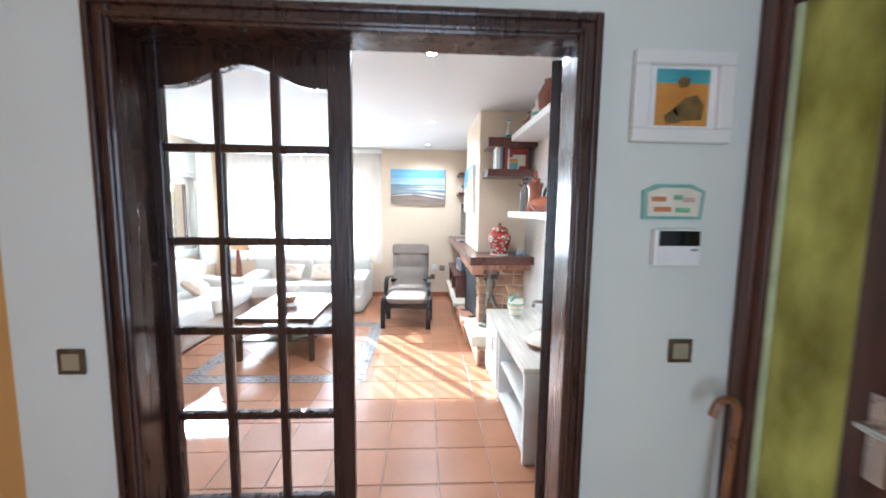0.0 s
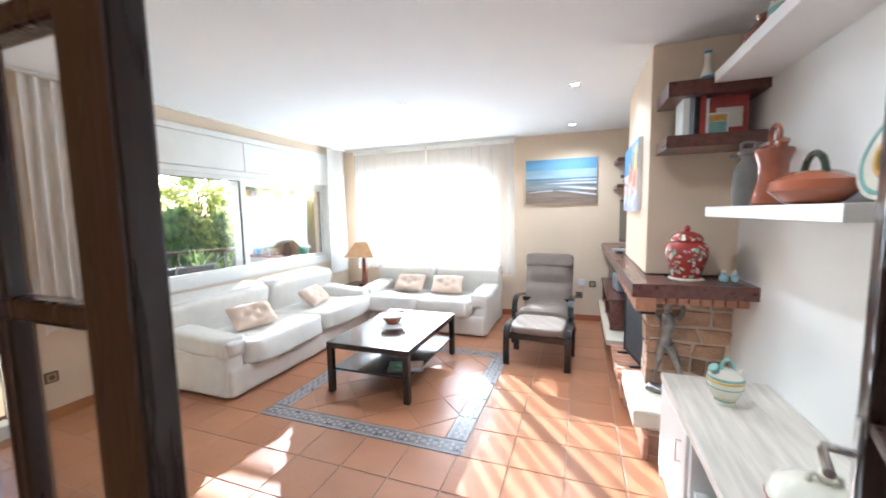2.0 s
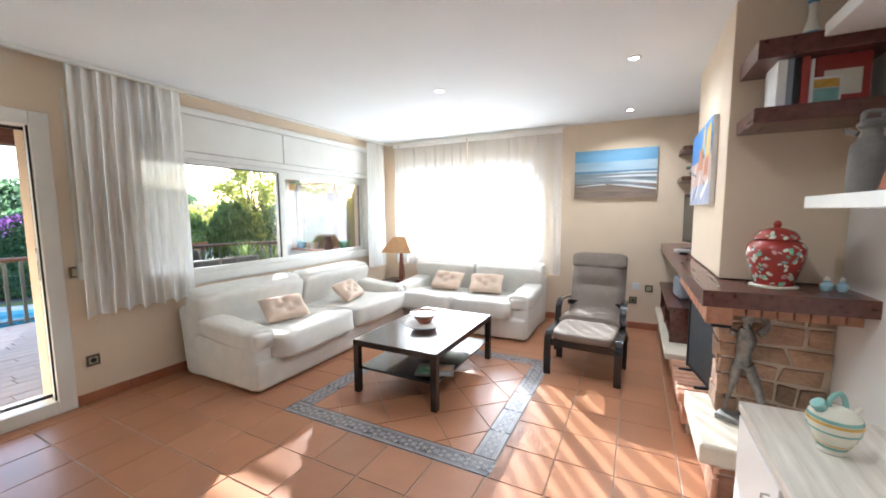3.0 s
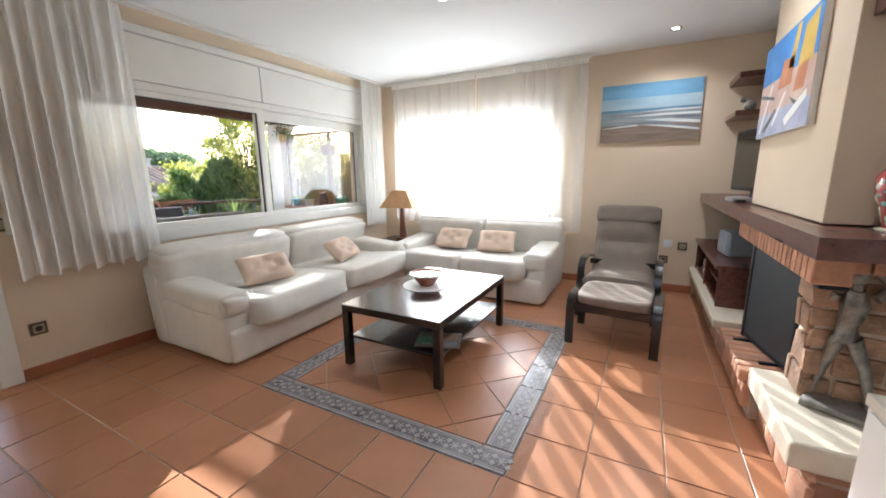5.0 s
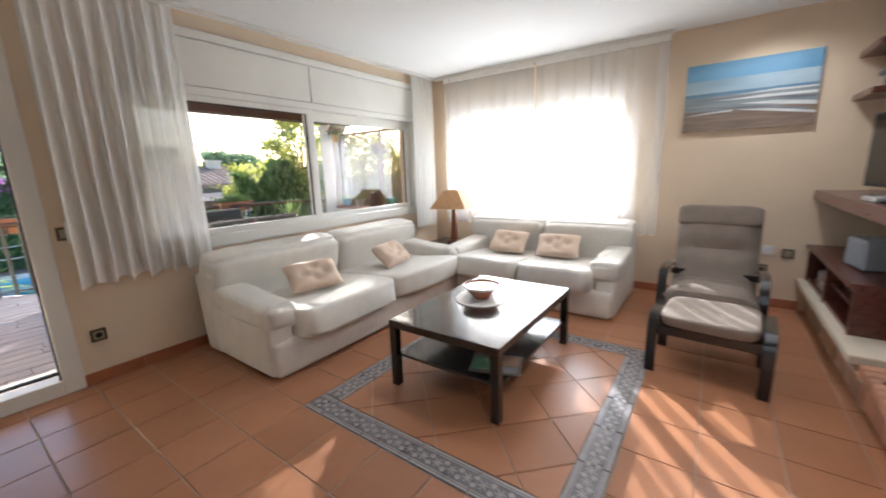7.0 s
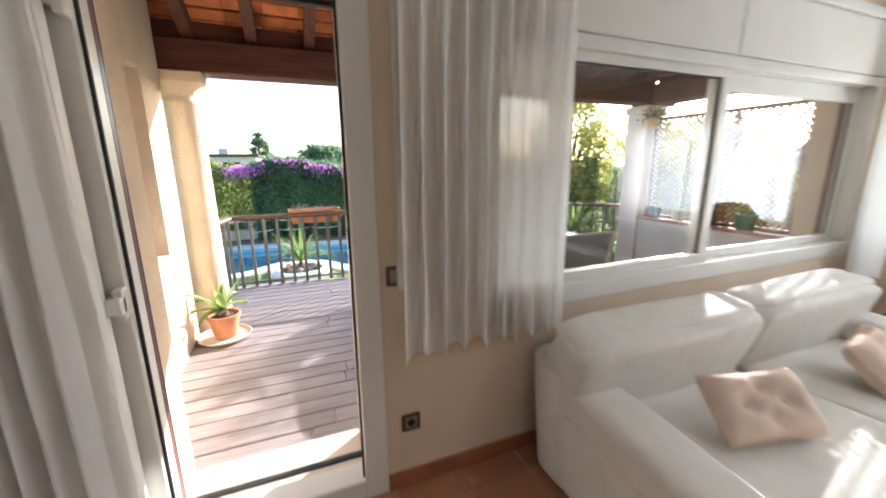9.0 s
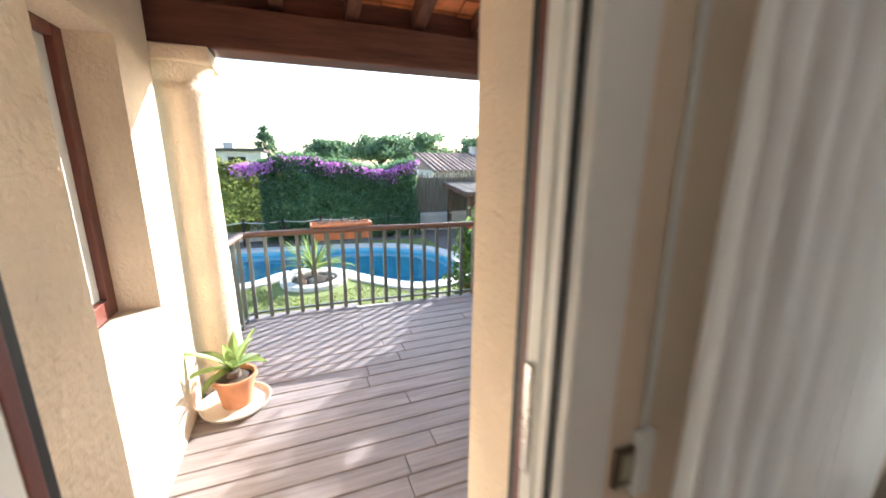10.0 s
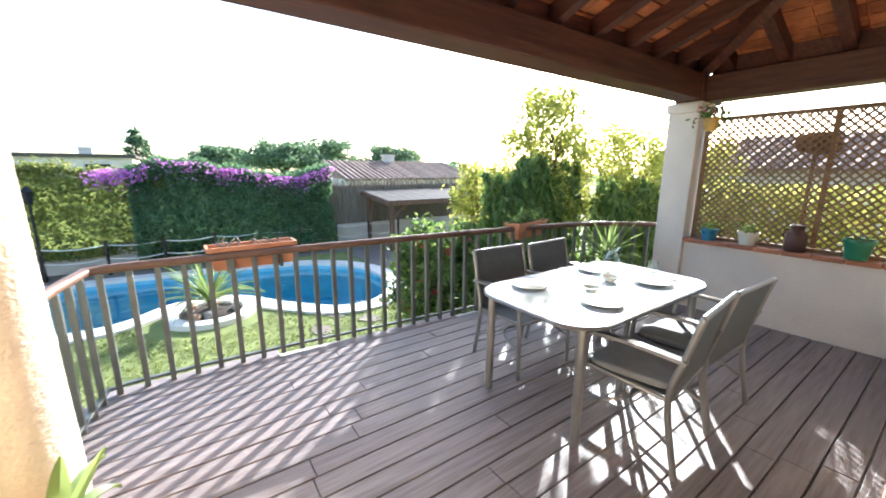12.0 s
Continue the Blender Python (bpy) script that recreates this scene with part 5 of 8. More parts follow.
for k in range(190):
    top = k % 6 == 5
    a = random.random() * 6.283
    z = random.uniform(0.248, 0.275) if top else random.uniform(0.022, 0.218)
    R, host = (lid_r(z), lid) if top else (jar_r(z), jar)
    slope = math.degrees(math.atan2((lid_r if top else jar_r)(z + 0.006) - (lid_r if top else jar_r)(z - 0.006), 0.012))
    r = random.uniform(0.006, 0.015)
    m = (M_CERAMIC, M_GREENPAINT, M_CERAMIC, M_PALEROSE, M_TEALGLAZE)[k % 5]
    bm = bmesh.new()
    puff(bm, (0, 0, 0), (r, r * random.uniform(0.45, 0.9), 0.0012), 0.9, 8, 4, lump=0.02, seed=k)
    turn(bm, bm.verts, pose(R * math.cos(a), R * math.sin(a), z, 0, 0, math.degrees(a)) @ pose(0, 0, 0, 0, 90 + slope, 0) @ pose(0, 0, 0, 0, 0, random.uniform(0, 180)))
    part("leaf" if m in (M_GREENPAINT, M_TEALGLAZE) else "flower", bm, m, host, "", True)
for dx, s in ((0.93, 1.0), (0.985, 0.8)):
    gl = thing("glass_pot", "tiny pale blue glass pot on the mantel", "glass pot", (dx, 4.66, 1.096))
    part("body", turned([(0.018 * s, 0), (0.026 * s, 0.012), (0.026 * s, 0.03), (0.012 * s, 0.042), (0.014 * s, 0.05), (0.006 * s, 0.052)]), mat("pale_blue_glass", (0.45, 0.66, 0.75), 0.08, 0, 0.05, 20, coat=0.5), gl, "", True)
    part("lid", turned([(0.012 * s, 0.052), (0.012 * s, 0.06), (0.004 * s, 0.07)]), M_CERAMIC, gl, "", True)

# bronze figure on the hearth, one plain mesh
bm = bmesh.new()
for pts, r in (
    ([(0.0, 0.10, 0.03), (0.015, 0.075, 0.18), (0.0, 0.03, 0.34)], [0.018, 0.024, 0.036]),
    ([(0.03, -0.12, 0.03), (0.035, -0.085, 0.18), (0.0, -0.02, 0.34)], [0.018, 0.024, 0.037]),
    ([(0, 0.01, 0.32), (0.01, 0.01, 0.40), (0.0, 0.0, 0.50), (-0.01, 0.0, 0.57)], [0.052, 0.044, 0.058, 0.034]),
    ([(0, 0.07, 0.54), (0.03, 0.11, 0.44), (0.05, 0.06, 0.38)], [0.024, 0.020, 0.014]),
    ([(0, -0.07, 0.54), (0.04, -0.10, 0.60), (0.03, -0.04, 0.66)], [0.024, 0.020, 0.014]),
    ([(-0.01, 0, 0.57), (-0.015, 0.0, 0.60)], [0.024, 0.022])):
    tube(bm, curve(pts, 6), [r[0] + (r[-1] - r[0]) * k / (6 * (len(pts) - 1)) if len(r) == 2 else float(np.interp(k / (6 * (len(pts) - 1)), np.linspace(0, 1, len(r)), r)) for k in range(6 * (len(pts) - 1) + 1)], 12)
puff(bm, (-0.02, 0, 0.645), (0.04, 0.045, 0.052), 0.9, 14, 8, lump=0.03)
bx(bm, -0.12, 0.12, -0.16, 0.12, 0.0, 0.03, 0.008)
for v in bm.verts:
    v.co += 0.006 * noise.noise_vector(v.co * 22)
st = part("statue", bm, M_BRONZE, None, "", True)
st.matrix_basis = pose(0.675, 4.82, 0.302, 0, 0, 62) @ Matrix.Diagonal((0.8, 0.8, 0.94, 1))
tagged(st, "grey bronze standing figure on the hearth slab", "statue")

# white sideboard
sb = thing("sideboard", "low white limed-oak sideboard with open shelves and a door", "sideboard")
part("top", box(0.555, XE - 0.004, 2.95, 4.325, 0.575, 0.615, 0.003), M_WHITECAB, sb)
for y in (2.95, 3.72, 4.29):
    part("side_panel", box(0.565, XE - 0.006, y, y + 0.035, 0.001, 0.575, 0.003), M_CABSIDE, sb)
part("bottom", box(0.57, XE - 0.006, 2.985, 4.29, 0.05, 0.08, 0.002), M_CABSIDE, sb)
part("shelf", box(0.58, XE - 0.03, 2.985, 3.72, 0.32, 0.345, 0.002), M_CABSIDE, sb)
part("back_panel", box(XE - 0.025, XE - 0.006, 2.985, 4.29, 0.08, 0.575), M_CABSIDE, sb)
part("plinth", box(0.60, 0.615, 2.985, 4.29, 0.001, 0.05), M_CABSIDE, sb)
dd = part("door", box(0.553, 0.571, 3.760, 4.285, 0.085, 0.570, 0.003), M_CABSIDE, sb)
part("handle", tubes([([(0.552, 3.83, 0.40), (0.530, 3.83, 0.40), (0.530, 3.83, 0.50), (0.552, 3.83, 0.50)], 0.005)]), M_CHROME, dd, "brushed steel handle", True)

# pots on the sideboard and shelves
pj = thing("spouted_jar", "cream ceramic jar with teal and ochre bands", "jar", (0.765, 4.02, 0.616), 200)
pj.scale = (0.72, 0.72, 0.84)
part("body", turned([(0.055, 0), (0.06, 0.006), (0.052, 0.02), (0.085, 0.07), (0.105, 0.13), (0.098, 0.165), (0.06, 0.195), (0.03, 0.20)], seg=36), M_CERAMIC, pj, "", True)
for z0, z1, r0, r1, m in ((0.10, 0.108, 0.0975, 0.0995, M_TEALGLAZE), (0.150, 0.164, 0.1025, 0.099, M_TEALGLAZE), (0.135, 0.146, 0.1055, 0.1035, M_OCHRE), (0.022, 0.036, 0.0555, 0.063, M_TEALGLAZE), (0.04, 0.048, 0.066, 0.0715, M_OCHRE)):
    part("band", turned([(r0 - 0.002, z0), (r0 + 0.0015, z0 + 0.001), (r1 + 0.0015, z1 - 0.001), (r1 - 0.002, z1)], seg=36), m, pj, "painted band", True)
part("handle", tubes([(curve([(-0.05, 0, 0.19), (-0.03, 0, 0.245), (0.0, 0, 0.255), (0.03, 0, 0.225), (0.03, 0, 0.195)], 5), 0.011)]), M_TEALGLAZE, pj, "teal handle", True)
part("spout", tubes([([(0.06, 0, 0.18), (0.085, 0, 0.215)], [0.024, 0.030])], 14), M_TEALGLAZE, pj, "teal spout", True)
part("spout", tubes([([(-0.07, 0.02, 0.18), (-0.09, 0.025, 0.205)], [0.012, 0.010])], 10), M_CERAMIC, pj, "", True)
tu = thing("tureen", "white and terracotta lidded dish on the sideboard", "tureen", (0.80, 3.32, 0.616))
part("body", turned([(0.10, 0), (0.125, 0.012), (0.135, 0.03), (0.128, 0.035)]), M_GLAZE, tu, "brown glazed base", True)
li = part("lid", turned([(0.132, 0.035), (0.130, 0.05), (0.115, 0.075), (0.075, 0.10), (0.03, 0.112)]), M_CERAMIC, tu, "", True)
part("knob", turned([(0.012, 0.112), (0.02, 0.125), (0.024, 0.14), (0.015, 0.155), (0.004, 0.16)], seg=14), M_CERAMIC, li, "", True)
part("knob", tubes([(curve([(-0.04, 0, 0.108), (-0.03, 0, 0.135), (0.03, 0, 0.135), (0.04, 0, 0.108)], 4), 0.008)]), M_CERAMIC, li, "", True)

def jug(label, at, prof, m, rz, kind, group=""):
    j = thing(kind, label, kind.replace("_", " "), at, rz, group)
    part("body", turned(prof, seg=30), m, j, "", True)
    return j
Z = 1.546
g1 = jug("grey clay bottle with a loop handle", (0.91, 4.34, Z), [(0.055, 0), (0.06, 0.01), (0.062, 0.12), (0.058, 0.19), (0.03, 0.225), (0.028, 0.25), (0.045, 0.262), (0.046, 0.275), (0.02, 0.29)], M_GREYCLAY, 0, "clay_bottle")
part("handle", tubes([(curve([(-0.03, 0, 0.28), (-0.025, 0, 0.315), (0.025, 0, 0.315), (0.03, 0, 0.28)], 5), 0.009)]), M_GREYCLAY, g1, "", True)
part("spout", tubes([([(-0.03, 0.03, 0.24), (-0.06, 0.055, 0.26)], [0.012, 0.010])]), M_GREYCLAY, g1, "", True)
g2 = jug("glazed brown water jug with a ring handle", (0.91, 4.06, Z), [(0.07, 0), (0.078, 0.01), (0.07, 0.05), (0.052, 0.12), (0.056, 0.18), (0.072, 0.23), (0.07, 0.245), (0.04, 0.26), (0.03, 0.265)], M_GLAZE, 0, "water_jug")
part("handle", tubes([([(0, 0.042 * math.cos(a), 0.305 + 0.042 * math.sin(a)) for a in np.linspace(-1.2, 4.34, 18)], 0.011)]), M_GLAZE, g2, "", True)
part("spout", tubes([([(0, -0.05, 0.235), (0, -0.075, 0.275)], [0.020, 0.024])], 12), M_GLAZE, g2, "", True)
g3 = jug("round orange-brown casserole with a green handle", (0.91, 3.74, Z), [(0.07, 0), (0.09, 0.01), (0.13, 0.05), (0.125, 0.085), (0.07, 0.118), (0.03, 0.12)], mat("orange_glaze", (0.38, 0.11, 0.05), 0.15, 0, 0.15, 9, coat=0.5), 0, "casserole")
part("handle", tubes([(curve([(0, -0.075, 0.105), (0, -0.05, 0.16), (0, 0.0, 0.185), (0, 0.05, 0.16), (0, 0.075, 0.105)], 6), 0.012)]), mat("dark_green_glaze", (0.03, 0.045, 0.02), 0.2, 0, 0.3, 14, coat=0.4), g3, "dark green handle", True)
Z = 2.266
g4 = jug("small glazed brown jug on the upper shelf", (0.91, 4.22, Z), [(0.06, 0), (0.085, 0.04), (0.088, 0.08), (0.05, 0.12), (0.035, 0.14), (0.045, 0.16), (0.03, 0.165)], M_GLAZE, 0, "small_jug")
part("handle", tubes([(curve([(0, -0.04, 0.15), (0, -0.09, 0.15), (0, -0.10, 0.10), (0, -0.08, 0.07)], 5), 0.010)]), M_GLAZE, g4, "", True)
g5 = jug("green-glazed cream pitcher on the upper shelf", (0.91, 3.98, Z), [(0.055, 0), (0.08, 0.05), (0.078, 0.10), (0.045, 0.14), (0.05, 0.19), (0.03, 0.195)], M_CERAMIC, 0, "pitcher")
part("band", turned([(0.079, 0.06), (0.0815, 0.065), (0.0805, 0.085), (0.078, 0.09)]), M_TEALGLAZE, g5, "green painted band", True)
g6 = jug("tall orange-brown jar on the upper shelf", (0.91, 3.70, Z), [(0.07, 0), (0.10, 0.06), (0.11, 0.15), (0.08, 0.22), (0.06, 0.24), (0.065, 0.26), (0.04, 0.265)], M_GLAZE, 0, "tall_jar")
pl = thing("plate", "painted ceramic plate leaning on the shelf wall", "plate", (1.0, 3.50, 1.546), 0)
bm = turned([(0.05, 0), (0.06, 0.004), (0.11, 0.016), (0.135, 0.02), (0.135, 0.024), (0.10, 0.021), (0.02, 0.012)], seg=40)
turn(bm, bm.verts, pose(0, 0, 0.137, 0, -80, 0))
part("dish", bm, M_CERAMIC, pl, "", True)
for r, m in ((0.115, M_TEALGLAZE), (0.06, M_OCHRE)):
    bm = turned([(r - 0.008, 0.017), (r - 0.007, 0.0235), (r + 0.007, 0.0245), (r + 0.008, 0.018)], seg=40)
    turn(bm, bm.verts, pose(0, 0, 0.137, 0, -80, 0))
    part("painted_ring", bm, m, pl, "", True)
gv = thing("glass_goblet", "tall clear glass goblet on the sideboard", "goblet", (0.88, 3.10, 0.616))
part("bowl", turned([(0.05, 0), (0.05, 0.004), (0.008, 0.012), (0.007, 0.12), (0.02, 0.14), (0.07, 0.20), (0.085, 0.28), (0.075, 0.36), (0.073, 0.36), (0.083, 0.28), (0.066, 0.205), (0.01, 0.15)], seg=32), M_CLEAR, gv, "", True)

# ---- wall sockets, pictures, downlights ----
def plate_fix(name, label, at, rz, key, dark=True):
    s = thing(name, label, "socket" if "socket" in name else "switch", at, rz)
    part("frame", box(-0.043, 0.043, -0.009, -0.001, -0.043, 0.043, 0.003), M_BRONZEPLATE if dark else M_WHITEPLASTIC, s)
    part("insert", box(-0.028, 0.028, -0.011, -0.009, -0.028, 0.028, 0.001), key, s)
    return s
def holes(s):
    bm = bmesh.new()
    rod(bm, (0, -0.0125, 0), (0, -0.0108, 0), 0.019, None, 20)
    part("well", bm, M_BLACK, s)
plate_fix("wall_socket", "bronze framed wall socket above the skirting", (XW, 3.545, 0.335), 90, M_SWITCH)
holes(bpy.data.objects["wall_socket"])
plate_fix("light_switch", "bronze light switch beside the terrace door", (XW, 3.50, 1.045), 90, M_SWITCH)
s = plate_fix("wall_socket", "bronze framed wall socket behind the armchair", (0.11, YN, 0.36), 0, M_SWITCH)
holes(s)
s = plate_fix("wall_socket", "bronze double socket beside the cabinet", (0.28, YN, 0.52), 0, M_SWITCH)
s = plate_fix("wall_socket", "white blank outlet plate on the wall", (0.14, YN, 0.54), 0, M_WHITEPLASTIC, False)

def picture_canvas(name, label, w, h, at, rz, bands, extra=()):
    """A stretched canvas: bands of colour from top to bottom."""
    p = thing(name, label, "picture", at, rz)
    part("canvas", box(-w / 2, w / 2, -0.030, -0.001, -h / 2, h / 2, 0.003), M_PAPER, p)
    z = h / 2
    for frac, m in bands:
        part("painted_band", box(-w / 2, w / 2, -0.0315, -0.0302, z - frac * h, z), m, p)
        z -= frac * h
    for pts, m in extra:
        bm = bmesh.new()
        for k, q in enumerate(pts):
            vs_ = [bm.verts.new((a * w / 2, -0.0325 - 0.0002 * k, b * h / 2)) for a, b in q]
            f = bm.faces.new(vs_)
        part("painted_shape", bm, m, p)
    return p


def paint(name, c, tint, stretch=(3, 3, 30)):
    return mat(name, c, 0.55, 0, 0.1, 1.2, 0.05, 60, 0, 0, 0.1, stretch, tint=tint)
P_SKY = paint("painted_sky", (0.13, 0.32, 0.54), (0.22, 0.43, 0.62), (1, 1, 4))
P_HAZE = paint("painted_haze", (0.28, 0.42, 0.54), (0.44, 0.55, 0.61), (1, 1, 6))
P_HILL = paint("painted_hill", (0.10, 0.20, 0.32), (0.16, 0.28, 0.38))
P_SEA = paint("painted_sea", (0.19, 0.24, 0.27), (0.30, 0.34, 0.35))
P_FOAM = paint("painted_foam", (0.58, 0.60, 0.60), (0.74, 0.75, 0.74))
P_SAND = paint("painted_sand", (0.20, 0.145, 0.11), (0.29, 0.22, 0.17))
P_WETSAND = paint("painted_wet_sand", (0.14, 0.15, 0.17), (0.26, 0.26, 0.27))
def wave(x0, z0, x1, z1, t):
    return [(x0, z0), ((x0 + x1) / 2, (z0 + z1) / 2 + t * 0.6), (x1, z1), (x1, z1 - t), ((x0 + x1) / 2, (z0 + z1) / 2 - t * 0.5)]
picture_canvas("picture", "canvas print of a calm beach at dusk", 0.94, 0.60, (-0.16, YN, 1.945), 0,
               ((0.24, P_SKY), (0.19, P_HAZE), (0.05, P_HILL), (0.22, P_SEA), (0.30, P_SAND)),
               (([wave(-0.2, 0.02, 1, 0.06, 0.05), wave(-0.5, -0.12, 1, -0.08, 0.07), wave(-0.1, -0.25, 1, -0.36, 0.10), wave(-1, -0.52, -0.2, -0.40, 0.05), wave(-0.2, -0.40, 1, -0.62, 0.07)], P_FOAM),
                ([wave(-0.9, -0.06, 0.3, -0.04, 0.05), wave(0.0, -0.16, 1, -0.20, 0.06), wave(-0.6, -0.30, 0.9, -0.52, 0.12)], P_WETSAND)))
P_BLUE = paint("painted_blue", (0.04, 0.18, 0.55), (0.12, 0.34, 0.68), (4, 4, 4))
P_ORANGE = paint("painted_orange", (0.52, 0.20, 0.03), (0.62, 0.32, 0.06), (6, 6, 6))
P_YEL = paint("painted_yellow", (0.62, 0.40, 0.06), (0.75, 0.55, 0.14), (6, 6, 6))
P_RED = paint("painted_rust", (0.50, 0.16, 0.06), (0.62, 0.27, 0.12), (6, 6, 6))
P_ROSE = paint("painted_rose", (0.55, 0.36, 0.30), (0.68, 0.50, 0.42), (6, 6, 6))
P_LILAC = paint("painted_lilac", (0.36, 0.40, 0.58), (0.55, 0.56, 0.68), (6, 6, 6))
picture_canvas("picture", "colourful canvas of boats and houses on the chimney breast", 0.92, 0.545, (0.535, 5.58, 1.80), -90,
               ((0.42, P_BLUE), (0.33, P_ROSE), (0.25, P_LILAC)),
               (([[(0.1, 0.2), (0.28, 0.95), (0.40, 0.95), (0.30, 0.2)], [(0.45, 0.1), (0.55, 0.80), (0.9, 0.95), (0.9, 0.1)]], P_YEL),
                ([[(-0.2, -0.1), (-0.1, 0.45), (0.3, 0.40), (0.3, -0.1)], [(0.40, -0.30), (0.5, 0.15), (0.8, 0.15), (0.75, -0.30)]], P_RED),
                ([[(-0.9, -0.9), (-0.5, 0.1), (-0.44, 0.1), (-0.8, -0.9)], [(-0.3, -0.8), (0.1, -0.2), (0.16, -0.2), (-0.2, -0.8)], [(0.2, -0.75), (0.85, -0.35), (0.9, -0.5), (0.3, -0.9)]], M_PAPER),
                ([[(-0.7, -0.85), (-0.2, -0.45), (-0.15, -0.5), (-0.6, -0.92)], [(0.3, -0.35), (0.6, -0.5), (0.9, -0.3), (0.6, -0.62)], [(-0.95, 0.0), (-0.3, -0.2), (-0.3, -0.26), (-0.95, -0.08)]], M_BLACK)))


def downlight(x, y):
    d = thing("downlight", "recessed round white downlight, switched on", "ceiling light", (x, y, ZC), 0, "ceiling downlights")
    part("trim_ring", turned([(0.030, -0.003), (0.034, -0.007), (0.046, -0.007), (0.050, -0.001), (0.048, -0.0005)], seg=32), M_CHROME, d, "", True)
    part("bulb", turned([(0.029, -0.004), (0.02, -0.003), (0.005, -0.002)], seg=20), M_BULB, d, "glowing bulb")
    data = bpy.data.lights.new("downlight_lamp", "SPOT")
    data.energy, data.spot_size, data.spot_blend, data.color, data.shadow_soft_size = 11.0, radians(150), 1.0, (1.0, 0.96, 0.90), 0.03
    lamp_ob = new("downlight_lamp", data)
    lamp_ob.matrix_world = look((x, y, ZC - 0.02), (x + 0.001, y, 0))
for x, y in ((0.0, 3.45), (0.047, 5.42), (0.0, 6.98), (-1.55, 5.42)):
    downlight(x, y)

# ---- hall things ----
hp = thing("picture", "small orange painting in a wide white frame", "picture", (0.800, YH, 1.927))
part("frame", boxes([(-0.170, 0.170, -0.030, -0.001, 0.100, 0.146), (-0.170, 0.170, -0.030, -0.001, -0.146, -0.100), (-0.170, -0.115, -0.030, -0.001, -0.100, 0.100), (0.115, 0.170, -0.030, -0.001, -0.100, 0.100)], 0.006), M_CABSIDE, hp)
part("mount", box(-0.115, 0.115, -0.012, -0.001, -0.100, 0.100), M_PAPER, hp)
part("painted_band", box(-0.09, 0.09, -0.0135, -0.012, -0.09, 0.045), P_ORANGE, hp)
part("painted_band", box(-0.09, 0.09, -0.0135, -0.012, 0.045, 0.09), paint("painted_teal", (0.06, 0.30, 0.34), (0.14, 0.42, 0.44), (6, 6, 6)), hp)
bm = bmesh.new()
for q in ([(-0.02, 0.05), (0.0, 0.07), (0.025, 0.06), (0.02, 0.035), (-0.01, 0.03)], [(-0.03, -0.04), (0.01, 0.0), (0.05, 0.01), (0.075, -0.02), (0.07, -0.07), (0.0, -0.075)], [(-0.06, -0.06), (-0.02, -0.03), (0.0, -0.08), (-0.05, -0.085)]):
    bm.faces.new([bm.verts.new((a, -0.0142, b)) for a, b in q])
part("painted_shape", bm, paint("painted_shade", (0.09, 0.07, 0.03), (0.22, 0.13, 0.03), (20, 20, 20)), hp)
pq = thing("wall_plaque", "painted ceramic wall plaque with a teal rim", "plaque", (0.798, YH, 1.584))
part("rim", poly_slab([(-0.105, -0.055), (0.10, -0.055), (0.108, 0.04), (0.06, 0.062), (-0.06, 0.062), (-0.108, 0.04)], 0.0, 0.012), M_TEALGLAZE, pq).matrix_basis = pose(0, -0.001, 0, 90, 0, 0)
part("face", poly_slab([(-0.09, -0.045), (0.086, -0.045), (0.093, 0.034), (0.05, 0.05), (-0.05, 0.05), (-0.093, 0.034)], 0.012, 0.015), M_CERAMIC, pq).matrix_basis = pose(0, -0.001, 0, 90, 0, 0)
for k, (a, b, w) in enumerate(((-0.055, 0.012, 0.05), (0.012, 0.018, 0.03), (0.05, 0.01, 0.04), (-0.04, -0.022, 0.06), (0.03, -0.024, 0.05))):
    part("painted_motif", box(a - w / 2, a + w / 2, -0.0175, -0.0158, b - 0.008, b + 0.008), (P_RED, M_GREENPAINT, P_ROSE)[k % 3], pq)
al = thing("alarm_panel", "white alarm keypad with a dark display", "keypad", (0.813, YH, 1.434))
part("body", box(-0.082, 0.082, -0.030, -0.001, -0.065, 0.062, 0.006), M_WHITEPLASTIC, al)
part("display", box(-0.068, 0.075, -0.032, -0.0295, 0.005, 0.056, 0.001), M_SCREEN, al)
part("label_bar", box(0.045, 0.07, -0.0315, -0.0297, -0.012, -0.004), M_GREYPLASTIC, al)
plate_fix("light_switch", "bronze light switch on the hall wall", (0.866, YH, 1.064), 0, M_SWITCH)
plate_fix("light_switch", "bronze light switch beside the door casing", (-1.196, YH, 1.040), 0, M_SWITCH)
ck = thing("walking_stick", "brown wooden walking stick leaning in the corner", "walking stick")
part("stick", tubes([(curve([(0.93, 1.93, 0.0), (0.97, 1.95, 0.45), (0.995, 1.955, 0.80), (0.995, 1.95, 0.90), (0.965, 1.945, 0.945), (0.92, 1.94, 0.935), (0.90, 1.94, 0.89)], 7), 0.013)], 10), mat("varnished_cane", (0.22, 0.09, 0.035), 0.3, 0, 0.3, 12, 0.1, 60, coat=0.4), ck, "", True)

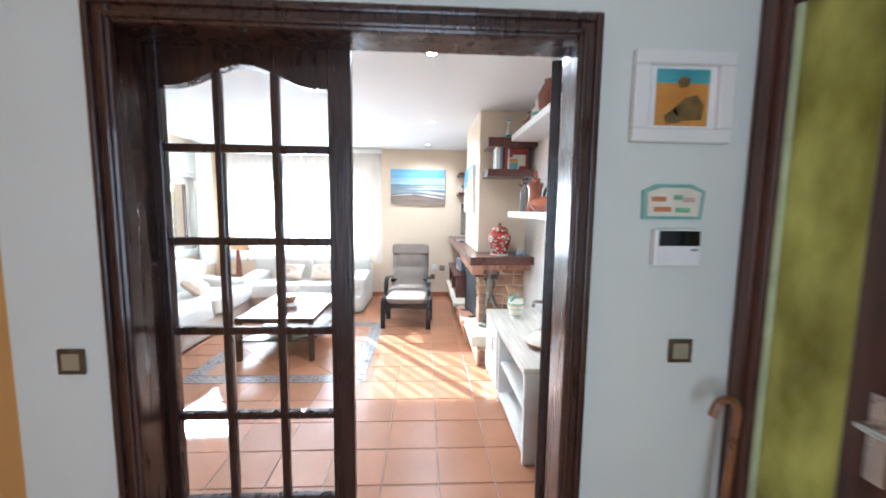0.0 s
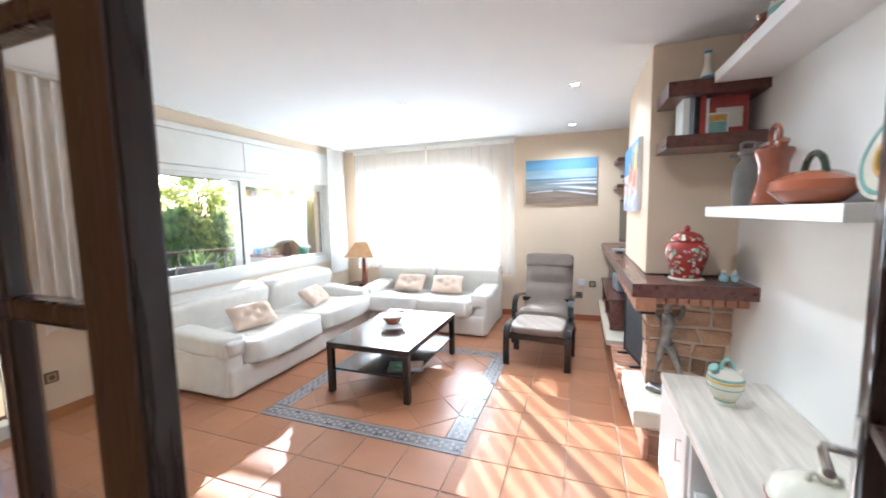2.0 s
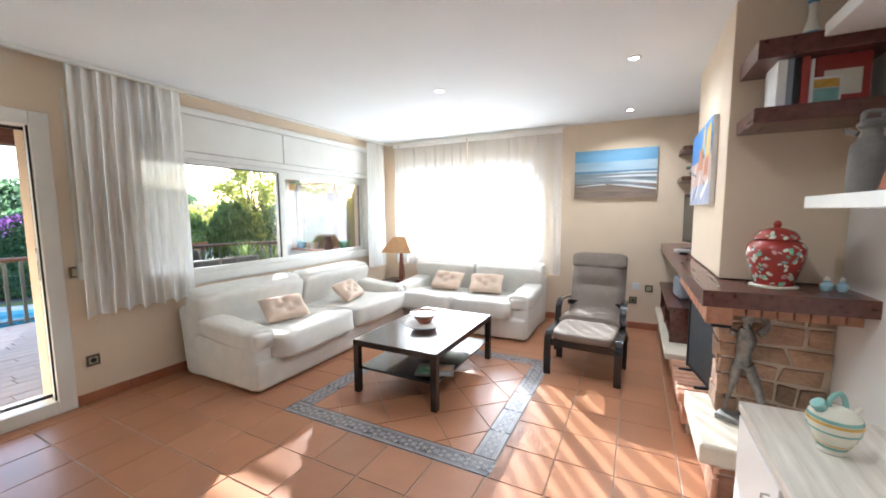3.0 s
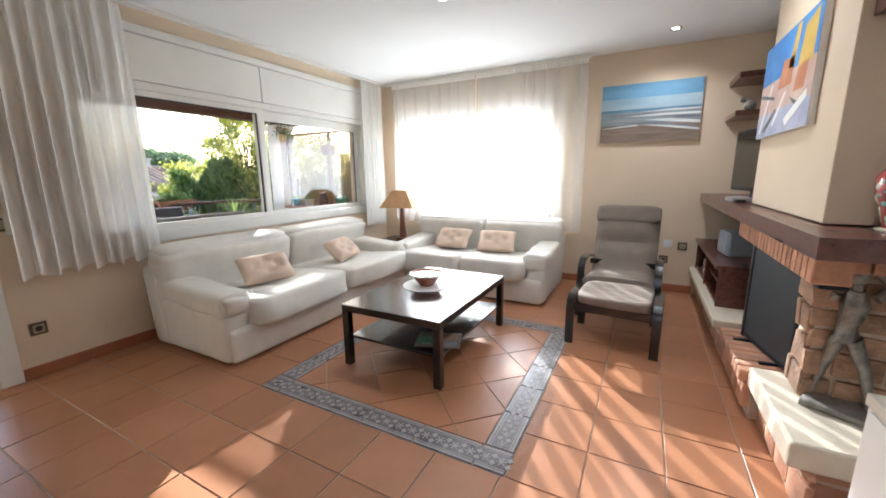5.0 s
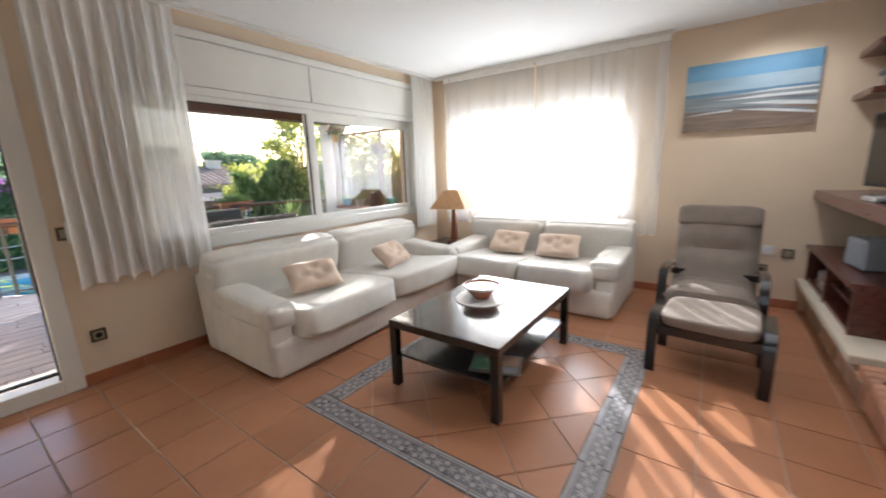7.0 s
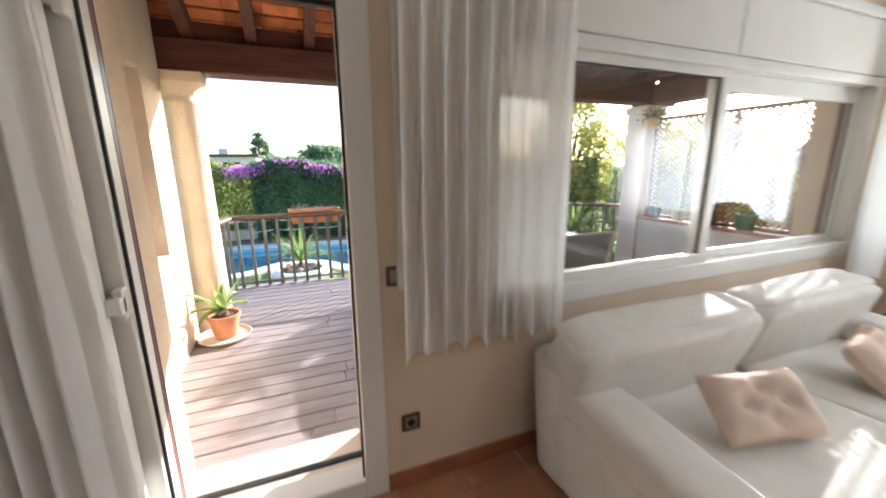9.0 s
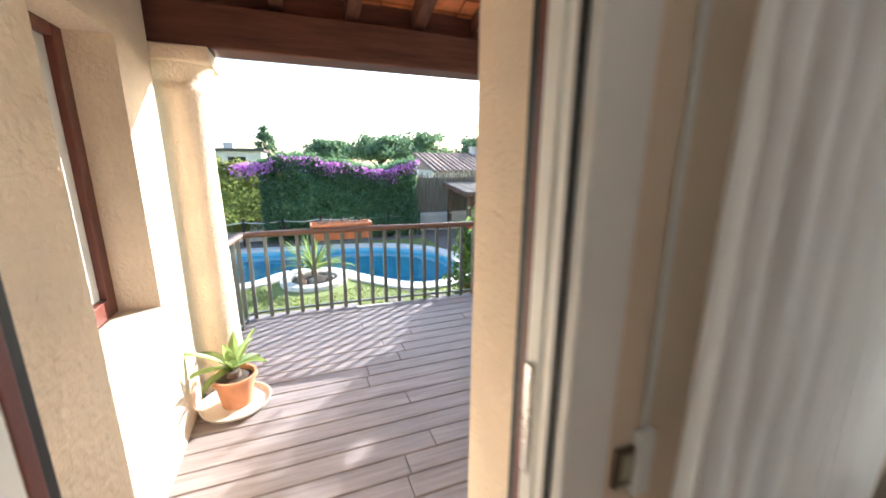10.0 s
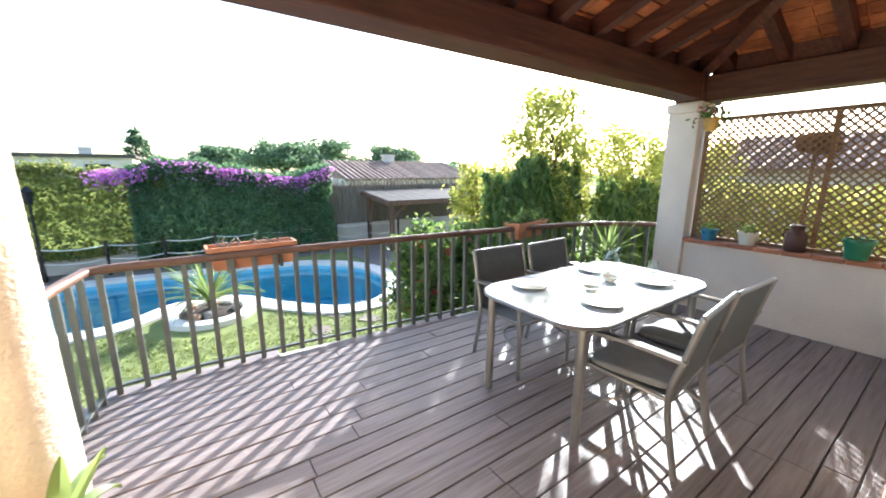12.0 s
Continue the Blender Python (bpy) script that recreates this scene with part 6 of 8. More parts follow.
# ---- terrace ----
deck_edge = [(XO, 1.90), (-6.40, 1.90), (-7.24, 2.20), (-7.44, 2.40), (-7.47, 3.0), (-7.41, 3.9), (-7.27, 5.5), (-7.05, 6.8), (-6.75, 7.55), (-6.0, 7.60), (XO, 7.60)]
setting("deck_base", poly_slab([(x + 0.02 if x > -6 else x + 0.03, y) for x, y in deck_edge], -1.02, -0.032), M_GARDENWALL, "rendered base under the timber deck", "deck base")
deck = tagged(new("deck"), "weathered brown-grey timber deck boards", "deck", "", "structure")
def edge_y(x):
    """Reach of the deck in y at a given x."""
    lo, hi = 1.90, 7.60
    if x < -6.40:
        lo = float(np.interp(x, [-7.47, -7.44, -7.24, -6.40], [3.0, 2.40, 2.22, 2.22]))
    if x < -6.0:
        hi = float(np.interp(x, [-7.47, -7.41, -7.27, -7.05, -6.75, -6.0], [3.0, 3.9, 5.5, 6.8, 7.55, 7.60]))
    return lo, hi
random.seed(31)
x = XO - 0.03
while x > -7.44:
    xa, xb = x, max(x - 0.138, -7.465)
    lo, hi = max(edge_y(xa)[0], edge_y(xb)[0]), min(edge_y(xa)[1], edge_y(xb)[1])
    cuts = [lo] + [c for c in (lo + random.uniform(1.2, 2.6), lo + random.uniform(3.4, 4.6)) if c < hi - 0.3] + [hi]
    for a, b in zip(cuts, cuts[1:]):
        part("deck_board", box(xb + 0.0015, xa - 0.0015, a + 0.002, b - 0.002, -0.030, random.uniform(-0.002, 0.0), 0.003, 1), M_DECK, deck)
    x -= 0.144
part("deck_trim", boxes([(XO - 0.14, XO - 0.025, 3.45, 7.60, -0.030, 0.002)], 0.003), M_DECK, deck)

lw = setting("terrace_wall", boxes([(-6.03, XO, 7.60, 7.85, -1.0, 0.74)], 0.004), M_PALESTUCCO, "low cream stucco parapet wall", "wall")
cp = tagged(new("wall_coping"), "red-brown tile coping on the low wall", "coping", "", "structure")
for k in range(9):
    part("tile", box(-6.03 + 0.214 * k, -5.820 + 0.214 * k, 7.545, 7.90, 0.74, 0.785, 0.008, 2), M_SKIRT, cp)
setting("column_corner", boxes([(-6.34, -6.03, 7.56, 7.88, -1.0, 2.13)], 0.012), M_PALESTUCCO, "square cream stucco corner column", "column")
setting("column_cap", boxes([(-6.365, -6.005, 7.535, 7.905, 2.13, 2.235)], 0.02), M_PALESTUCCO, "stepped column cap", "column cap")
setting("column_round", turned([(0.175, -1.0), (0.175, 0.02), (0.168, 0.10), (0.150, 1.2), (0.140, 1.98), (0.155, 2.00), (0.155, 2.03), (0.142, 2.05), (0.145, 2.09), (0.19, 2.14), (0.195, 2.16)], (-6.20, 2.33, 0), 32), M_STUCCO, "round tapering cream column with a moulded capital", "column", True)
setting("column_abacus", box(-6.41, -5.99, 2.12, 2.54, 2.16, 2.25, 0.01), M_STUCCO, "square block on the round column", "column cap")

# pergola roof: beams, rafters and a skin of orange bricks
rf = tagged(new("terrace_roof"), "brown timber terrace roof with orange brick infill", "roof", "", "structure")
part("beam", boxes([(-6.27, -6.03, 0.9, 7.56, 2.25, 2.50)], 0.012), M_BEAM, rf)
part("beam", boxes([(-6.27, XO - 0.02, 7.62, 7.86, 2.235, 2.49)], 0.012), M_RAFTER, rf)
part("beam_end", poly_slab([(-6.28, 7.54), (-6.02, 7.54), (-6.02, 8.05), (-6.28, 8.05)], 2.235, 2.495), M_BEAM, rf)
part("blocking_board", box(-6.02, XO - 0.02, 7.70, 7.74, 2.491, 2.655), M_BEAM, rf)
part("blocking_board", box(-6.17, -6.13, 0.9, 7.60, 2.501, 2.685), M_BEAM, rf)
SL = 0.36
def roof_z(x, y):
    return 2.52 + SL * min(x + 6.30, 7.86 - y)
for k in range(15):
    y = 1.05 + 0.47 * k
    top = min(XO - 0.02, -6.30 + (7.86 - y))
    if top > -6.2:
        part("rafter", bars([((-6.26, y, roof_z(-6.26, y)), (top, y, roof_z(top, y)), 0.085, 0.13)]), M_RAFTER, rf)
for k in range(5):
    x = -5.85 + 0.42 * k
    top = 7.86 - (x + 6.30)
    part("rafter", bars([((x, 7.84, roof_z(x, 7.84)), (x, top, roof_z(x, top)), 0.085, 0.13)]), M_BEAM, rf)
part("hip_rafter", bars([((-6.25, 7.81, roof_z(-6.25, 7.81) - 0.02), (XO - 0.02, 5.66, roof_z(XO - 0.02, 5.66) - 0.02), 0.11, 0.17)]), M_BEAM, rf)
bm = bmesh.new()
bw, bl = 0.135, 0.285
for i in range(19):
    for j in range(27):
        x, y = -6.30 + bw * i, 0.9 + bl * j
        if x > XO - 0.1 or y > 7.9 or x + 6.30 > 7.86 - y + 0.1:
            continue
        z = 2.52 + SL * (x + 6.30) + 0.072 + random.uniform(-0.004, 0.004)
        vs = bx(bm, -bw / 2 + 0.006, bw / 2 - 0.006, -bl / 2 + 0.006, bl / 2 - 0.006, 0, 0.022)
        turn(bm, vs, Matrix.Translation((x, y, z)) @ Matrix.Rotation(-math.atan(SL), 4, "Y"))
for i in range(9):
    for j in range(21):
        x, y = -6.2 + bl * i, 7.86 - bw * j
        if x > XO or x + 6.30 < 7.86 - y - 0.05:
            continue
        z = 2.52 + SL * (7.86 - y) + 0.072 + random.uniform(-0.004, 0.004)
        vs = bx(bm, -bl / 2 + 0.006, bl / 2 - 0.006, -bw / 2 + 0.006, bw / 2 - 0.006, 0, 0.022)
        turn(bm, vs, Matrix.Translation((x, y, z)) @ Matrix.Rotation(-math.atan(SL), 4, "X"))
part("brick_infill", bm, M_ROOFTILE, rf, "orange brick infill")
bm = bmesh.new()
for poly in ([(-6.40, 0.7), (-6.40, 7.94), (XO + 0.05, 5.48), (XO + 0.05, 0.7)], [(-6.40, 7.94), (XO + 0.05, 7.94), (XO + 0.05, 5.48)]):
    for dz in (0.10, 0.16):
        bm.faces.new([bm.verts.new((x, y, 2.52 + SL * min(x + 6.30, 7.86 - y) + dz)) for x, y in poly])
part("roof_skin", bm, M_ROOFTILE, rf)

# railing
def resample(pts, step):
    out, carry = [Vector((*pts[0], 0))], 0.0
    for a, b in zip(pts, pts[1:]):
        a, b = Vector((*a, 0)), Vector((*b, 0))
        L, d = (b - a).length, step - carry
        while d < L:
            out.append(a.lerp(b, d / L))
            d += step
        carry = (carry + L) % step
    return out
rp = [(-6.34, 2.30), (-6.90, 2.34), (-7.33, 2.42), (-7.365, 2.52), (-7.37, 3.0), (-7.33, 3.75), (-7.18, 5.43), (-6.98, 6.75), (-6.85, 7.15), (-6.36, 7.70)]
rl = thing("railing", "terrace railing of grey steel balusters with a brown handrail", "railing")
part("handrail", tubes([([(x, y, 0.878) for x, y in rp], 0.030)], 10), M_RAIL, rl, "brown painted handrail", True)
part("bottom_rail", bars([((a[0], a[1], 0.055), (b[0], b[1], 0.055), 0.03, 0.02) for a, b in zip(rp, rp[1:])]), M_POST, rl)
BAL = box(-0.018, 0.018, -0.018, 0.018, 0.0, 0.855, 0.003, 1)
bal_me = bpy.data.meshes.new("baluster")
BAL.to_mesh(bal_me)
BAL.free()
bal_me.materials.append(M_POST)
for p in resample(rp, 0.152)[1:]:
    o = new("baluster", bal_me)
    o.parent = rl
    o.location = p

def planter(label, at, rz, m, L=0.62):
    p = thing("planter", label, "planter", at, rz, "railing planters")
    bm = bmesh.new()
    ring = []
    for w, d, z in ((L / 2 - 0.03, 0.065, 0), (L / 2, 0.085, 0.15), (L / 2 + 0.012, 0.097, 0.15), (L / 2 + 0.012, 0.097, 0.18), (L / 2 - 0.005, 0.08, 0.18), (L / 2 - 0.01, 0.075, 0.14)):
        ring.append([bm.verts.new((a * w, b * d, z)) for a, b in ((-1, -1), (1, -1), (1, 1), (-1, 1))])
    for a, b in zip(ring, ring[1:]):
        for k in range(4):
            bm.faces.new((a[k], a[(k + 1) % 4], b[(k + 1) % 4], b[k]))
    bm.faces.new(ring[0][::-1])
    part("trough", bm, m, p)
    part("soil", box(-L / 2 + 0.012, L / 2 - 0.012, -0.073, 0.073, 0.10, 0.145), M_SOIL, p)
    for s_ in (-0.19, 0.19):
        part("bracket", boxes([(s_ - 0.01, s_ + 0.01, -0.09, 0.09, -0.02, 0.0), (s_ - 0.01, s_ + 0.01, -0.10, -0.09, -0.02, 0.10)]), M_POST, p)
    return p
pa = planter("terracotta railing planter with dry stems", (-7.45, 3.40, 0.765), 91, M_TERRAPOT)
random.seed(41)
for k in range(12):
    x = random.uniform(-0.26, 0.26)
    pts = [(x, 0, 0.14)]
    for _ in range(3):
        pts.append((pts[-1][0] + random.uniform(-0.06, 0.06), pts[-1][1] + random.uniform(-0.03, 0.03), pts[-1][2] + random.uniform(0.005, 0.04)))
    part("dry_stem", tubes([(curve(pts, 3), 0.006)], 6), M_GREYCLAY, pa, "", True)
pb = planter("terracotta railing planter with grey-green succulents", (-7.16, 6.25, 0.765), 102, M_TERRAPOT)
random.seed(42)
leaves("succulent", [(random.gauss(0, 0.16), random.gauss(0, 0.04), 0.17 + abs(random.gauss(0, 0.06))) for _ in range(260)], 0.035, M_LEAFMID, pb, 5)
part("stem", tubes([([(0.05, 0, 0.14), (0.07, 0, 0.24), (0.04, 0, 0.32)], 0.006), ([(-0.1, 0, 0.14), (-0.13, 0, 0.25)], 0.006)], 6), M_LEAFMID, pb)


def strap_plant(name, label, at, n, L, w, m, pot, seed, rise=0.9, trunk=0.0, pot_r=0.16, pot_h=0.26):
    """A rosette of long arching leaves, in a pot where pot is given."""
    p = thing(name, label, "plant", at)
    z0 = 0.0
    if pot is not None:
        part("pot", turned([(pot_r * 0.70, 0), (pot_r * 0.95, pot_h * 0.88), (pot_r * 1.06, pot_h * 0.88), (pot_r * 1.06, pot_h), (pot_r * 0.93, pot_h), (pot_r * 0.88, pot_h * 0.86), (0.01, pot_h * 0.86)]), pot, p, "", True)
        z0 = pot_h * 0.86
    if trunk:
        part("trunk", tubes([([(0, 0, z0 - 0.02), (0.01, 0, z0 + trunk)], [0.05, 0.04])], 10), M_BARK, p, "", True)
        z0 += trunk
    rg = random.Random(seed)
    for k in range(n):
        a = k * 2.399 + rg.uniform(-0.3, 0.3)
        el = rg.uniform(0.15, 1.35) * rise
        l = L * rg.uniform(0.7, 1.1)
        bm = bmesh.new()
        rows = []
        for i in range(9):
            u = i / 8
            e = el - 1.25 * u * u * (1.35 - el) * 0.8
            d = Vector((math.cos(a) * math.cos(e), math.sin(a) * math.cos(e), math.sin(e)))
            pos = (rows[-1][3] + d * l / 8) if rows else Vector((0, 0, z0))
            s = Vector((-math.sin(a), math.cos(a), 0)) * w * (0.35 + 0.65 * math.sin(min(1, u * 1.6 + 0.25) * math.pi / 2)) * (1 - u ** 3) 
            fold = Vector((0, 0, 0.25 * w))
            rows.append((pos - s / 2 + fold, pos, pos + s / 2 + fold, pos))
        vs = [[bm.verts.new(c) for c in r[:3]] for r in rows]
        for r0, r1 in zip(vs, vs[1:]):
            bm.faces.new((r0[0], r0[1], r1[1], r1[0]))
            bm.faces.new((r0[1], r0[2], r1[2], r1[1]))
        part("leaf", bm, m, p, "", True)
    return p


strap_plant("yucca", "spiky green yucca in a dark pot by the railing", (-6.55, 6.95, 0.001), 46, 0.52, 0.035, M_PALM, M_DARKPOT, 3, 1.0, 0.22, 0.19, 0.34)
tagged(part("saucer", turned([(0.17, 0), (0.21, 0.015), (0.22, 0.035), (0.21, 0.035), (0.195, 0.018), (0.02, 0.014)], (-5.83, 2.47, 0.001), 36), M_SLAB, None, "", True), "wide pale clay saucer on the deck", "saucer")
agave = strap_plant("agave", "pale green agave in a terracotta pot", (-5.83, 2.48, 0.017), 11, 0.34, 0.075, M_PALM, M_TERRAPOT, 8, 0.9, 0.06, 0.13, 0.21)
part("mulch", turned([(0.118, 0.178), (0.08, 0.195), (0.02, 0.20)], seg=20), M_SOIL, agave, "", True)

# ---- terrace table and chairs ----
tb = thing("dining_table", "aluminium dining table with a white frosted glass top", "table", (-5.61, 5.29, 0), 0)
def round_rect(a, b, r, n=8):
    out = []
    for cx, cy, s in ((a - r, b - r, 0), (-a + r, b - r, 1), (-a + r, -b + r, 2), (a - r, -b + r, 3)):
        for k in range(n + 1):
            t = math.pi / 2 * (s + k / n)
            out.append((cx + r * math.cos(t), cy + r * math.sin(t)))
    return out
TA, TB = 0.44, 0.76
part("glass_top", poly_slab(round_rect(TA, TB, 0.22), 0.724, 0.732), M_TABLEGLASS, tb, "white frosted glass top")
ring = round_rect(TA + 0.006, TB + 0.006, 0.226)
part("rim", tubes([([(x, y, 0.720) for x, y in ring + ring[:1]], 0.014)], 8), M_ALUFRAME, tb, "", True)
for i in (-1, 1):
    for j in (-1, 1):
        part("leg", tubes([([(i * (TA - 0.08), j * (TB - 0.09), 0.001), (i * (TA - 0.09), j * (TB - 0.10), 0.712)], 0.027)], 14), M_ALUFRAME, tb, "", True)
part("apron", boxes([(-TA + 0.09, TA - 0.09, -TB + 0.09, -TB + 0.12, 0.66, 0.705), (-TA + 0.09, TA - 0.09, TB - 0.12, TB - 0.09, 0.66, 0.705), (-TA + 0.08, -TA + 0.11, -TB + 0.12, TB - 0.12, 0.66, 0.705), (TA - 0.11, TA - 0.08, -TB + 0.12, TB - 0.12, 0.66, 0.705)], 0.003), M_ALUFRAME, tb)


def patio_chair(at, rz, with_pad):
    """Aluminium armchair with a sling back. Local: faces -y."""
    c = thing("patio_chair", "aluminium patio armchair with dark grey sling" + (" and grey seat pad" if with_pad else ""), "chair", at, rz, "chairs round the terrace table")
    for x in (-0.27, 0.27):
        part("front_leg", tubes([(curve([(x, -0.26, 0.001), (x, -0.25, 0.30), (x, -0.235, 0.58), (x, -0.215, 0.63)], 4), 0.015)], 10), M_ALUFRAME, c, "", True)
        part("back_post", tubes([(curve([(x, 0.27, 0.001), (x, 0.20, 0.40), (x, 0.245, 0.64), (x, 0.30, 0.87)], 5), 0.016)], 10), M_ALUFRAME, c, "", True)
        bm = bmesh.new()
        bent(bm, curve([(x * 1.03, -0.27, 0.635), (x * 1.03, -0.05, 0.650), (x * 1.03, 0.15, 0.645), (x * 1.03, 0.26, 0.635)], 5), 0.05, 0.018)
        part("armrest", bm, M_ALUFRAME, c, "", True)
    part("seat_frame", tubes([([(-0.25, -0.25, 0.42), (0.25, -0.25, 0.42), (0.25, 0.20, 0.40), (-0.25, 0.20, 0.40), (-0.25, -0.25, 0.42)], 0.012)], 8), M_ALUFRAME, c, "", True)
    part("seat", box(-0.25, 0.25, -0.25, 0.20, 0.415, 0.424, 0.003), M_SLING, c)
    bm = bmesh.new()
    bent(bm, curve([(0, 0.205, 0.42), (0, 0.232, 0.58), (0, 0.262, 0.72), (0, 0.296, 0.86)], 5), 0.51, 0.008)
    part("backrest", bm, M_SLING, c, "", True)
    part("top_rail", tubes([([(-0.27, 0.30, 0.87), (0.27, 0.30, 0.87)], 0.014)], 8), M_ALUFRAME, c, "", True)
    part("brace", tubes([(curve([(-0.27, -0.24, 0.22), (-0.2, -0.02, 0.29), (0.2, -0.02, 0.29), (0.27, -0.24, 0.22)], 5), 0.010), (curve([(-0.27, 0.22, 0.18), (-0.2, 0.0, 0.29), (0.2, 0.0, 0.29), (0.27, 0.22, 0.18)], 5), 0.010)], 8), M_ALUFRAME, c, "", True)
    if with_pad:
        part("seat_pad", pad((0, -0.02, 0.445), (0.235, 0.225, 0.024), 0.3, 2, 0, 0), M_GREYPAD, c, "grey quilted seat pad", True)
    return c


patio_chair((-5.11, 5.06, 0), -84, True)
patio_chair((-5.12, 5.63, 0), -92, True)
patio_chair((-6.16, 5.14, 0), 88, False)
patio_chair((-6.12, 5.73, 0), 93, False)

# things laid on the table
random.seed(51)
for x, y, rz in ((-5.38, 4.98, 0), (-5.42, 5.66, 0), (-5.86, 4.88, 180), (-5.86, 5.62, 180)):
    d = thing("plate", "white dinner plate on the glass table", "plate", (x, y, 0.733), 0, "table setting plates")
    part("dish", turned([(0.06, 0), (0.075, 0.004), (0.12, 0.016), (0.128, 0.018), (0.128, 0.021), (0.115, 0.018), (0.075, 0.008), (0.02, 0.006)], seg=36), M_CERAMIC, d, "", True)
    for k, dy in enumerate((0.165, 0.195)):
        f = thing("fork" if k else "knife", "steel %s beside a plate" % ("fork" if k else "knife"), "cutlery", (x, y + dy, 0.733), rz, "cutlery")
        part("handle", box(-0.10, 0.01, -0.006, 0.006, 0, 0.004, 0.001), M_CHROME, f)
        if k:
            part("fork_head", boxes([(0.01, 0.09, -0.010 + 0.007 * i, -0.006 + 0.007 * i, 0.001, 0.003) for i in range(3)] + [(0.005, 0.03, -0.010, 0.012, 0.001, 0.003)]), M_CHROME, f)
        else:
            part("blade", box(0.01, 0.10, -0.008, 0.007, 0.001, 0.003), M_CHROME, f)
g = thing("carafe", "clear glass carafe on the table", "carafe", (-5.82, 5.80, 0.733))
part("body", turned([(0.05, 0), (0.065, 0.01), (0.068, 0.07), (0.045, 0.12), (0.04, 0.15), (0.055, 0.175), (0.052, 0.175), (0.036, 0.15), (0.04, 0.12), (0.062, 0.07), (0.02, 0.012)]), M_CLEAR, g, "", True)
for x, y in ((-5.55, 5.93), (-5.60, 5.28)):
    g = thing("tumbler", "clear glass tumbler on the table", "glass", (x, y, 0.733), 0, "tumblers")
    part("body", turned([(0.03, 0), (0.032, 0.002), (0.038, 0.10), (0.036, 0.10), (0.030, 0.008), (0.01, 0.007)], seg=24), M_CLEAR, g, "", True)
for x, y in ((-5.62, 5.45), (-5.55, 5.12)):
    g = thing("bowl", "small white bowl on the table", "bowl", (x, y, 0.733), 0, "small bowls")
    part("body", turned([(0.03, 0), (0.05, 0.015), (0.06, 0.035), (0.057, 0.035), (0.045, 0.016), (0.01, 0.008)], seg=24), M_CERAMIC, g, "", True)

# lattice screen above the parapet
la = thing("lattice_screen", "brown wooden diamond lattice screen on the parapet", "lattice")
X0, X1, Z0, Z1 = -6.0, XO - 0.03, 0.80, 2.03
part("frame", boxes([(X0, X1, 7.68, 7.72, Z1, Z1 + 0.035), (X0, X1, 7.68, 7.72, Z0 - 0.014, Z0 + 0.02), (X0, X0 + 0.03, 7.68, 7.72, Z0, Z1), (-5.02, -4.98, 7.72, 7.76, Z0, Z1)]), M_LATTICE, la)
sp = 0.066
for s, yy in ((1, 7.694), (-1, 7.706)):
    k = -int((Z1 - Z0) / sp) - 1
    while X0 + k * sp < X1 + 2.0:
        xs = X0 + k * sp
        k += 1
        pts = []
        for z in (Z0, Z1):
            pts.append((xs + (z - Z0), z) if s > 0 else (xs + (Z1 - z), z))
        (xa, za), (xb, zb) = pts
        if s < 0:
            (xa, za), (xb, zb) = (xb, zb), (xa, za)
        ta, tb_ = 0.0, 1.0
        if xb - xa:
            ta, tb_ = max(0, (X0 - xa) / (xb - xa)), min(1, (X1 - xa) / (xb - xa))
        if tb_ - ta < 0.03:
            continue
        p, q = [(xa + (xb - xa) * t_, yy, za + (zb - za) * t_) for t_ in (ta, tb_)]
        bm = bmesh.new()
        bar(bm, p, q, 0.017, 0.008, (0, 1, 0))
        part("slat", bm, M_LATTICE, la)

# pots on the parapet
def pot(label, at, r, h, m, plant, seed):
    p = thing("flower_pot", label, "plant pot", at, 0, "pots on the parapet")
    part("pot", turned([(r * 0.72, 0), (r * 0.95, h * 0.85), (r * 1.05, h * 0.85), (r * 1.05, h), (r * 0.92, h), (r * 0.88, h * 0.84), (0.01, h * 0.84)]), m, p, "", True)
    if plant:
        rg = random.Random(seed)
        leaves("foliage", [(rg.gauss(0, r * 0.55), rg.gauss(0, r * 0.55), h + abs(rg.gauss(0, r * 0.45))) for _ in range(plant)], 0.022, M_LEAFMID, p, seed)
    return p
pot("blue glazed pot with a small herb on the parapet", (-5.80, 7.62, 0.786), 0.082, 0.125, M_BLUE, 60, 1)
pot("white pot with trailing leaves on the parapet", (-5.46, 7.62, 0.786), 0.09, 0.13, M_CERAMIC, 80, 2)
pot("green plastic pot on the parapet", (-4.70, 7.62, 0.786), 0.10, 0.17, M_GREENPOT, 30, 3)
mc = thing("milk_can", "rusty old milk can on the parapet", "milk can", (-5.10, 7.62, 0.786))
part("body", turned([(0.075, 0), (0.08, 0.01), (0.08, 0.15), (0.05, 0.19), (0.05, 0.22), (0.062, 0.235), (0.055, 0.245), (0.01, 0.25)]), M_RUSTCAN, mc, "", True)
part("handle", tubes([(curve([(-0.05, 0, 0.20), (-0.09, 0, 0.19), (-0.09, 0, 0.13), (-0.08, 0, 0.10)], 4), 0.006)], 6), M_RUSTCAN, mc, "", True)
hb = thing("hanging_pot", "ochre wall pot of red geraniums on the column", "wall pot", (-5.90, 7.58, 1.92))
part("bracket", box(-0.075, 0.03, -0.012, 0.012, 0.02, 0.04), M_IRON, hb)
part("pot", turned([(0.05, 0), (0.068, 0.10), (0.076, 0.10), (0.076, 0.125), (0.064, 0.125), (0.01, 0.11)], (0.0, -0.04, 0)), M_OCHRE, hb, "ochre glazed pot", True)
rg = random.Random(9)
leaves("foliage", [(rg.gauss(0.02, 0.08), -0.04 + rg.gauss(0, 0.06), 0.17 + rg.gauss(0, 0.05)) for _ in range(170)], 0.028, M_LEAFMID, hb, 3)
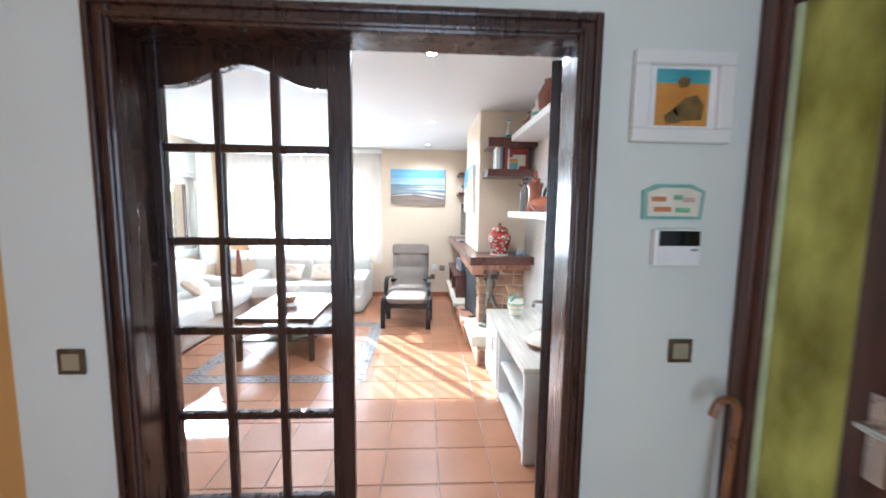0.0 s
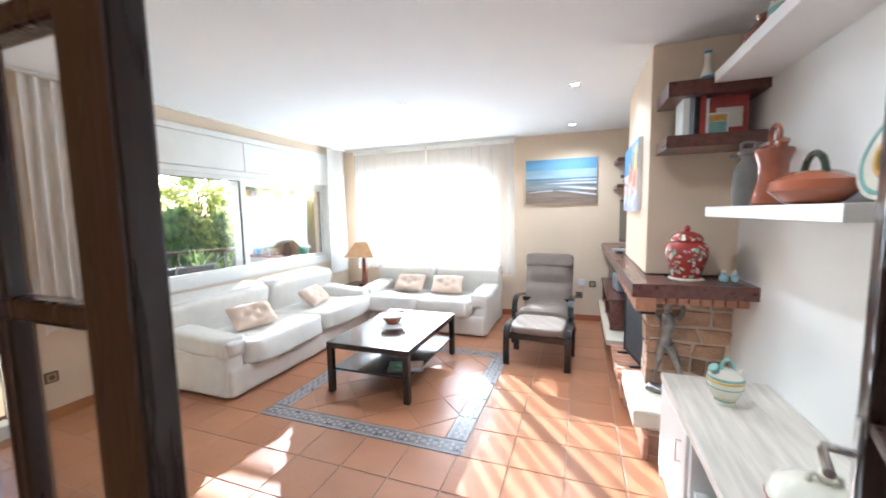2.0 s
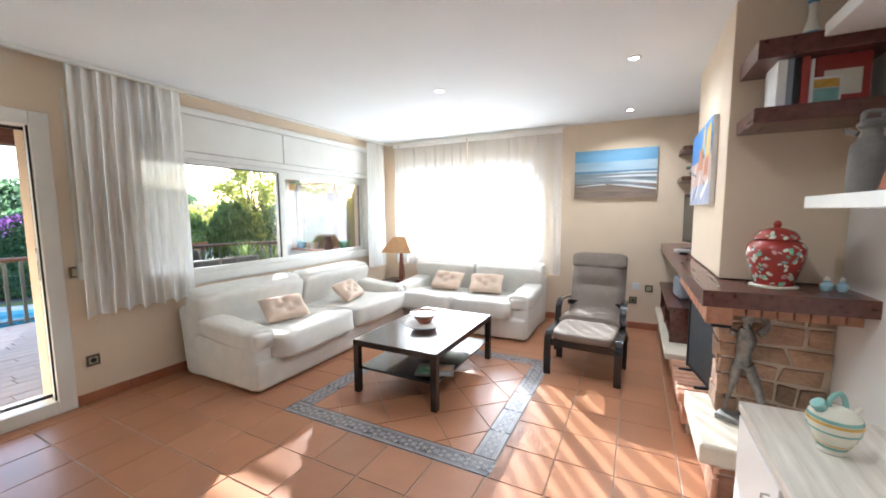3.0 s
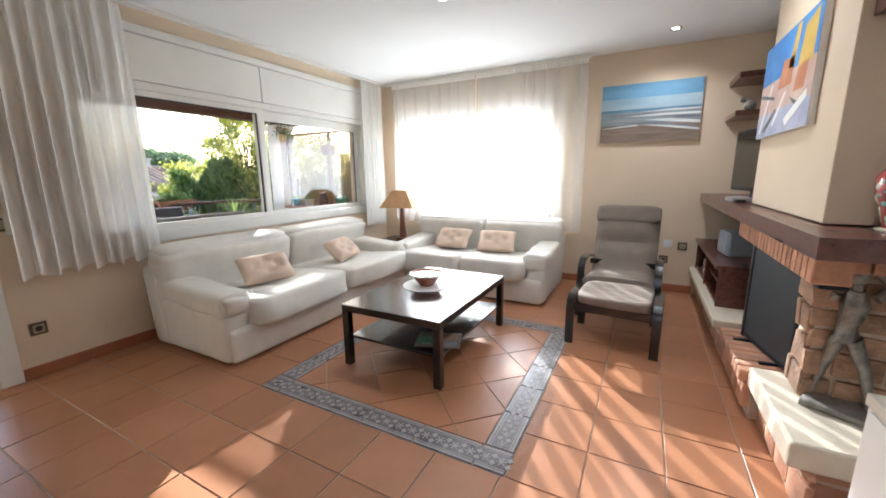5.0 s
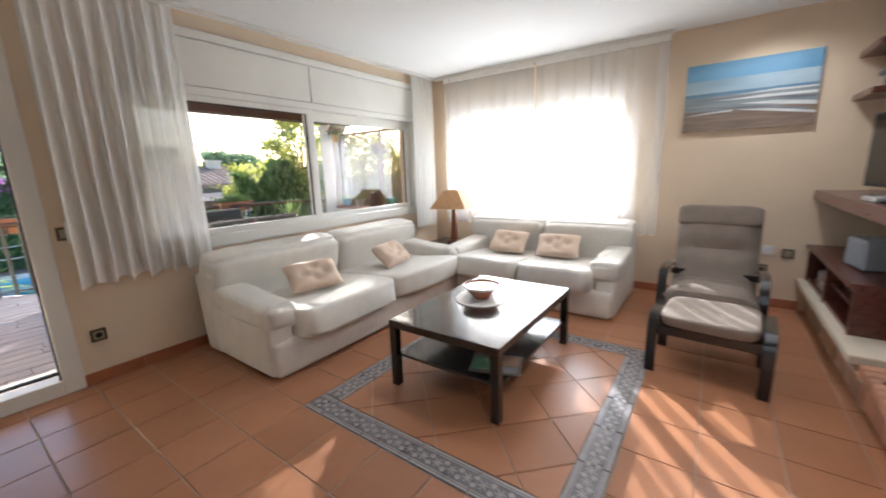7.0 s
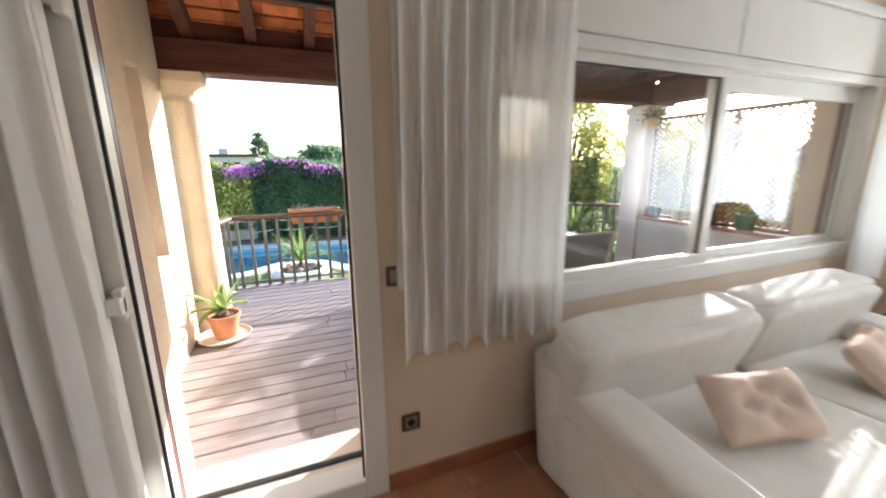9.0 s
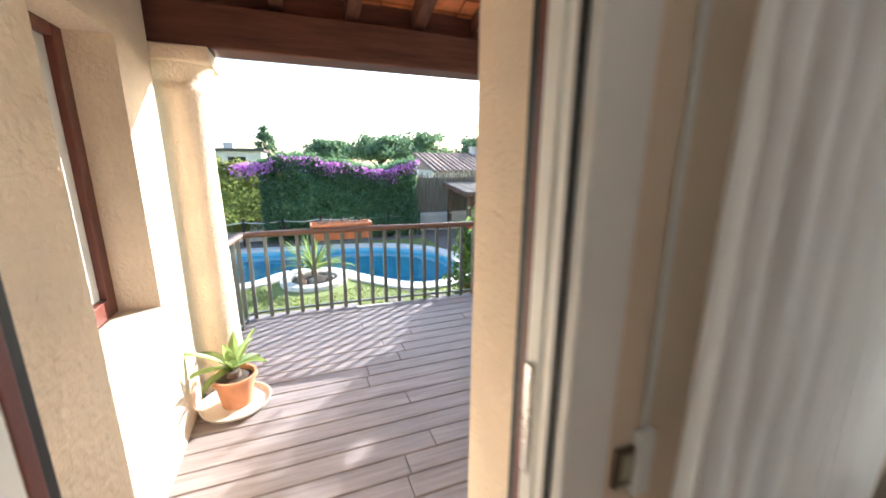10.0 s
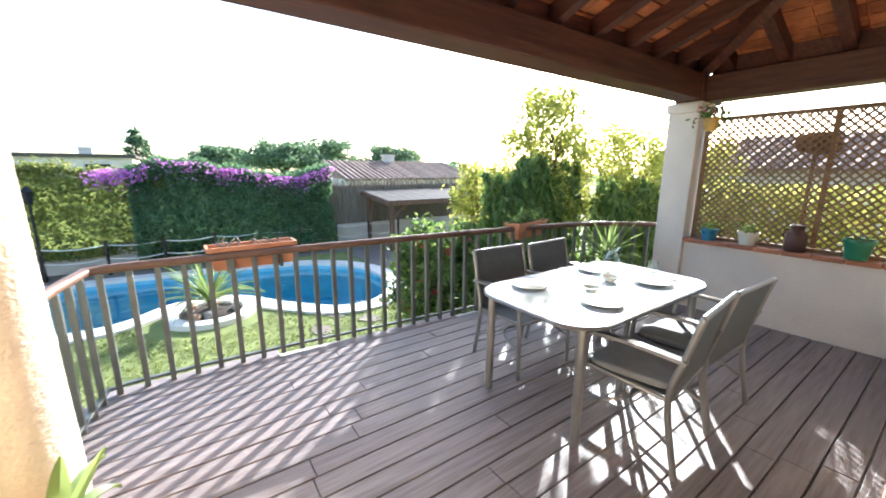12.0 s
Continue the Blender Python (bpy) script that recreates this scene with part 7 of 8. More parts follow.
leaves("blossom", [(rg.gauss(0.0, 0.07), -0.05 + rg.gauss(0, 0.06), 0.20 + rg.gauss(0, 0.04)) for _ in range(70)], 0.022, M_REDBLOOM, hb, 4, 1.0)
wb = thing("wall_bracket", "dark brown bark nesting box hung behind the lattice", "nest box", (-5.12, 7.80, 1.72))
bm = bmesh.new()
puff(bm, (0, 0, 0.05), (0.17, 0.04, 0.10), 0.7, 16, 8, lump=0.06)
part("box", bm, M_BARK, wb, "", True)
part("stake", box(-0.015, 0.015, 0.0, 0.02, -0.93, 0.02), M_BARK, wb)

# ---- garden ----
GZ = -1.0
def closed_curve(pts, n=6):
    P = [Vector((x, y, 0)) for x, y in pts]
    out = []
    L = len(P)
    for i in range(L):
        a, b, c, d = P[i - 1], P[i], P[(i + 1) % L], P[(i + 2) % L]
        for k in range(n):
            u = k / n
            v = 0.5 * ((2 * b) + (c - a) * u + (2 * a - 5 * b + 4 * c - d) * u * u + (3 * b - a - 3 * c + d) * u ** 3)
            out.append((v.x, v.y))
    return out
pool_pts = closed_curve([(-11.9, 0.9), (-11.9, 1.9), (-12.55, 2.7), (-12.45, 3.7), (-11.4, 4.5), (-10.65, 5.3), (-10.8, 6.1), (-11.8, 6.75), (-13.4, 6.6), (-14.5, 5.3), (-14.9, 3.0), (-15.1, 1.2), (-14.8, -0.8), (-13.4, -1.6), (-12.2, -0.6)])
def offset(pts, d):
    out, n = [], len(pts)
    for i in range(n):
        a, b = Vector(pts[i - 1]), Vector(pts[(i + 1) % n])
        t = (b - a).normalized()
        out.append((pts[i][0] + t.y * d, pts[i][1] - t.x * d))
    return out
cx, cy = sum(p[0] for p in pool_pts) / len(pool_pts), sum(p[1] for p in pool_pts) / len(pool_pts)
test = offset(pool_pts, 0.1)
SGN = 1 if sum((x - cx) ** 2 + (y - cy) ** 2 for x, y in test) > sum((x - cx) ** 2 + (y - cy) ** 2 for x, y in pool_pts) else -1
outer = offset(pool_pts, SGN * 0.36)
def band(a, b, za, zb):
    bm = bmesh.new()
    va, vb = [bm.verts.new((x, y, za)) for x, y in a], [bm.verts.new((x, y, zb)) for x, y in b]
    n = len(a)
    for i in range(n):
        bm.faces.new((va[i], va[(i + 1) % n], vb[(i + 1) % n], vb[i]))
    return bm
# ground sheet with the pool cut out
bm = bmesh.new()
R = 420.0
oc = [bm.verts.new((R * math.cos(a), R * math.sin(a), GZ)) for a in np.linspace(0, 2 * math.pi, 49)[:-1]]
ic = [bm.verts.new((x, y, GZ)) for x, y in pool_pts]
es = [bm.edges.new((c[i], c[(i + 1) % len(c)])) for c in (oc, ic) for i in range(len(c))]
bmesh.ops.triangle_fill(bm, use_beauty=True, use_dissolve=False, edges=es)
setting("ground", bm, M_LAWN, "sunlit lawn and garden soil", "ground")
pool = thing("swimming_pool", "kidney-shaped blue swimming pool with pale stone coping", "swimming pool")
part("basin_wall", band(pool_pts, pool_pts, GZ, GZ - 0.9), M_POOL, pool)
part("basin_floor", poly_slab(pool_pts, GZ - 1.0, GZ - 0.9), M_POOL, pool)
w = part("water", poly_slab(pool_pts, GZ - 0.12, GZ - 0.115), M_WATER, pool, "clear blue water")
w.visible_shadow = False
bm = bmesh.new()
inner = offset(pool_pts, -SGN * 0.03)
n = len(inner)
rings = [[bm.verts.new((x, y, z)) for x, y in r] for r, z in ((inner, GZ - 0.02), (inner, GZ + 0.045), (outer, GZ + 0.045), (outer, GZ - 0.02))]
for a, b in zip(rings, rings[1:] + rings[:1]):
    for i in range(n):
        bm.faces.new((a[i], a[(i + 1) % n], b[(i + 1) % n], b[i]))
part("coping", bm, M_COPING, pool, "pale stone coping")
# dark mosaic emblem on the pool floor
bm = bmesh.new()
for r in (0.75, 0.45):
    v = [[bm.verts.new((-12.0 + q * math.cos(a), 5.45 + q * math.sin(a), GZ - 0.89)) for a in np.linspace(0, 6.283, 41)[:-1]] for q in (r - 0.07, r + 0.07)]
    for i in range(40):
        bm.faces.new((v[0][i], v[0][(i + 1) % 40], v[1][(i + 1) % 40], v[1][i]))
for a in np.linspace(0, 6.283, 9)[:-1]:
    bar(bm, (-12.0 + 0.1 * math.cos(a), 5.45 + 0.1 * math.sin(a), GZ - 0.89), (-12.0 + 0.75 * math.cos(a + 0.4), 5.45 + 0.75 * math.sin(a + 0.4), GZ - 0.89), 0.09, 0.01)
part("mosaic_emblem", bm, M_POOLDARK, pool, "dark blue mosaic emblem")
ld = thing("pool_ladder", "chrome pool ladder at the water's edge", "pool ladder", (-14.6, 0.0, GZ))
for y in (-0.22, 0.22):
    part("rail", tubes([(curve([(-0.6, y, 0.046), (-0.55, y, 0.55), (-0.2, y, 0.75), (0.15, y, 0.45), (0.2, y, -0.6)], 6), 0.022)], 8), M_CHROME, ld, "", True)

# island bed with a palm at the pool's edge
isl = thing("planting_island", "round stone-edged bed beside the pool", "flower bed", (-11.62, 3.22, GZ))
bm = bmesh.new()
lathe(bm, [(0.70, 0.0), (0.70, 0.09), (0.66, 0.10), (0.50, 0.10), (0.48, 0.05)], (0, 0, 0), 40)
part("edging", bm, M_COPING, isl, "pale stone edging", True)
part("soil", turned([(0.49, 0.05), (0.3, 0.11), (0.05, 0.14)], (0, 0, 0), 24), M_SOIL, isl, "", True)
random.seed(61)
for k in range(12):
    a, r = random.random() * 6.28, random.uniform(0.25, 0.45)
    bm = bmesh.new()
    s = random.uniform(0.05, 0.12)
    puff(bm, (r * math.cos(a), r * math.sin(a), 0.11), (s, s * 0.8, s * 0.6), 0.8, 10, 6, lump=0.05, seed=k)
    part("rock", bm, M_GREYCLAY if k % 2 else M_STONE, isl, "", True)
strap_plant("palm", "low green palm on the pool island", (-11.62, 3.22, GZ + 0.10), 90, 0.92, 0.045, M_PALM, None, 14, 1.05, 0.16)

# paved strip beyond the pool and the boundary wall
setting("paving", box(-16.60, -15.45, -8, 14, GZ - 0.05, GZ + 0.012), M_PAVING, "brown paved strip beyond the pool", "paving")
setting("paving_right", box(-15.4, -13.0, 7.05, 14, GZ - 0.05, GZ + 0.010), M_PAVING, "brown paved strip beside the pool", "paving")
setting("garden_wall", box(-16.82, -16.60, -9.0, 20, GZ, -0.31), M_GARDENWALL, "low rendered garden wall", "wall")
setting("garden_wall_left", box(-19.4, -6.0, -9.2, -9.0, GZ, 1.6), M_GARDENWALL, "rendered side boundary wall", "wall")
random.seed(62)
for k in range(5):
    x, y = -9.9 - 0.5 * (k % 2), 4.6 + 0.42 * k
    st_ = thing("stepping_stone", "flat brown stepping stone in the lawn", "stepping stone", (x, y, GZ), 20 * k, "stepping stones")
    part("stone", poly_slab([(0.22 * math.cos(a) * random.uniform(0.8, 1.1), 0.16 * math.sin(a) * random.uniform(0.8, 1.1)) for a in np.linspace(0, 6.283, 9)[:-1]], -0.03, 0.015), M_PAVING, st_)
# rope fence before the hedge
rfn = thing("rope_fence", "dark posts with slack white ropes before the hedge", "fence")
for k in range(10):
    y = -0.8 + 1.12 * k
    part("post", rods([((-15.95, y, GZ), (-15.95, y, GZ + 0.85), 0.04)], 8), M_DARKWOOD, rfn)
    if k < 9:
        for z in (0.75, 0.42):
            part("rope", tubes([([(-15.95, y + 1.12 * u, GZ + z - 0.25 * u * (1 - u)) for u in np.linspace(0, 1, 7)], 0.014)], 6), M_COPING, rfn, "white rope")
lp = thing("garden_lamp", "green iron garden lamp post before the ivy", "lamp post", (-16.1, 0.3, GZ))
part("pole", tubes([([(0, 0, 0), (0, 0, 0.2), (0, 0, 1.75)], [0.06, 0.035, 0.028])], 10), M_IRON, lp, "", True)
part("lantern", turned([(0.07, 1.75), (0.11, 2.0), (0.12, 2.02), (0.02, 2.14)], seg=6), M_IRON, lp)


def hedge(name, label, x0, x1, y0, y1, z0, z1, n, size, m, seed, bumps=0.35, blooms=0, category="hedge"):
    """Clumped foliage over an uneven volume; blooms along the crest."""
    h = thing(name, label, category)
    rg = np.random.RandomState(seed)
    def skin(u, v):
        return noise.noise(Vector((u * 0.55 + seed, v * 0.9, seed))) * bumps + noise.noise(Vector((u * 2.1, v * 2.3, seed + 4))) * bumps * 0.4
    pts = []
    for _ in range(n):
        y = rg.uniform(y0, y1)
        top = z1 + skin(y, 7.0) * 0.9
        z = z0 + (top - z0) * rg.uniform(0, 1) ** 0.8
        face = rg.rand()
        if face < 0.62:
            x = x1 + skin(y, z) - abs(rg.normal(0, 0.10))
        elif face < 0.85:
            x, z = rg.uniform(x0, x1 + skin(y, z1)), top + rg.normal(0, 0.08)
        else:
            x = rg.uniform(x0, x1)
        pts.append((x, y, z))
    leaves("foliage", pts, size, m, h, seed)
    # dark inner twigs that close the mass
    bm = bmesh.new()
    ny, nz = 40, 8
    grid = [[bm.verts.new((x1 - 0.28 + skin(y0 + (y1 - y0) * i / ny, z0 + (z1 - z0) * j / nz), y0 + (y1 - y0) * i / ny, z0 + (z1 + skin(y0 + (y1 - y0) * i / ny, 7.0) * 0.9 - 0.15 - z0) * j / nz)) for j in range(nz + 1)] for i in range(ny + 1)]
    for i in range(ny):
        for j in range(nz):
            bm.faces.new((grid[i][j], grid[i + 1][j], grid[i + 1][j + 1], grid[i][j + 1]))
    part("inner_thicket", bm, m, h)
    if blooms:
        bp = []
        for _ in range(blooms):
            y = y0 - 0.8 + (y1 - y0 + 0.8) * rg.rand()
            if noise.noise(Vector((y * 1.3, 3.3, seed))) + 0.42 < rg.rand() * 0.8:
                continue
            bp.append((x1 + skin(y, z1) + rg.normal(0, 0.22), y, z1 + skin(y, 7.0) * 0.9 + 0.08 - abs(rg.normal(0, 0.20))))
        leaves("bloom", bp, size * 0.9, M_BLOOM, h, seed + 1, 1.1)
    return h


hedge("ivy_hedge", "yellow-green ivy hanging over the boundary", -16.8, -16.25, -6.9, 2.75, -0.62, 1.40, 30000, 0.056, M_IVY, 3, 0.34)
hedge("bougainvillea", "dark green bougainvillea hedge topped with magenta bracts", -16.8, -15.95, 2.0, 7.0, -0.95, 1.40, 36000, 0.056, M_LEAFDARK, 5, 0.44, 4200)
rd = thing("reed_screen", "weathered brushwood screen above the garden wall", "screen fence")
bm = bmesh.new()
random.seed(63)
y = 6.2
while y < 18:
    bar(bm, (-16.7 + random.uniform(-0.03, 0.03), y, -0.32), (-16.7 + random.uniform(-0.06, 0.06), y + random.uniform(-0.08, 0.08), 1.10 + random.uniform(-0.14, 0.12)), 0.020, 0.020)
    y += 0.022
tagged(part("reeds", bm, M_REED, rd, "bundled brushwood"), kind="stuff")
part("backing", box(-16.78, -16.75, 6.2, 18, -0.32, 0.98), M_REED, rd)

# garden shed with a flat roof
sh = thing("garden_shed", "open timber garden shelter with a weathered flat roof", "garden shelter", (-15.4, 10.1, GZ))
bm = bmesh.new()
for k in range(10):
    bar(bm, (-1.1, -1.75 + 0.39 * k, 1.80), (1.0, -1.75 + 0.39 * k, 1.58), 0.37, 0.05)
part("roof", bm, M_SHEDROOF, sh, "weathered flat roof")
part("fascia", bars([((1.02, -1.95, 1.52), (1.02, 1.95, 1.52), 0.04, 0.12), ((-1.1, -1.95, 1.74), (1.02, -1.95, 1.52), 0.04, 0.12)]), M_SHEDWOOD, sh)
for x, y in ((0.8, -1.75), (-0.9, -1.75), (0.8, 1.75)):
    part("post", box(x - 0.06, x + 0.06, y - 0.06, y + 0.06, 0, 1.62, 0.005), M_SHEDWOOD, sh)
part("brace", bars([((0.8, -1.7, 1.1), (0.8, -1.2, 1.55), 0.07, 0.07)]), M_SHEDWOOD, sh)


# neighbours' houses
def far_house(label, at, w, d, h, rise, rz, window_n):
    hs = thing("house", label, "house", at, rz)
    part("wall", box(-d / 2, d / 2, -w / 2, w / 2, 0, h), M_GARDENWALL, hs)
    bm = bmesh.new()
    n = int(w / 0.34)
    for s in (-1, 1):
        for k in range(n):
            y = -w / 2 - 0.3 + (w + 0.6) * (k + 0.5) / n
            tube(bm, [(s * (d / 2 + 0.4), y, h - 0.05), (0, y, h + rise)], 0.11, 6)
    part("roof", bm, M_FARTILE, hs, "rows of curved clay tiles", True)
    bm = bmesh.new()
    for s in (-1, 1):
        bm.faces.new([bm.verts.new(c) for c in ((s * (d / 2 + 0.4), -w / 2 - 0.3, h - 0.06), (s * (d / 2 + 0.4), w / 2 + 0.3, h - 0.06), (0, w / 2 + 0.3, h + rise - 0.01), (0, -w / 2 - 0.3, h + rise - 0.01))])
    for s in (-1, 1):
        bm.faces.new([bm.verts.new(c) for c in ((-d / 2, s * w / 2, h), (d / 2, s * w / 2, h), (0, s * w / 2, h + rise))])
    part("roof_deck", bm, M_FARTILE, hs)
    part("chimney", boxes([(-0.3, 0.3, -0.4, 0.4, h + rise - 0.5, h + rise + 0.45), (-0.38, 0.38, -0.48, 0.48, h + rise + 0.45, h + rise + 0.55)]), M_GARDENWALL, hs)
    for k in range(window_n):
        y = -w / 2 + w * (k + 0.5) / window_n
        wd = part("window", box(d / 2, d / 2 + 0.04, y - 0.5, y + 0.5, h - 1.7, h - 0.5), M_SCREEN, hs)
        part("sill", box(d / 2, d / 2 + 0.12, y - 0.6, y + 0.6, h - 1.78, h - 1.7), M_SLAB, wd)
    return hs


far_house("low neighbouring house with a curved clay tile roof", (-31, 16.6, GZ), 9.8, 8, 1.95, 1.15, 0, 0)
fh = thing("house", "distant flat-roofed pale house behind the hedge", "house", (-40, -2.6, GZ), 0)
part("wall", box(-4, 4, -5, 3.5, 0, 3.2), M_GARDENWALL, fh)
part("roof", boxes([(-4.2, 4.2, -5.2, 3.7, 3.2, 3.4)]), M_SHEDROOF, fh)
for k in range(3):
    wd = part("window", box(4.0, 4.05, -4 + 2.6 * k, -2.8 + 2.6 * k, 1.7, 2.8), M_SCREEN, fh)
part("chimney", boxes([(-0.4, 0.4, 0.5, 1.2, 3.4, 3.95)]), M_GARDENWALL, fh)


def tree(name, label, at, height, r, m, seed, size, n, flat=1.0, trunk_r=0.14, clumps=26, bare=0.35, spread=1.0):
    """A tapered trunk with limbs, and a crown of leaf clumps with gaps."""
    t = thing(name, label, "tree", at)
    rg = np.random.RandomState(seed)
    base = height * bare
    rows = [(curve([(0, 0, 0), (rg.normal(0, 0.1), rg.normal(0, 0.1), base), (rg.normal(0, 0.15), rg.normal(0, 0.15), height * 0.8)], 6), trunk_r)]
    bm = bmesh.new()
    P = rows[0][0]
    tube(bm, P, [trunk_r * (1 - 0.8 * i / (len(P) - 1)) for i in range(len(P))], 10)
    pts = []
    for k in range(clumps):
        a, u = rg.uniform(0, 6.283), rg.uniform(0, 1)
        rad = r * spread * math.sqrt(rg.uniform(0.05, 1)) * (1 - 0.35 * u)
        c = np.array((rad * math.cos(a), rad * math.sin(a), base + (height - base) * (0.15 + 0.85 * u ** (1 / max(flat, 0.3)))))
        if k % 2 == 0:
            s = P[int(len(P) * rg.uniform(0.35, 0.9)) - 1]
            tube(bm, curve([s, (s + Vector(c)) / 2 + Vector((0, 0, 0.08 * height * rg.rand())), Vector(c)], 4), [trunk_r * 0.4 * (1 - 0.8 * i / 8) for i in range(9)], 6)
        cr = r * rg.uniform(0.20, 0.36) * min(1, (46 / clumps) ** 0.5)
        q = rg.normal(size=(n // clumps, 3)) * cr * np.array((0.55, 0.55, 0.42 * flat))
        pts.append(c + q)
    part("trunk", bm, M_BARK, t, "", True)
    leaves("crown", np.concatenate(pts), size, m, t, seed)
    return t


# shrubs beside the terrace
tree("shrub", "tall airy yellow-green shrub in the sun", (-9.4, 9.2, GZ), 4.0, 1.05, M_LEAFYEL, 4, 0.055, 7200, 1.3, 0.045, 120, 0.25)
tree("shrub", "tall airy yellow-green shrub in the sun", (-8.7, 11.0, GZ), 3.4, 1.2, M_LEAFYEL, 5, 0.055, 7000, 1.2, 0.045, 110, 0.2)
tree("shrub", "tall airy yellow-green shrub in the sun", (-8.3, 12.8, GZ), 3.1, 1.3, M_LEAFYEL, 6, 0.055, 6600, 1.2, 0.045, 100, 0.2)
tree("hibiscus", "leafy hibiscus bush below the railing", (-8.55, 5.75, GZ), 1.75, 0.62, M_LEAFMID, 7, 0.06, 4200, 1.0, 0.03, 40, 0.08)
tree("hibiscus", "leafy hibiscus bush below the railing", (-8.6, 6.7, GZ), 1.65, 0.60, M_LEAFMID, 8, 0.06, 3800, 1.0, 0.03, 36, 0.08)
tree("shrub", "yellow-green bush behind the railing", (-10.4, 8.3, GZ), 2.6, 0.75, M_LEAFYEL, 9, 0.055, 4200, 1.2, 0.035, 80, 0.12)
rg = random.Random(71)
hb = thing("hibiscus_flowers", "scattered red hibiscus blooms on the bush", "flowers")
leaves("petals", [(-8.3 + rg.gauss(0, 0.12) + q[0] * 0, q[1] + rg.gauss(0, 0.03), q[2] + rg.gauss(0, 0.03)) for q in ((0, 5.35, 0.62), (0, 5.9, 0.42), (0, 5.5, 0.05), (0, 5.3, -0.3), (0, 6.3, 0.5), (0, 5.7, -0.1)) for _ in range(10)], 0.05, M_REDBLOOM, hb, 7, 1.1)
def cypress_row(label, y0, y1, x, h, n, seed):
    t = thing("cypress", label, "cypress", (x, (y0 + y1) / 2, GZ))
    rg = np.random.RandomState(seed)
    L = (y1 - y0) / 2
    q = rg.uniform(-1, 1, size=(n, 2))
    z = h * rg.uniform(0.02, 1, n) ** 0.85
    wid = 0.42 * (1 - (z / h) ** 3 * 0.6)
    tops = h * (0.86 + 0.14 * np.sin(q[:, 0] * L * 5 + seed))
    z = np.minimum(z, tops)
    ang = rg.uniform(0, 6.283, n)
    P = np.stack([wid * np.cos(ang) * (0.7 + 0.3 * rg.rand(n)), q[:, 0] * L + 0.1 * np.sin(ang), z], 1)
    leaves("foliage", P, 0.075, M_CYPRESS, t, seed, 2.6, -2.2)
    part("trunk", rods([((0, -L + 0.5 + 0.9 * k, 0), (0, -L + 0.5 + 0.9 * k, h * 0.8), 0.05) for k in range(int(2 * L / 0.9))], 8), M_BARK, t)
    return t
cypress_row("clipped green cypress hedge beyond the railing", 7.35, 9.5, -9.0, 2.75, 9000, 2)
cypress_row("clipped green cypress hedge beyond the railing", 9.4, 15.0, -8.2, 2.35, 12000, 3)
# planting beyond the lattice
g = thing("side_hedge", "yellow-green hedge beyond the lattice screen", "hedge")
rn = np.random.RandomState(15)
leaves("foliage", np.stack([rn.uniform(-7.2, -1.0, 9000), 11.4 + rn.normal(0, 0.35, 9000), GZ + 2.3 * rn.uniform(0, 1, 9000) ** 0.7], 1), 0.09, M_LEAFYEL, g, 15)
far_house("neighbouring house with a clay tile roof beyond the lattice", (-6, 24, GZ), 9, 8, 2.6, 1.3, 90, 2)

# umbrella pines and far trees
for k, (x, y, h, r) in enumerate(((-52, 13.5, 5.4, 4.6), (-56, 20.5, 5.8, 4.6), (-50, 27.0, 5.2, 4.2), (-62, 8.0, 5.2, 3.4))):
    tree("umbrella_pine", "broad dark umbrella pine beyond the houses", (x, y, GZ), h, r, M_PINE, 20 + k, 0.28, 5200, 0.55, 0.3, 46, 0.52)
tree("umbrella_pine", "broad dark umbrella pine beyond the houses", (-3, 34, GZ), 9.0, 5.0, M_PINE, 31, 0.28, 5000, 0.6, 0.3, 46, 0.5)
tree("cypress_tree", "dark slender tree beside the distant house", (-44, 0.8, GZ), 5.6, 0.9, M_PINE, 33, 0.2, 1200, 1.4, 0.15, 20, 0.3)
bk_ = thing("far_woods", "hazy line of far trees on the horizon", "woods")
tagged(bk_, kind="stuff")
rn = np.random.RandomState(16)
a = rn.uniform(0.1, math.pi * 1.15, 14000)
rr = rn.uniform(95, 130, 14000)
leaves("foliage", np.stack([rr * np.cos(a), rr * np.sin(a), GZ + (2.2 + 1.6 * np.sin(a * 23) + 1.2 * np.sin(a * 51)) * rn.uniform(0, 1, 14000)], 1), 0.9, M_PINE, bk_, 16)

# grass
rn = np.random.RandomState(17)
N = 34000
gx, gy = rn.uniform(-12.5, -7.6, N), rn.uniform(-3.5, 7.2, N)
inside = np.zeros(N, bool)
ox, oy = np.array([p[0] for p in outer]), np.array([p[1] for p in outer])
for i in range(len(ox)):
    j = i - 1
    c = ((oy[i] > gy) != (oy[j] > gy)) & (gx < (ox[j] - ox[i]) * (gy - oy[i]) / (oy[j] - oy[i] + 1e-9) + ox[i])
    inside ^= c
ok = ~inside & ((gx + 11.62) ** 2 + (gy - 3.22) ** 2 > 1.0)
tagged(leaves("grass", np.stack([gx[ok], gy[ok], np.full(ok.sum(), GZ + 0.012)], 1), 0.022, M_GRASS, None, 17, 1.8, -1.5), "short sunlit grass of the lawn", "grass", "", "stuff")

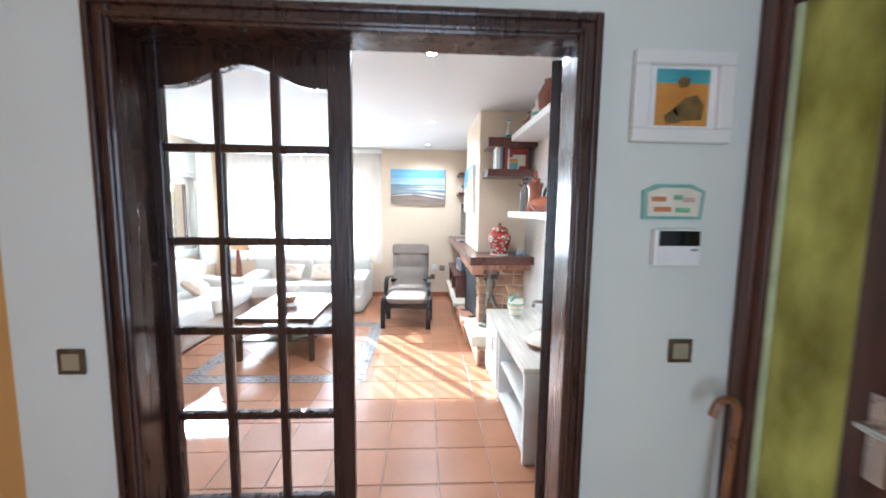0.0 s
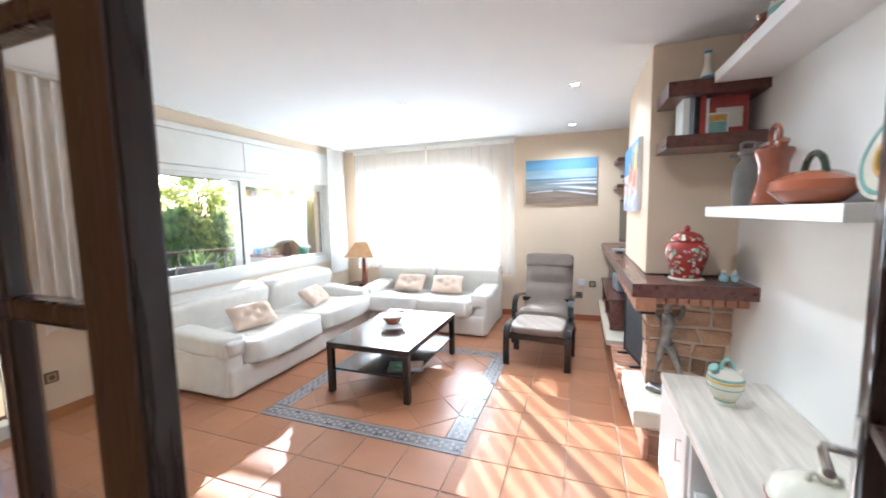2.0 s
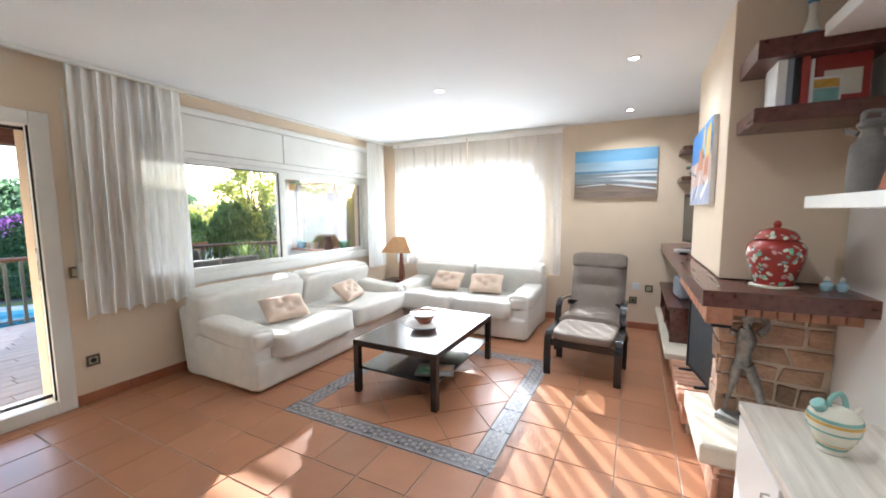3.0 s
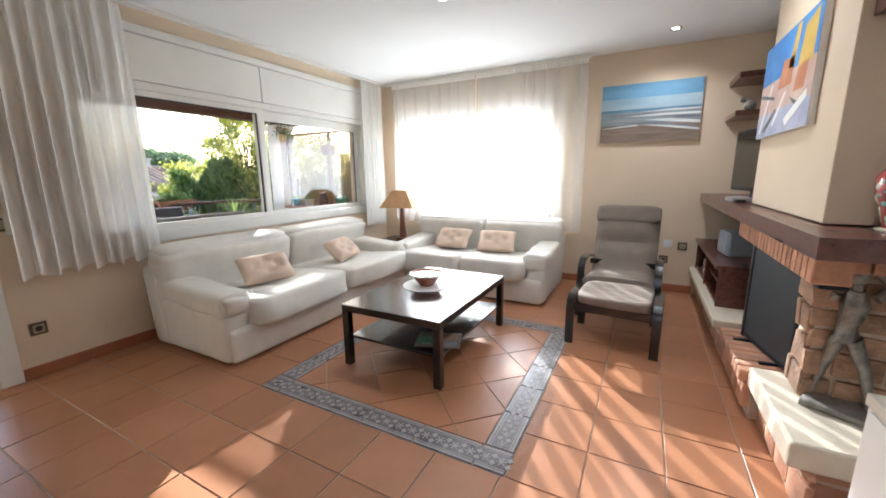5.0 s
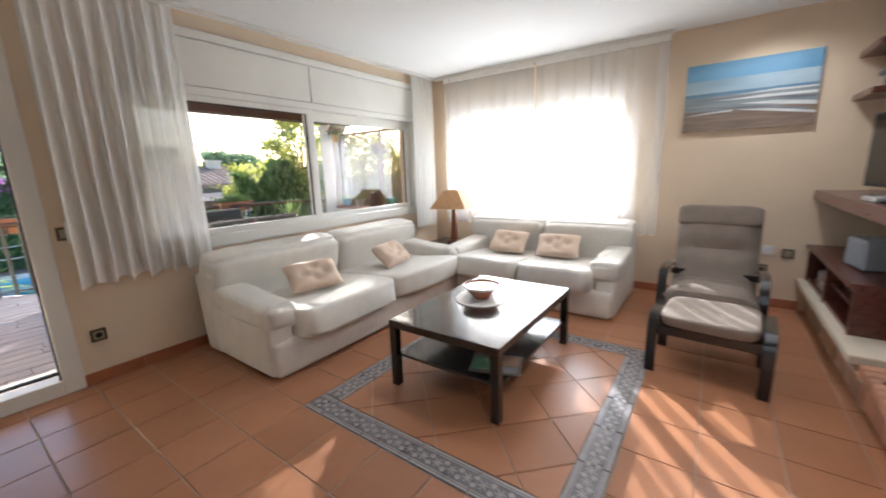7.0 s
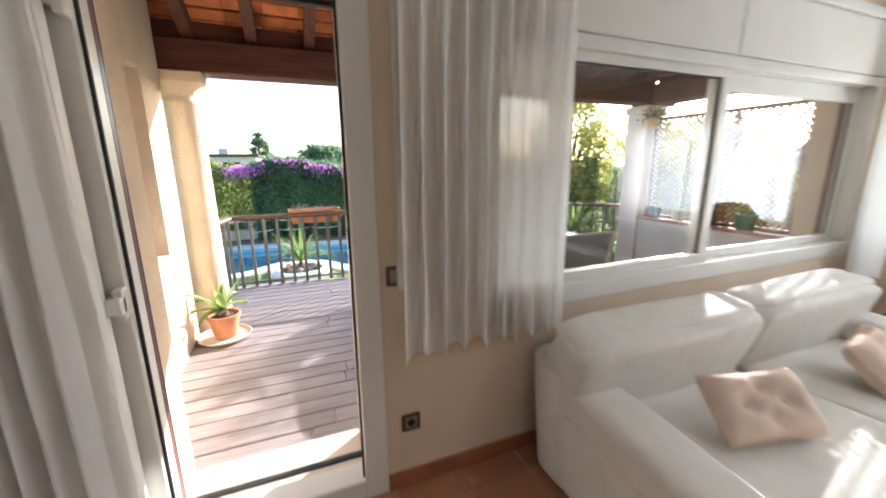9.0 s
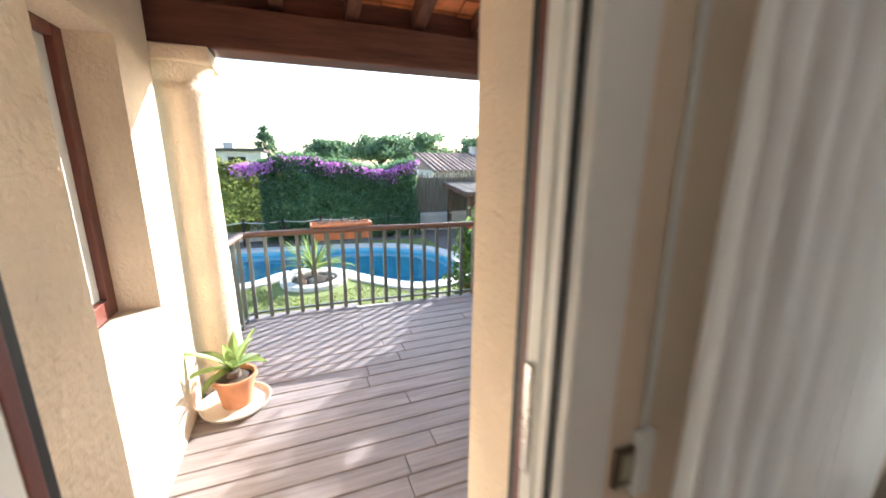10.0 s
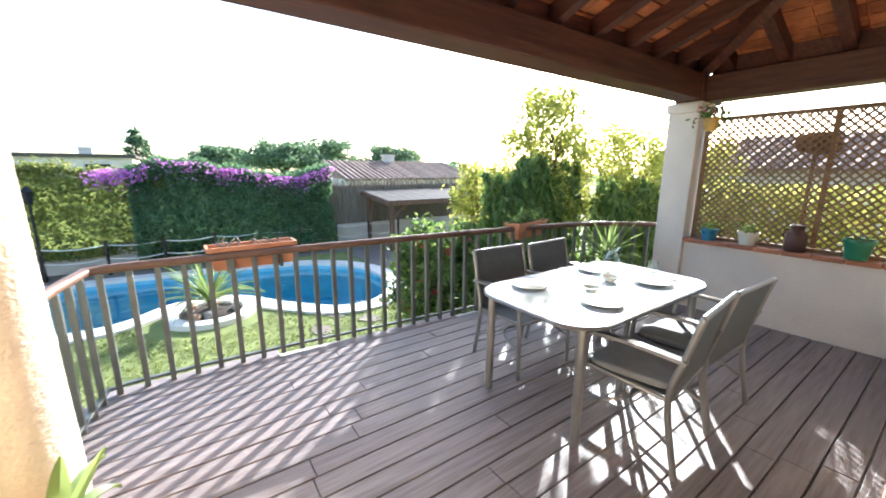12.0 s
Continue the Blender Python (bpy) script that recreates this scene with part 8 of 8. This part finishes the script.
# ---- floor tiles, last ----
def tile_mesh(name, x, y, material, h=0.006):
    bm = box(-x / 2, x / 2, -y / 2, y / 2, -h, 0, 0.0025, 1)
    me = bpy.data.meshes.new(name)
    bm.to_mesh(me)
    bm.free()
    me.materials.append(material)
    return me
floor = bpy.data.objects["floor"]
PT = 0.325
BX0, BX1, BY0, BY1, BW = -2.225, -0.585, 4.11, 5.93, 0.155
full = tile_mesh("floor_tile", PT - 0.006, PT - 0.006, M_TILE)
random.seed(81)
def lay(me, x, y, rz=0.0):
    o = new("floor_tile", me)
    o.parent = floor
    o.matrix_basis = pose(x, y, random.uniform(-0.0006, 0.0004), random.uniform(-0.12, 0.12), random.uniform(-0.12, 0.12), rz)
def cut_tile(x0, x1, y0, y1):
    if x1 - x0 > 0.02 and y1 - y0 > 0.02:
        lay(tile_mesh("floor_tile", x1 - x0 - 0.006, y1 - y0 - 0.006, M_TILE), (x0 + x1) / 2, (y0 + y1) / 2)
ax, ay = 0.05, 3.46
i0, i1 = math.floor((XW - ax) / PT), math.ceil((XE - ax) / PT)
j0, j1 = math.floor((-1.6 - ay) / PT), math.ceil((YN - ay) / PT)
for i in range(i0, i1):
    for j in range(j0, j1):
        x0, y0 = ax + i * PT, ay + j * PT
        x1, y1 = x0 + PT, y0 + PT
        if y1 < 2.05 and (x0 < -1.70 or x1 > 1.4):
            continue
        cx0, cx1, cy0, cy1 = max(x0, XW), min(x1, XE + 0.06), max(y0, -1.6), min(y1, YN)
        if y0 < 2.08 < y1 and (x1 < -1.4):
            cy0 = 2.15
        whole = cx0 == x0 and cx1 == x1 and cy0 == y0 and cy1 == y1
        if cx1 <= BX0 or cx0 >= BX1 or cy1 <= BY0 + 0.001 or cy0 >= BY1:
            if whole:
                lay(full, (x0 + x1) / 2, (y0 + y1) / 2)
            else:
                cut_tile(cx0, cx1, cy0, cy1)
        else:
            if cx0 < BX0:
                cut_tile(cx0, BX0, max(cy0, BY0), cy1)
            if cx1 > BX1:
                cut_tile(BX1, cx1, max(cy0, BY0), cy1)
            if cy1 > BY1:
                cut_tile(max(cx0, BX0), min(cx1, BX1), BY1, cy1)
# border tiles with a raised ornament
def border(x, y, w, rz):
    o = new("border_tile", tile_mesh("border_tile", w - 0.005, BW - 0.005, M_BORDER))
    o.parent = floor
    o.matrix_basis = pose(x, y, 0.0002, 0, 0, rz)
    bm = bmesh.new()
    for s in (-1, 1):
        bx(bm, -w / 2 + 0.006, w / 2 - 0.006, s * 0.062 - 0.005, s * 0.062 + 0.005, -0.002, 0.0009)
        bx(bm, -w / 2 + 0.006, w / 2 - 0.006, s * 0.048 - 0.0025, s * 0.048 + 0.0025, -0.002, 0.0008)
    n = max(2, round(w / 0.075))
    for k in range(n):
        c = -w / 2 + w * (k + 0.5) / n
        for a in range(3):
            vs = bx(bm, -0.026, 0.026, -0.0035, 0.0035, -0.002, 0.0009)
            turn(bm, vs, pose(c, 0, 0, 0, 0, 60 * a + 15))
        for s in (-1, 1):
            vs = bx(bm, -0.012, 0.012, -0.012, 0.012, -0.002, 0.0008)
            turn(bm, vs, pose(c + w / n / 2, s * 0.022, 0, 0, 0, 45))
    part("ornament", bm, M_BORDER_RELIEF, o, "pale scroll ornament")
nx_, ny_ = 4, 5
wx, wy = (BX1 - BX0 - 2 * BW) / nx_, (BY1 - BY0 - 2 * BW) / ny_
for k in range(nx_):
    for y in (BY0 + BW / 2, BY1 - BW / 2):
        border(BX0 + BW + wx * (k + 0.5), y, wx, 0)
for k in range(ny_):
    for x in (BX0 + BW / 2, BX1 - BW / 2):
        border(x, BY0 + BW + wy * (k + 0.5), wy, 90)
for x in (BX0 + BW / 2, BX1 - BW / 2):
    for y in (BY0 + BW / 2, BY1 - BW / 2):
        border(x, y, BW, 0)
# diagonal tiles inside the border, clipped to it
ix0, ix1, iy0, iy1 = BX0 + BW, BX1 - BW, BY0 + BW, BY1 - BW
def clip(poly):
    for axis, lim, keep_low in ((0, ix1, True), (0, ix0, False), (1, iy1, True), (1, iy0, False)):
        out = []
        for a, b in zip(poly, poly[1:] + poly[:1]):
            ina, inb = [(q[axis] <= lim) if keep_low else (q[axis] >= lim) for q in (a, b)]
            if ina:
                out.append(a)
            if ina != inb:
                t_ = (lim - a[axis]) / (b[axis] - a[axis])
                out.append((a[0] + t_ * (b[0] - a[0]), a[1] + t_ * (b[1] - a[1])))
        poly = out
        if len(poly) < 3:
            return []
    return poly
mx, my, hd = (ix0 + ix1) / 2, (iy0 + iy1) / 2, PT / math.sqrt(2)
for i in range(-8, 9):
    for j in range(-8, 9):
        cx_, cy_ = mx + (i - j) * hd, my + (i + j) * hd
        g_ = hd - 0.0045
        poly = clip([(cx_ - g_, cy_), (cx_, cy_ - g_), (cx_ + g_, cy_), (cx_, cy_ + g_)])
        if poly and abs(sum(a[0] * b[1] - b[0] * a[1] for a, b in zip(poly, poly[1:] + poly[:1]))) > 0.004:
            q = part("floor_tile", poly_slab(poly, -0.006, 0.0), M_TILE, floor)
